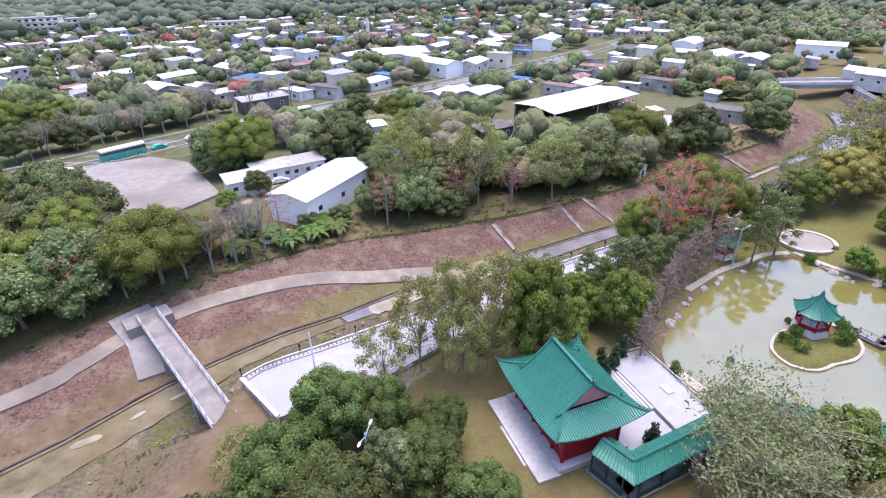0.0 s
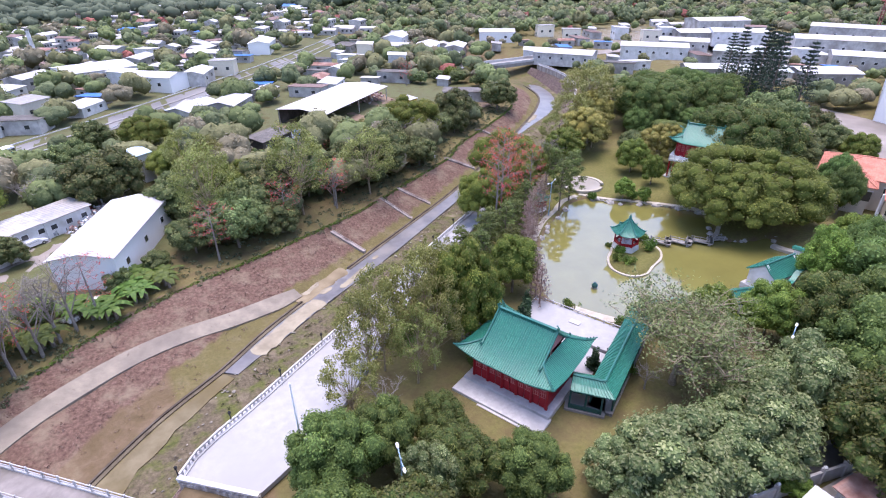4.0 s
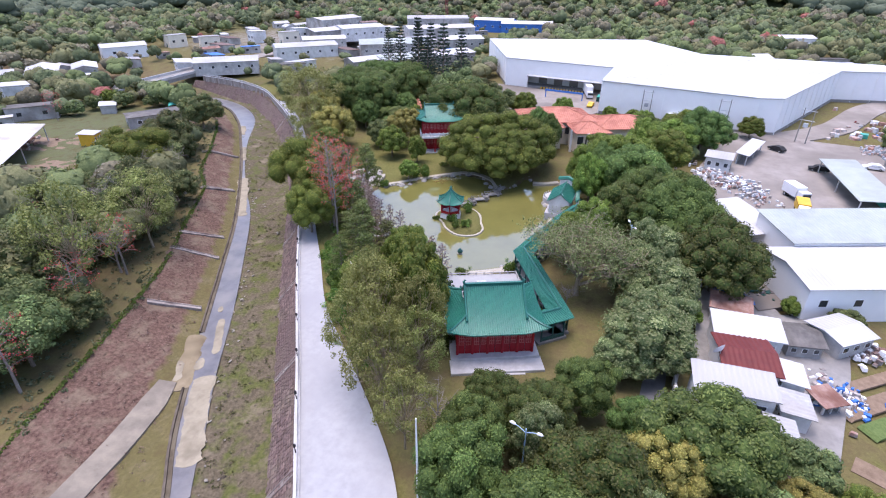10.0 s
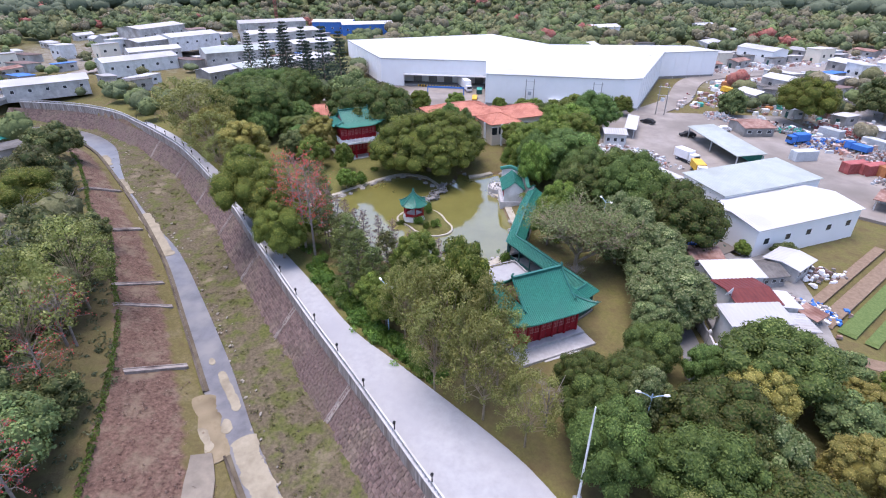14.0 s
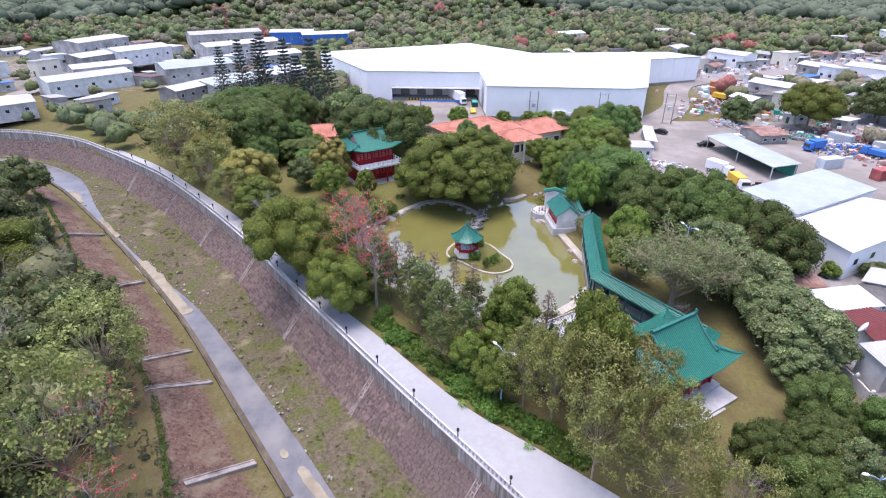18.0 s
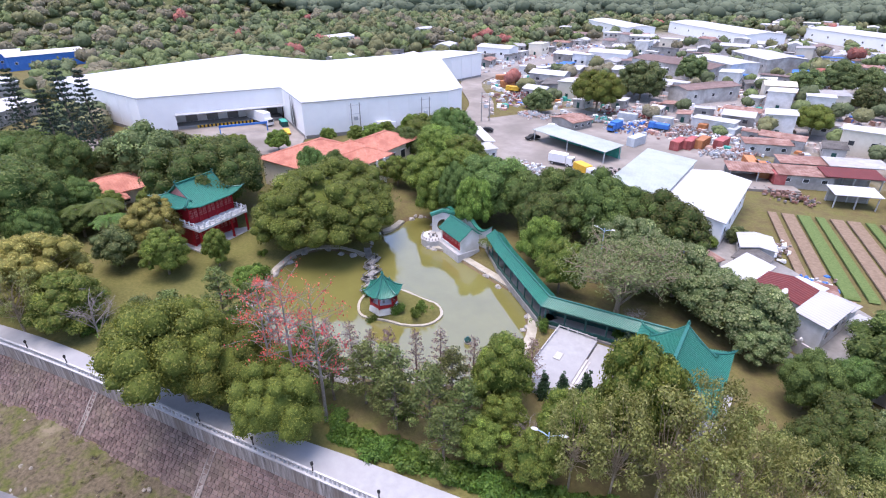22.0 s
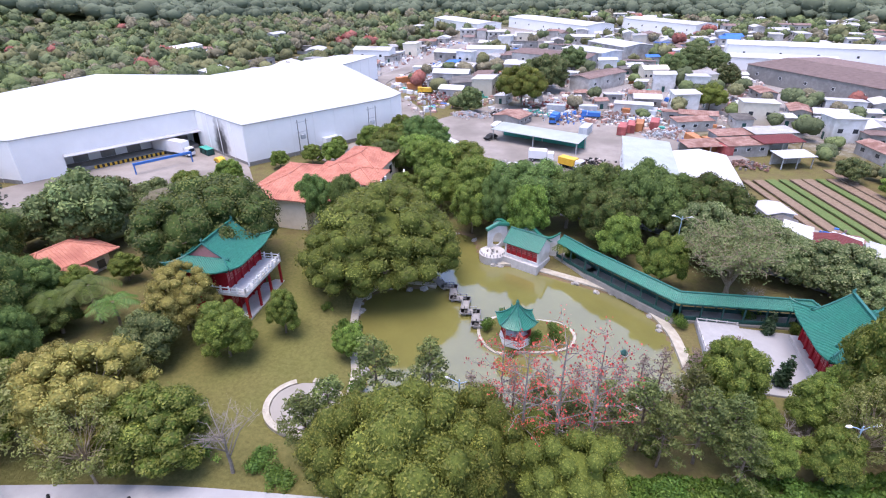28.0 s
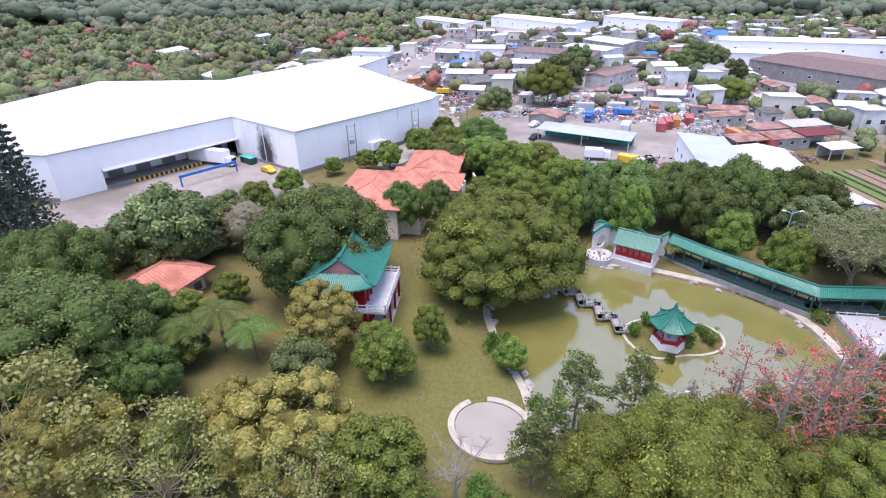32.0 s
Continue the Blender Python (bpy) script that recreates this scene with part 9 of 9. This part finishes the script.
# ---- trees outside the park ----
THICKET = (("bare", -2, 13.4, 0.8), ("meta", -4, 11, 0.5), ("yellow", -6, 9.6, 0.5), ("scrub", -1, 8.6, 0.62), ("round", -5.6, 5, 0.7), ("scrub", -9, 13, 0.7), ("round", -12, 9, 0.8), ("scrub", -10, 3, 0.7), ("yellow", -15, 15, 0.55), ("round", -17, 8, 0.8), ("scrub", -14, 0, 0.8), ("bare", -8, -2, 0.8), ("scrub", -5, -10, 0.7), ("round", -12, -9, 0.8), ("scrub", -20, -2, 0.9), ("round", 0, -14, 0.6), ("scrub", -4, -22, 0.8), ("round", 4, -28, 0.7), ("scrub", 12, -36, 0.7), ("yellow", -22, 14, 0.6), ("scrub", -26, 8, 0.9), ("round", 24, 16.4, 0.45), ("scrub", 29, -4.6, 0.4), ("round", 31, 1.6, 0.4))

ORNG = np.random.default_rng(77)
pts = np.column_stack([ORNG.uniform(-115, 125, 2200), ORNG.uniform(40, 200, 2200)])
sh2 = line_side(pts, HEDGE_S)
LOW = [(-66, 92), (-50, 114), (-14, 108), (-10, 96), (-28, 82), (-46, 76)]
pts = pts[(sh2 > 3.5) & (sh2 < 50) & free_spots(pts, 21) & (line_side(pts, LOW, True) > 0)]
done = []
for x, y in pts:
    if len(done) >= 150:
        break
    if clear(x, y, 3.0) and all((x - a) ** 2 + (y - b) ** 2 > 4.7 ** 2 for a, b in done):
        done.append((x, y))
        kind = str(ORNG.choice(["scrub", "scrub", "scrub", "scrub", "acacia", "light", "bare", "kapok"], p=[0.2, 0.2, 0.14, 0.12, 0.1, 0.1, 0.1, 0.04]))
        low = 0.6 if y > 116 + 0.42 * x and x > -8 else 1.0
        plant(kind, float(x), float(y), low * float(ORNG.uniform(0.75, 1.35)), float(ORNG.uniform(0.85, 1.15)))
for kind, x, y, sc in (("scrub", -58, 69, 1.35), ("scrub", -53, 74, 1.3), ("scrub", -63, 63, 1.3), ("acacia", -60, 76, 1.0), ("scrub", -68, 57, 1.3), ("scrub", -49.5, 79, 1.0), ("acacia", -66, 68, 1.1), ("scrub", -72, 64, 1.2), ("scrub", -38.6, 90.6, 0.55), ("scrub", -27.5, 94.4, 0.42), ("scrub", -21.6, 97, 0.45), ("banana", -33.6, 90.6, 1.2), ("banana", -24.4, 94.6, 1.2), ("acacia", -44.4, 84.4, 0.75), ("scrub", -15, 100.4, 0.8), ("round", -46.4, 103, 0.6), ("scrub", -43, 112.6, 0.6), ("scrub", -54, 125, 0.7), ("scrub", -50, 130, 0.7)):
    plant(kind, x, y, sc, 0.95)
for kind, x, y, sc in THICKET:
    plant(kind, x, y, sc, 0.95)
for x, y in ((-30, 88), (-26, 90.5), (-38, 84), (-22, 92)):
    plant("banana", x, y, 1.3)
for x, y in ((-41, 79), (-38, 82), (-36, 84.5), (-34, 86)):
    plant("bare", x, y, 1.3, 1.2)
for x, y in ((-44.5, 76.5), (-40, 82.4), (-31, 87.5), (-52, 71), (-56, 66), (2, 100.5), (-12, 96), (14, 105)):
    plant("kapok", x, y, 0.85, 1.0)
for q in resample(HWY, 24, 0.2, 0.5):
    plant("bare", q[0] - 9 + float(ORNG.normal(0, 1)), q[1] + 9 + float(ORNG.normal(0, 1)), float(ORNG.uniform(1.0, 1.5)), 1.2)


ICO1 = bmesh.new()
bmesh.ops.create_icosphere(ICO1, subdivisions=1, radius=1.0)
LOW_V = np.array([tuple(v.co) for v in ICO1.verts])
LOW_F = np.array([[v.index for v in f.verts] for f in ICO1.faces])
ICO1.free()


def woods(name, mat, core, pts, radii, heights, lobes, per, leaf, seed, label):
    """Many far trees as one mesh: lumpy crowns of a few lobes with loose leaf clumps over them."""
    rng = np.random.default_rng(seed)
    n = len(pts)
    ball_v, ball_f = (ICO_V, ICO_F) if lobes > 4 else (LOW_V, LOW_F)
    zb = ground_height(pts)
    base = np.column_stack([pts, zb + heights * 0.52])
    size = np.column_stack([radii, radii, heights * 0.5])
    # far trees differ less in tone, flattened to suggest haze
    value = rng.uniform(0.8, 1.2, n) if lobes > 2 else rng.uniform(0.84, 1.08, n)
    # lobes
    tree = np.repeat(np.arange(n), lobes)
    off = rng.normal(0, 1, (len(tree), 3))
    off /= np.linalg.norm(off, axis=1, keepdims=True)
    off[:, 2] = np.abs(off[:, 2]) - 0.25
    cen = base[tree] + off * size[tree] * (0.5 if lobes > 1 else 0.0)
    rad = size[tree] * rng.uniform(0.48, 0.7, (len(tree), 1))
    nv = len(ball_v)
    bump = 1 + rng.uniform(-0.2, 0.2, (len(tree), nv, 1))
    cv = (cen[:, None, :] + ball_v[None] * bump * rad[:, None, :]).reshape(-1, 3)
    cf = (ball_f[None] + (np.arange(len(tree)) * nv)[:, None, None]).reshape(-1, 3)
    # leaf clumps on the lobes
    pick = np.repeat(np.arange(len(tree)), per)
    d = rng.normal(0, 1, (len(pick), 3))
    d[:, 2] = np.abs(d[:, 2]) * 1.1 - 0.3
    d /= np.linalg.norm(d, axis=1, keepdims=True)
    pos = cen[pick] + d * rad[pick] * rng.uniform(0.86, 1.2, (len(pick), 1))
    q = leaf_quads(rng, pos, d + np.array([0, 0, 0.4]), 1.0, 0.6, 1.2)
    c = q.mean(1, keepdims=True)
    q = (c + (q - c) * (leaf * radii[tree[pick]])[:, None, None]).reshape(-1, 3)
    nq, nt_ = len(pick), len(cf)
    me = bpy.data.meshes.new(name)
    me.vertices.add(len(q) + len(cv))
    me.vertices.foreach_set("co", np.concatenate([q, cv]).astype(np.float32).ravel())
    me.loops.add(4 * nq + 3 * nt_)
    me.loops.foreach_set("vertex_index", np.concatenate([np.arange(4 * nq), (cf + 4 * nq).ravel()]).astype(np.int32))
    me.polygons.add(nq + nt_)
    me.polygons.foreach_set("loop_start", np.concatenate([np.arange(0, 4 * nq, 4), 4 * nq + np.arange(0, 3 * nt_, 3)]).astype(np.int32))
    me.update(calc_edges=True)
    me.materials.append(mat)
    me.materials.append(core)
    me.polygons.foreach_set("material_index", np.concatenate([np.zeros(nq, np.int32), np.ones(nt_, np.int32)]))
    me.polygons.foreach_set("use_smooth", np.concatenate([np.zeros(nq, bool), np.ones(nt_, bool)]))
    tint = me.attributes.new("tint", "FLOAT", "POINT")
    tint.data.foreach_set("value", np.concatenate([np.repeat(value[tree[pick]], 4), np.repeat(value[tree], nv)]).astype(np.float32))
    tagged(new(name, me), label, "woodland", kind="stuff")


def wood_core(name, dark, lite):
    m = surf(name, dark, lite, 2.2, 0.95, 1.0, spec=0.05)
    nt = m.node_tree
    ta, hsv = nt.nodes.new("ShaderNodeAttribute"), nt.nodes.new("ShaderNodeHueSaturation")
    ta.attribute_name = "tint"
    nt.links.new(ta.outputs["Fac"], hsv.inputs["Value"])
    bsdf = nt.nodes["Principled BSDF"]
    nt.links.new(bsdf.inputs["Base Color"].links[0].from_socket, hsv.inputs["Color"])
    nt.links.new(hsv.outputs[0], bsdf.inputs["Base Color"])
    return m


# woods colours are lifted a little to stand for distance haze
W_CORE = [wood_core("wood_mass_dark", (0.073, 0.094, 0.05), (0.146, 0.174, 0.088)), wood_core("wood_mass_olive", (0.11, 0.113, 0.056), (0.195, 0.198, 0.1)), wood_core("wood_mass_green", (0.091, 0.12, 0.053), (0.171, 0.209, 0.088)), wood_core("wood_mass_bare", (0.12, 0.109, 0.071), (0.2, 0.182, 0.122)), wood_core("wood_mass_red", (0.195, 0.084, 0.071), (0.329, 0.132, 0.106))]
W_MATS = [("woods_dark", leafy("leaf_woodland_dark", [(0.061, 0.081, 0.038), (0.11, 0.137, 0.061), (0.177, 0.204, 0.1)], hue=0, val=0), 0.34), ("woods_olive", leafy("leaf_wood_olive", [(0.104, 0.11, 0.05), (0.165, 0.167, 0.077), (0.232, 0.227, 0.115)], hue=0, val=0), 0.22), ("woods_green", leafy("leaf_wood_green", [(0.079, 0.11, 0.042), (0.134, 0.174, 0.066), (0.201, 0.239, 0.097)], hue=0, val=0), 0.25), ("woods_bare", leafy("leaf_wood_bare", [(0.15, 0.133, 0.088), (0.22, 0.198, 0.134), (0.29, 0.265, 0.181)], hue=0, val=0), 0.17), ("woods_red", leafy("leaf_wood_red", [(0.244, 0.072, 0.059), (0.39, 0.12, 0.094), (0.305, 0.144, 0.118)], hue=0, val=0), 0.012)]
# far ring: distance haze put into pale, even leaf colours
HILL_HAZE = (leafy("leaf_hill_haze", [(0.09, 0.112, 0.073), (0.116, 0.142, 0.094), (0.142, 0.17, 0.112)], hue=0, val=0), wood_core("wood_mass_hill_haze", (0.1, 0.122, 0.082), (0.13, 0.155, 0.102)))


def in_town(g):
    """1 where houses stand close together, 0 in the woods."""
    south = (g[:, 1] < -25) & (g[:, 1] > -300) & (g[:, 0] < 250)
    north = (g[:, 1] > 185) & (g[:, 1] < 600) & (g[:, 0] < 140)
    east = (g[:, 0] > 150) & (g[:, 0] < 345) & (g[:, 1] > 95) & (g[:, 1] < 275)
    return np.where(east, 1.5, np.where(south, 0.7, np.where(north, 0.45, 0.0)))


def ring_points(r0, r1, cell, share, seed):
    rng = np.random.default_rng(seed)
    xs = np.arange(60 - r1, 60 + r1, cell)
    g = np.stack(np.meshgrid(xs, xs - 20), -1).reshape(-1, 2)
    g = g + rng.uniform(-0.45, 0.45, g.shape) * cell
    r = np.hypot(g[:, 0] - 60, g[:, 1] - 40)
    a = np.degrees(np.arctan2(g[:, 1] - 60, g[:, 0] - 20))
    g = g[(r > r0) & (r <= r1) & (a > -115) & (a < 145) & (rng.random(len(g)) < share * (1 - 0.5 * in_town(g)))]
    ok = free_spots(g, 14) if r0 < 400 else np.abs(line_side(g, HWY)) > 14
    if r0 == 0:
        ok &= np.hypot(g[:, 0] + 6, g[:, 1] - 6) > 34
        ok &= line_side(g, LOW, True) > 0
    foot = np.array([(a, b, c) for a, b, c in FOOT])
    for a, b, c in foot:
        ok &= (g[:, 0] - a) ** 2 + (g[:, 1] - b) ** 2 > (c + 3.0) ** 2
    return g[ok]


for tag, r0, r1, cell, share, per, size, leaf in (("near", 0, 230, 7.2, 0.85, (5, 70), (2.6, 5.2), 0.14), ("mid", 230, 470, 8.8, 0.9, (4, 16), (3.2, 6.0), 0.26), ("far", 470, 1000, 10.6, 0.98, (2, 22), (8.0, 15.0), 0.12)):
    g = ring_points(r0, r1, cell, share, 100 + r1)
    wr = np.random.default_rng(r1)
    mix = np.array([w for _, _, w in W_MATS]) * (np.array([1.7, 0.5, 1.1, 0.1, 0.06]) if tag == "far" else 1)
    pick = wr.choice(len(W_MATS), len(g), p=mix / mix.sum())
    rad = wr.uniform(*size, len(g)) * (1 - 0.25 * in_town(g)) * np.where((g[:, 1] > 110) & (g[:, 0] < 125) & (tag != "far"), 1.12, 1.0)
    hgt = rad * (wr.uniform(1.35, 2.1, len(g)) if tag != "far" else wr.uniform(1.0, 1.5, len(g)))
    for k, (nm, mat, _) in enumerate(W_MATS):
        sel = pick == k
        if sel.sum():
            woods(nm, *(HILL_HAZE if tag == "far" and k != 4 else (mat, W_CORE[k])), g[sel], rad[sel], hgt[sel], per[0], per[1], leaf, 40 + k + r1, {"woods_dark": "dark green woodland of the valley", "woods_olive": "olive woodland among the houses", "woods_green": "green woodland among the houses", "woods_bare": "leafless brown trees among the woods", "woods_red": "red-leaved trees among the woods"}[nm])

# clutter of the scrapyards and village lanes
crng = np.random.default_rng(12)
for mt, cnt, nm in ((SCRAP, 1500, "yard_clutter"), (CONT_GREY, 700, "yard_clutter"), (BRIGHT_WHITE, 420, "yard_clutter"), (ROOF_RUST, 300, "yard_clutter"), (BLUE, 70, "yard_clutter"), (TEAL, 60, "yard_clutter"), (CONT_ORANGE, 45, "yard_clutter")):
    c_pts = np.column_stack([crng.uniform(40, 235, cnt), crng.uniform(-200, -28, cnt)])
    keep_c = (c_pts[:, 1] < -62) | ((c_pts[:, 1] < -50) & (c_pts[:, 0] > 55)) | (c_pts[:, 0] > 128)
    for ln in KEEP_OUT:
        keep_c &= np.abs(line_side(c_pts, ln)) > 5.5
    keep_c &= line_side(c_pts, HOLES[1], True) > 3
    c_pts = c_pts[keep_c]
    zc_ = ground_height(c_pts)
    g = Geo()
    for (x, y), zz in zip(c_pts, zc_):
        if clear(x, y, 1.0):
            a, b = crng.uniform(0.5, 2.6, 2)
            g.box(x, y, max(zz, 0.2) - 0.1, a, b, float(crng.uniform(0.5, 1.6)), float(crng.uniform(0, 180)), float(crng.uniform(0.75, 1)))
    tagged(part(nm, g, mt), "scattered scrap and stored goods in yards", "clutter", kind="stuff")

# stones of the river bed
srng = np.random.default_rng(9)
stone_xy = np.column_stack([srng.uniform(-60, 130, 14000), srng.uniform(30, 170, 14000)])
ok_s = (line_side(stone_xy, OUTER_S) > 4.2) & (line_side(stone_xy, CURB_S) < -1)
d_w = line_side(stone_xy, WEDGE_S)
ok_s &= (d_w < 0.6) & (srng.random(14000) < np.where(d_w > -1.4, 1.0, np.where(d_w > -4, 0.16, 0.03)))
stone_xy = stone_xy[ok_s]
sv, sf = [], []
for i, (x, y) in enumerate(stone_xy):
    r = srng.uniform(0.1, 0.36) * srng.uniform(0.6, 1.3)
    sv.append(LOW_V * r * np.array([1, srng.uniform(0.5, 1), 0.42]) * (1 + srng.uniform(-0.28, 0.28, (len(LOW_V), 1))) + np.array([x, y, BED_Z + 0.12]))
    sf.append(LOW_F + i * len(LOW_V))
me = bpy.data.meshes.new("river_stones")
me.from_pydata(np.concatenate(sv).tolist(), [], np.concatenate(sf).tolist())
me.materials.append(surf("river_stone", (0.13, 0.115, 0.09), (0.34, 0.31, 0.26), 1.3, 0.9, 0.2))
tagged(new("river_stones", me), "loose grey stones in the river bed", "stones", kind="stuff")

# tufts of grass and weeds in the bed, on the banks and along the bank top
def tufts(name, xy, size, per, mat, seed, label):
    rng = np.random.default_rng(seed)
    idx = np.repeat(np.arange(len(xy)), per)
    zz = ground_height(xy)
    d = rng.normal(0, 1, (len(idx), 3))
    d[:, 2] = np.abs(d[:, 2])
    d /= np.linalg.norm(d, axis=1, keepdims=True)
    rad = rng.uniform(0.4, 1.0, len(xy)) * size
    pos = np.column_stack([xy[idx], zz[idx]]) + d * rad[idx][:, None] * np.array([1, 1, 0.7])
    tagged(new(name, quads_mesh(name, leaf_quads(rng, pos, d, size * 0.28, 0.8, 2.0), mat)), label, "grass", kind="stuff")


weed_xy = np.column_stack([srng.uniform(-60, 130, 11000), srng.uniform(30, 175, 11000)])
w1, w2, w3 = line_side(weed_xy, OUTER_S), line_side(weed_xy, CURB_S), line_side(weed_xy, HEDGE_S)
patch = np.array([noise.noise((x * 0.09, y * 0.09, 2.0)) for x, y in weed_xy])
bed_ok = (w1 > 4.3) & (w2 < -1) & (line_side(weed_xy, WEDGE_S) < -0.5) & (patch > -0.05)
tufts("bed_weeds", weed_xy[bed_ok], 0.5, 14, leafy("weed_leaf", [(0.075, 0.08, 0.03), (0.11, 0.115, 0.042), (0.19, 0.165, 0.08)], hue=0, val=0), 3, "low weeds and grass in the river bed")
bank_ok = (w2 > 1.2) & (w3 < -0.3) & (patch < 0.25)
tufts("bank_weeds", weed_xy[bank_ok], 0.4, 10, leafy("dry_weed", [(0.13, 0.08, 0.06), (0.2, 0.135, 0.105), (0.29, 0.22, 0.175)], hue=0, val=0), 4, "dry reddish weeds on the far bank")
top_ok = (w3 > -0.8) & (w3 < 11)
tufts("bank_top_scrub", weed_xy[top_ok], 0.7, 26, LEAF["wood"], 6, "green scrub along the bank top")
inner_hedge = np.array([(q[0] + 1.0, q[1] - 1.6) for q in resample([(2, 57.5), (12.5, 66.6), (25.3, 74.4), (30, 77.4)], 130)])
inner_hedge = np.concatenate([inner_hedge, inner_hedge + np.array([0.9, -1.3]) + srng.normal(0, 0.25, inner_hedge.shape)])
tufts("promenade_hedge", inner_hedge, 0.95, 60, LEAF["shrub"], 11, "thick bright green hedge beside the promenade")
hedge_xy = np.array(resample(cut(HEDGE_S, -40, 100), 260))
tufts("bank_hedge", hedge_xy, 0.55, 40, LEAF["shrub"], 8, "low clipped hedge along the bank top")

# rocks along the pond
ROCK_MESH = []
for k in range(4):
    bm = bmesh.new()
    bmesh.ops.create_icosphere(bm, subdivisions=2, radius=0.5)
    for v in bm.verts:
        v.co *= 0.8 + 0.45 * noise.noise(v.co * 2.2 + Vector((k * 7, 0, 0)))
        v.co.z *= 0.7
    me = bpy.data.meshes.new("rock")
    bm.to_mesh(me)
    bm.free()
    me.materials.append(ROCK)
    ROCK_MESH.append(me)
rrng = np.random.default_rng(5)
shore_pts = resample(POND_S + [POND_S[0]], 150)
for i, q in enumerate(shore_pts):
    if rrng.random() < 0.42:
        r = new("rock", ROCK_MESH[int(rrng.integers(0, 4))])
        sc = float(rrng.uniform(0.6, 1.9))
        r.matrix_basis = pose(q[0] + float(rrng.normal(0, 0.3)), q[1] + float(rrng.normal(0, 0.3)), WATER_Z + 0.08, 0, 0, float(rrng.uniform(0, 360))) @ Matrix.Diagonal((sc, sc, sc, 1))
        tagged(r, "rough grey rock at the pond edge", "rock", "pond rocks")
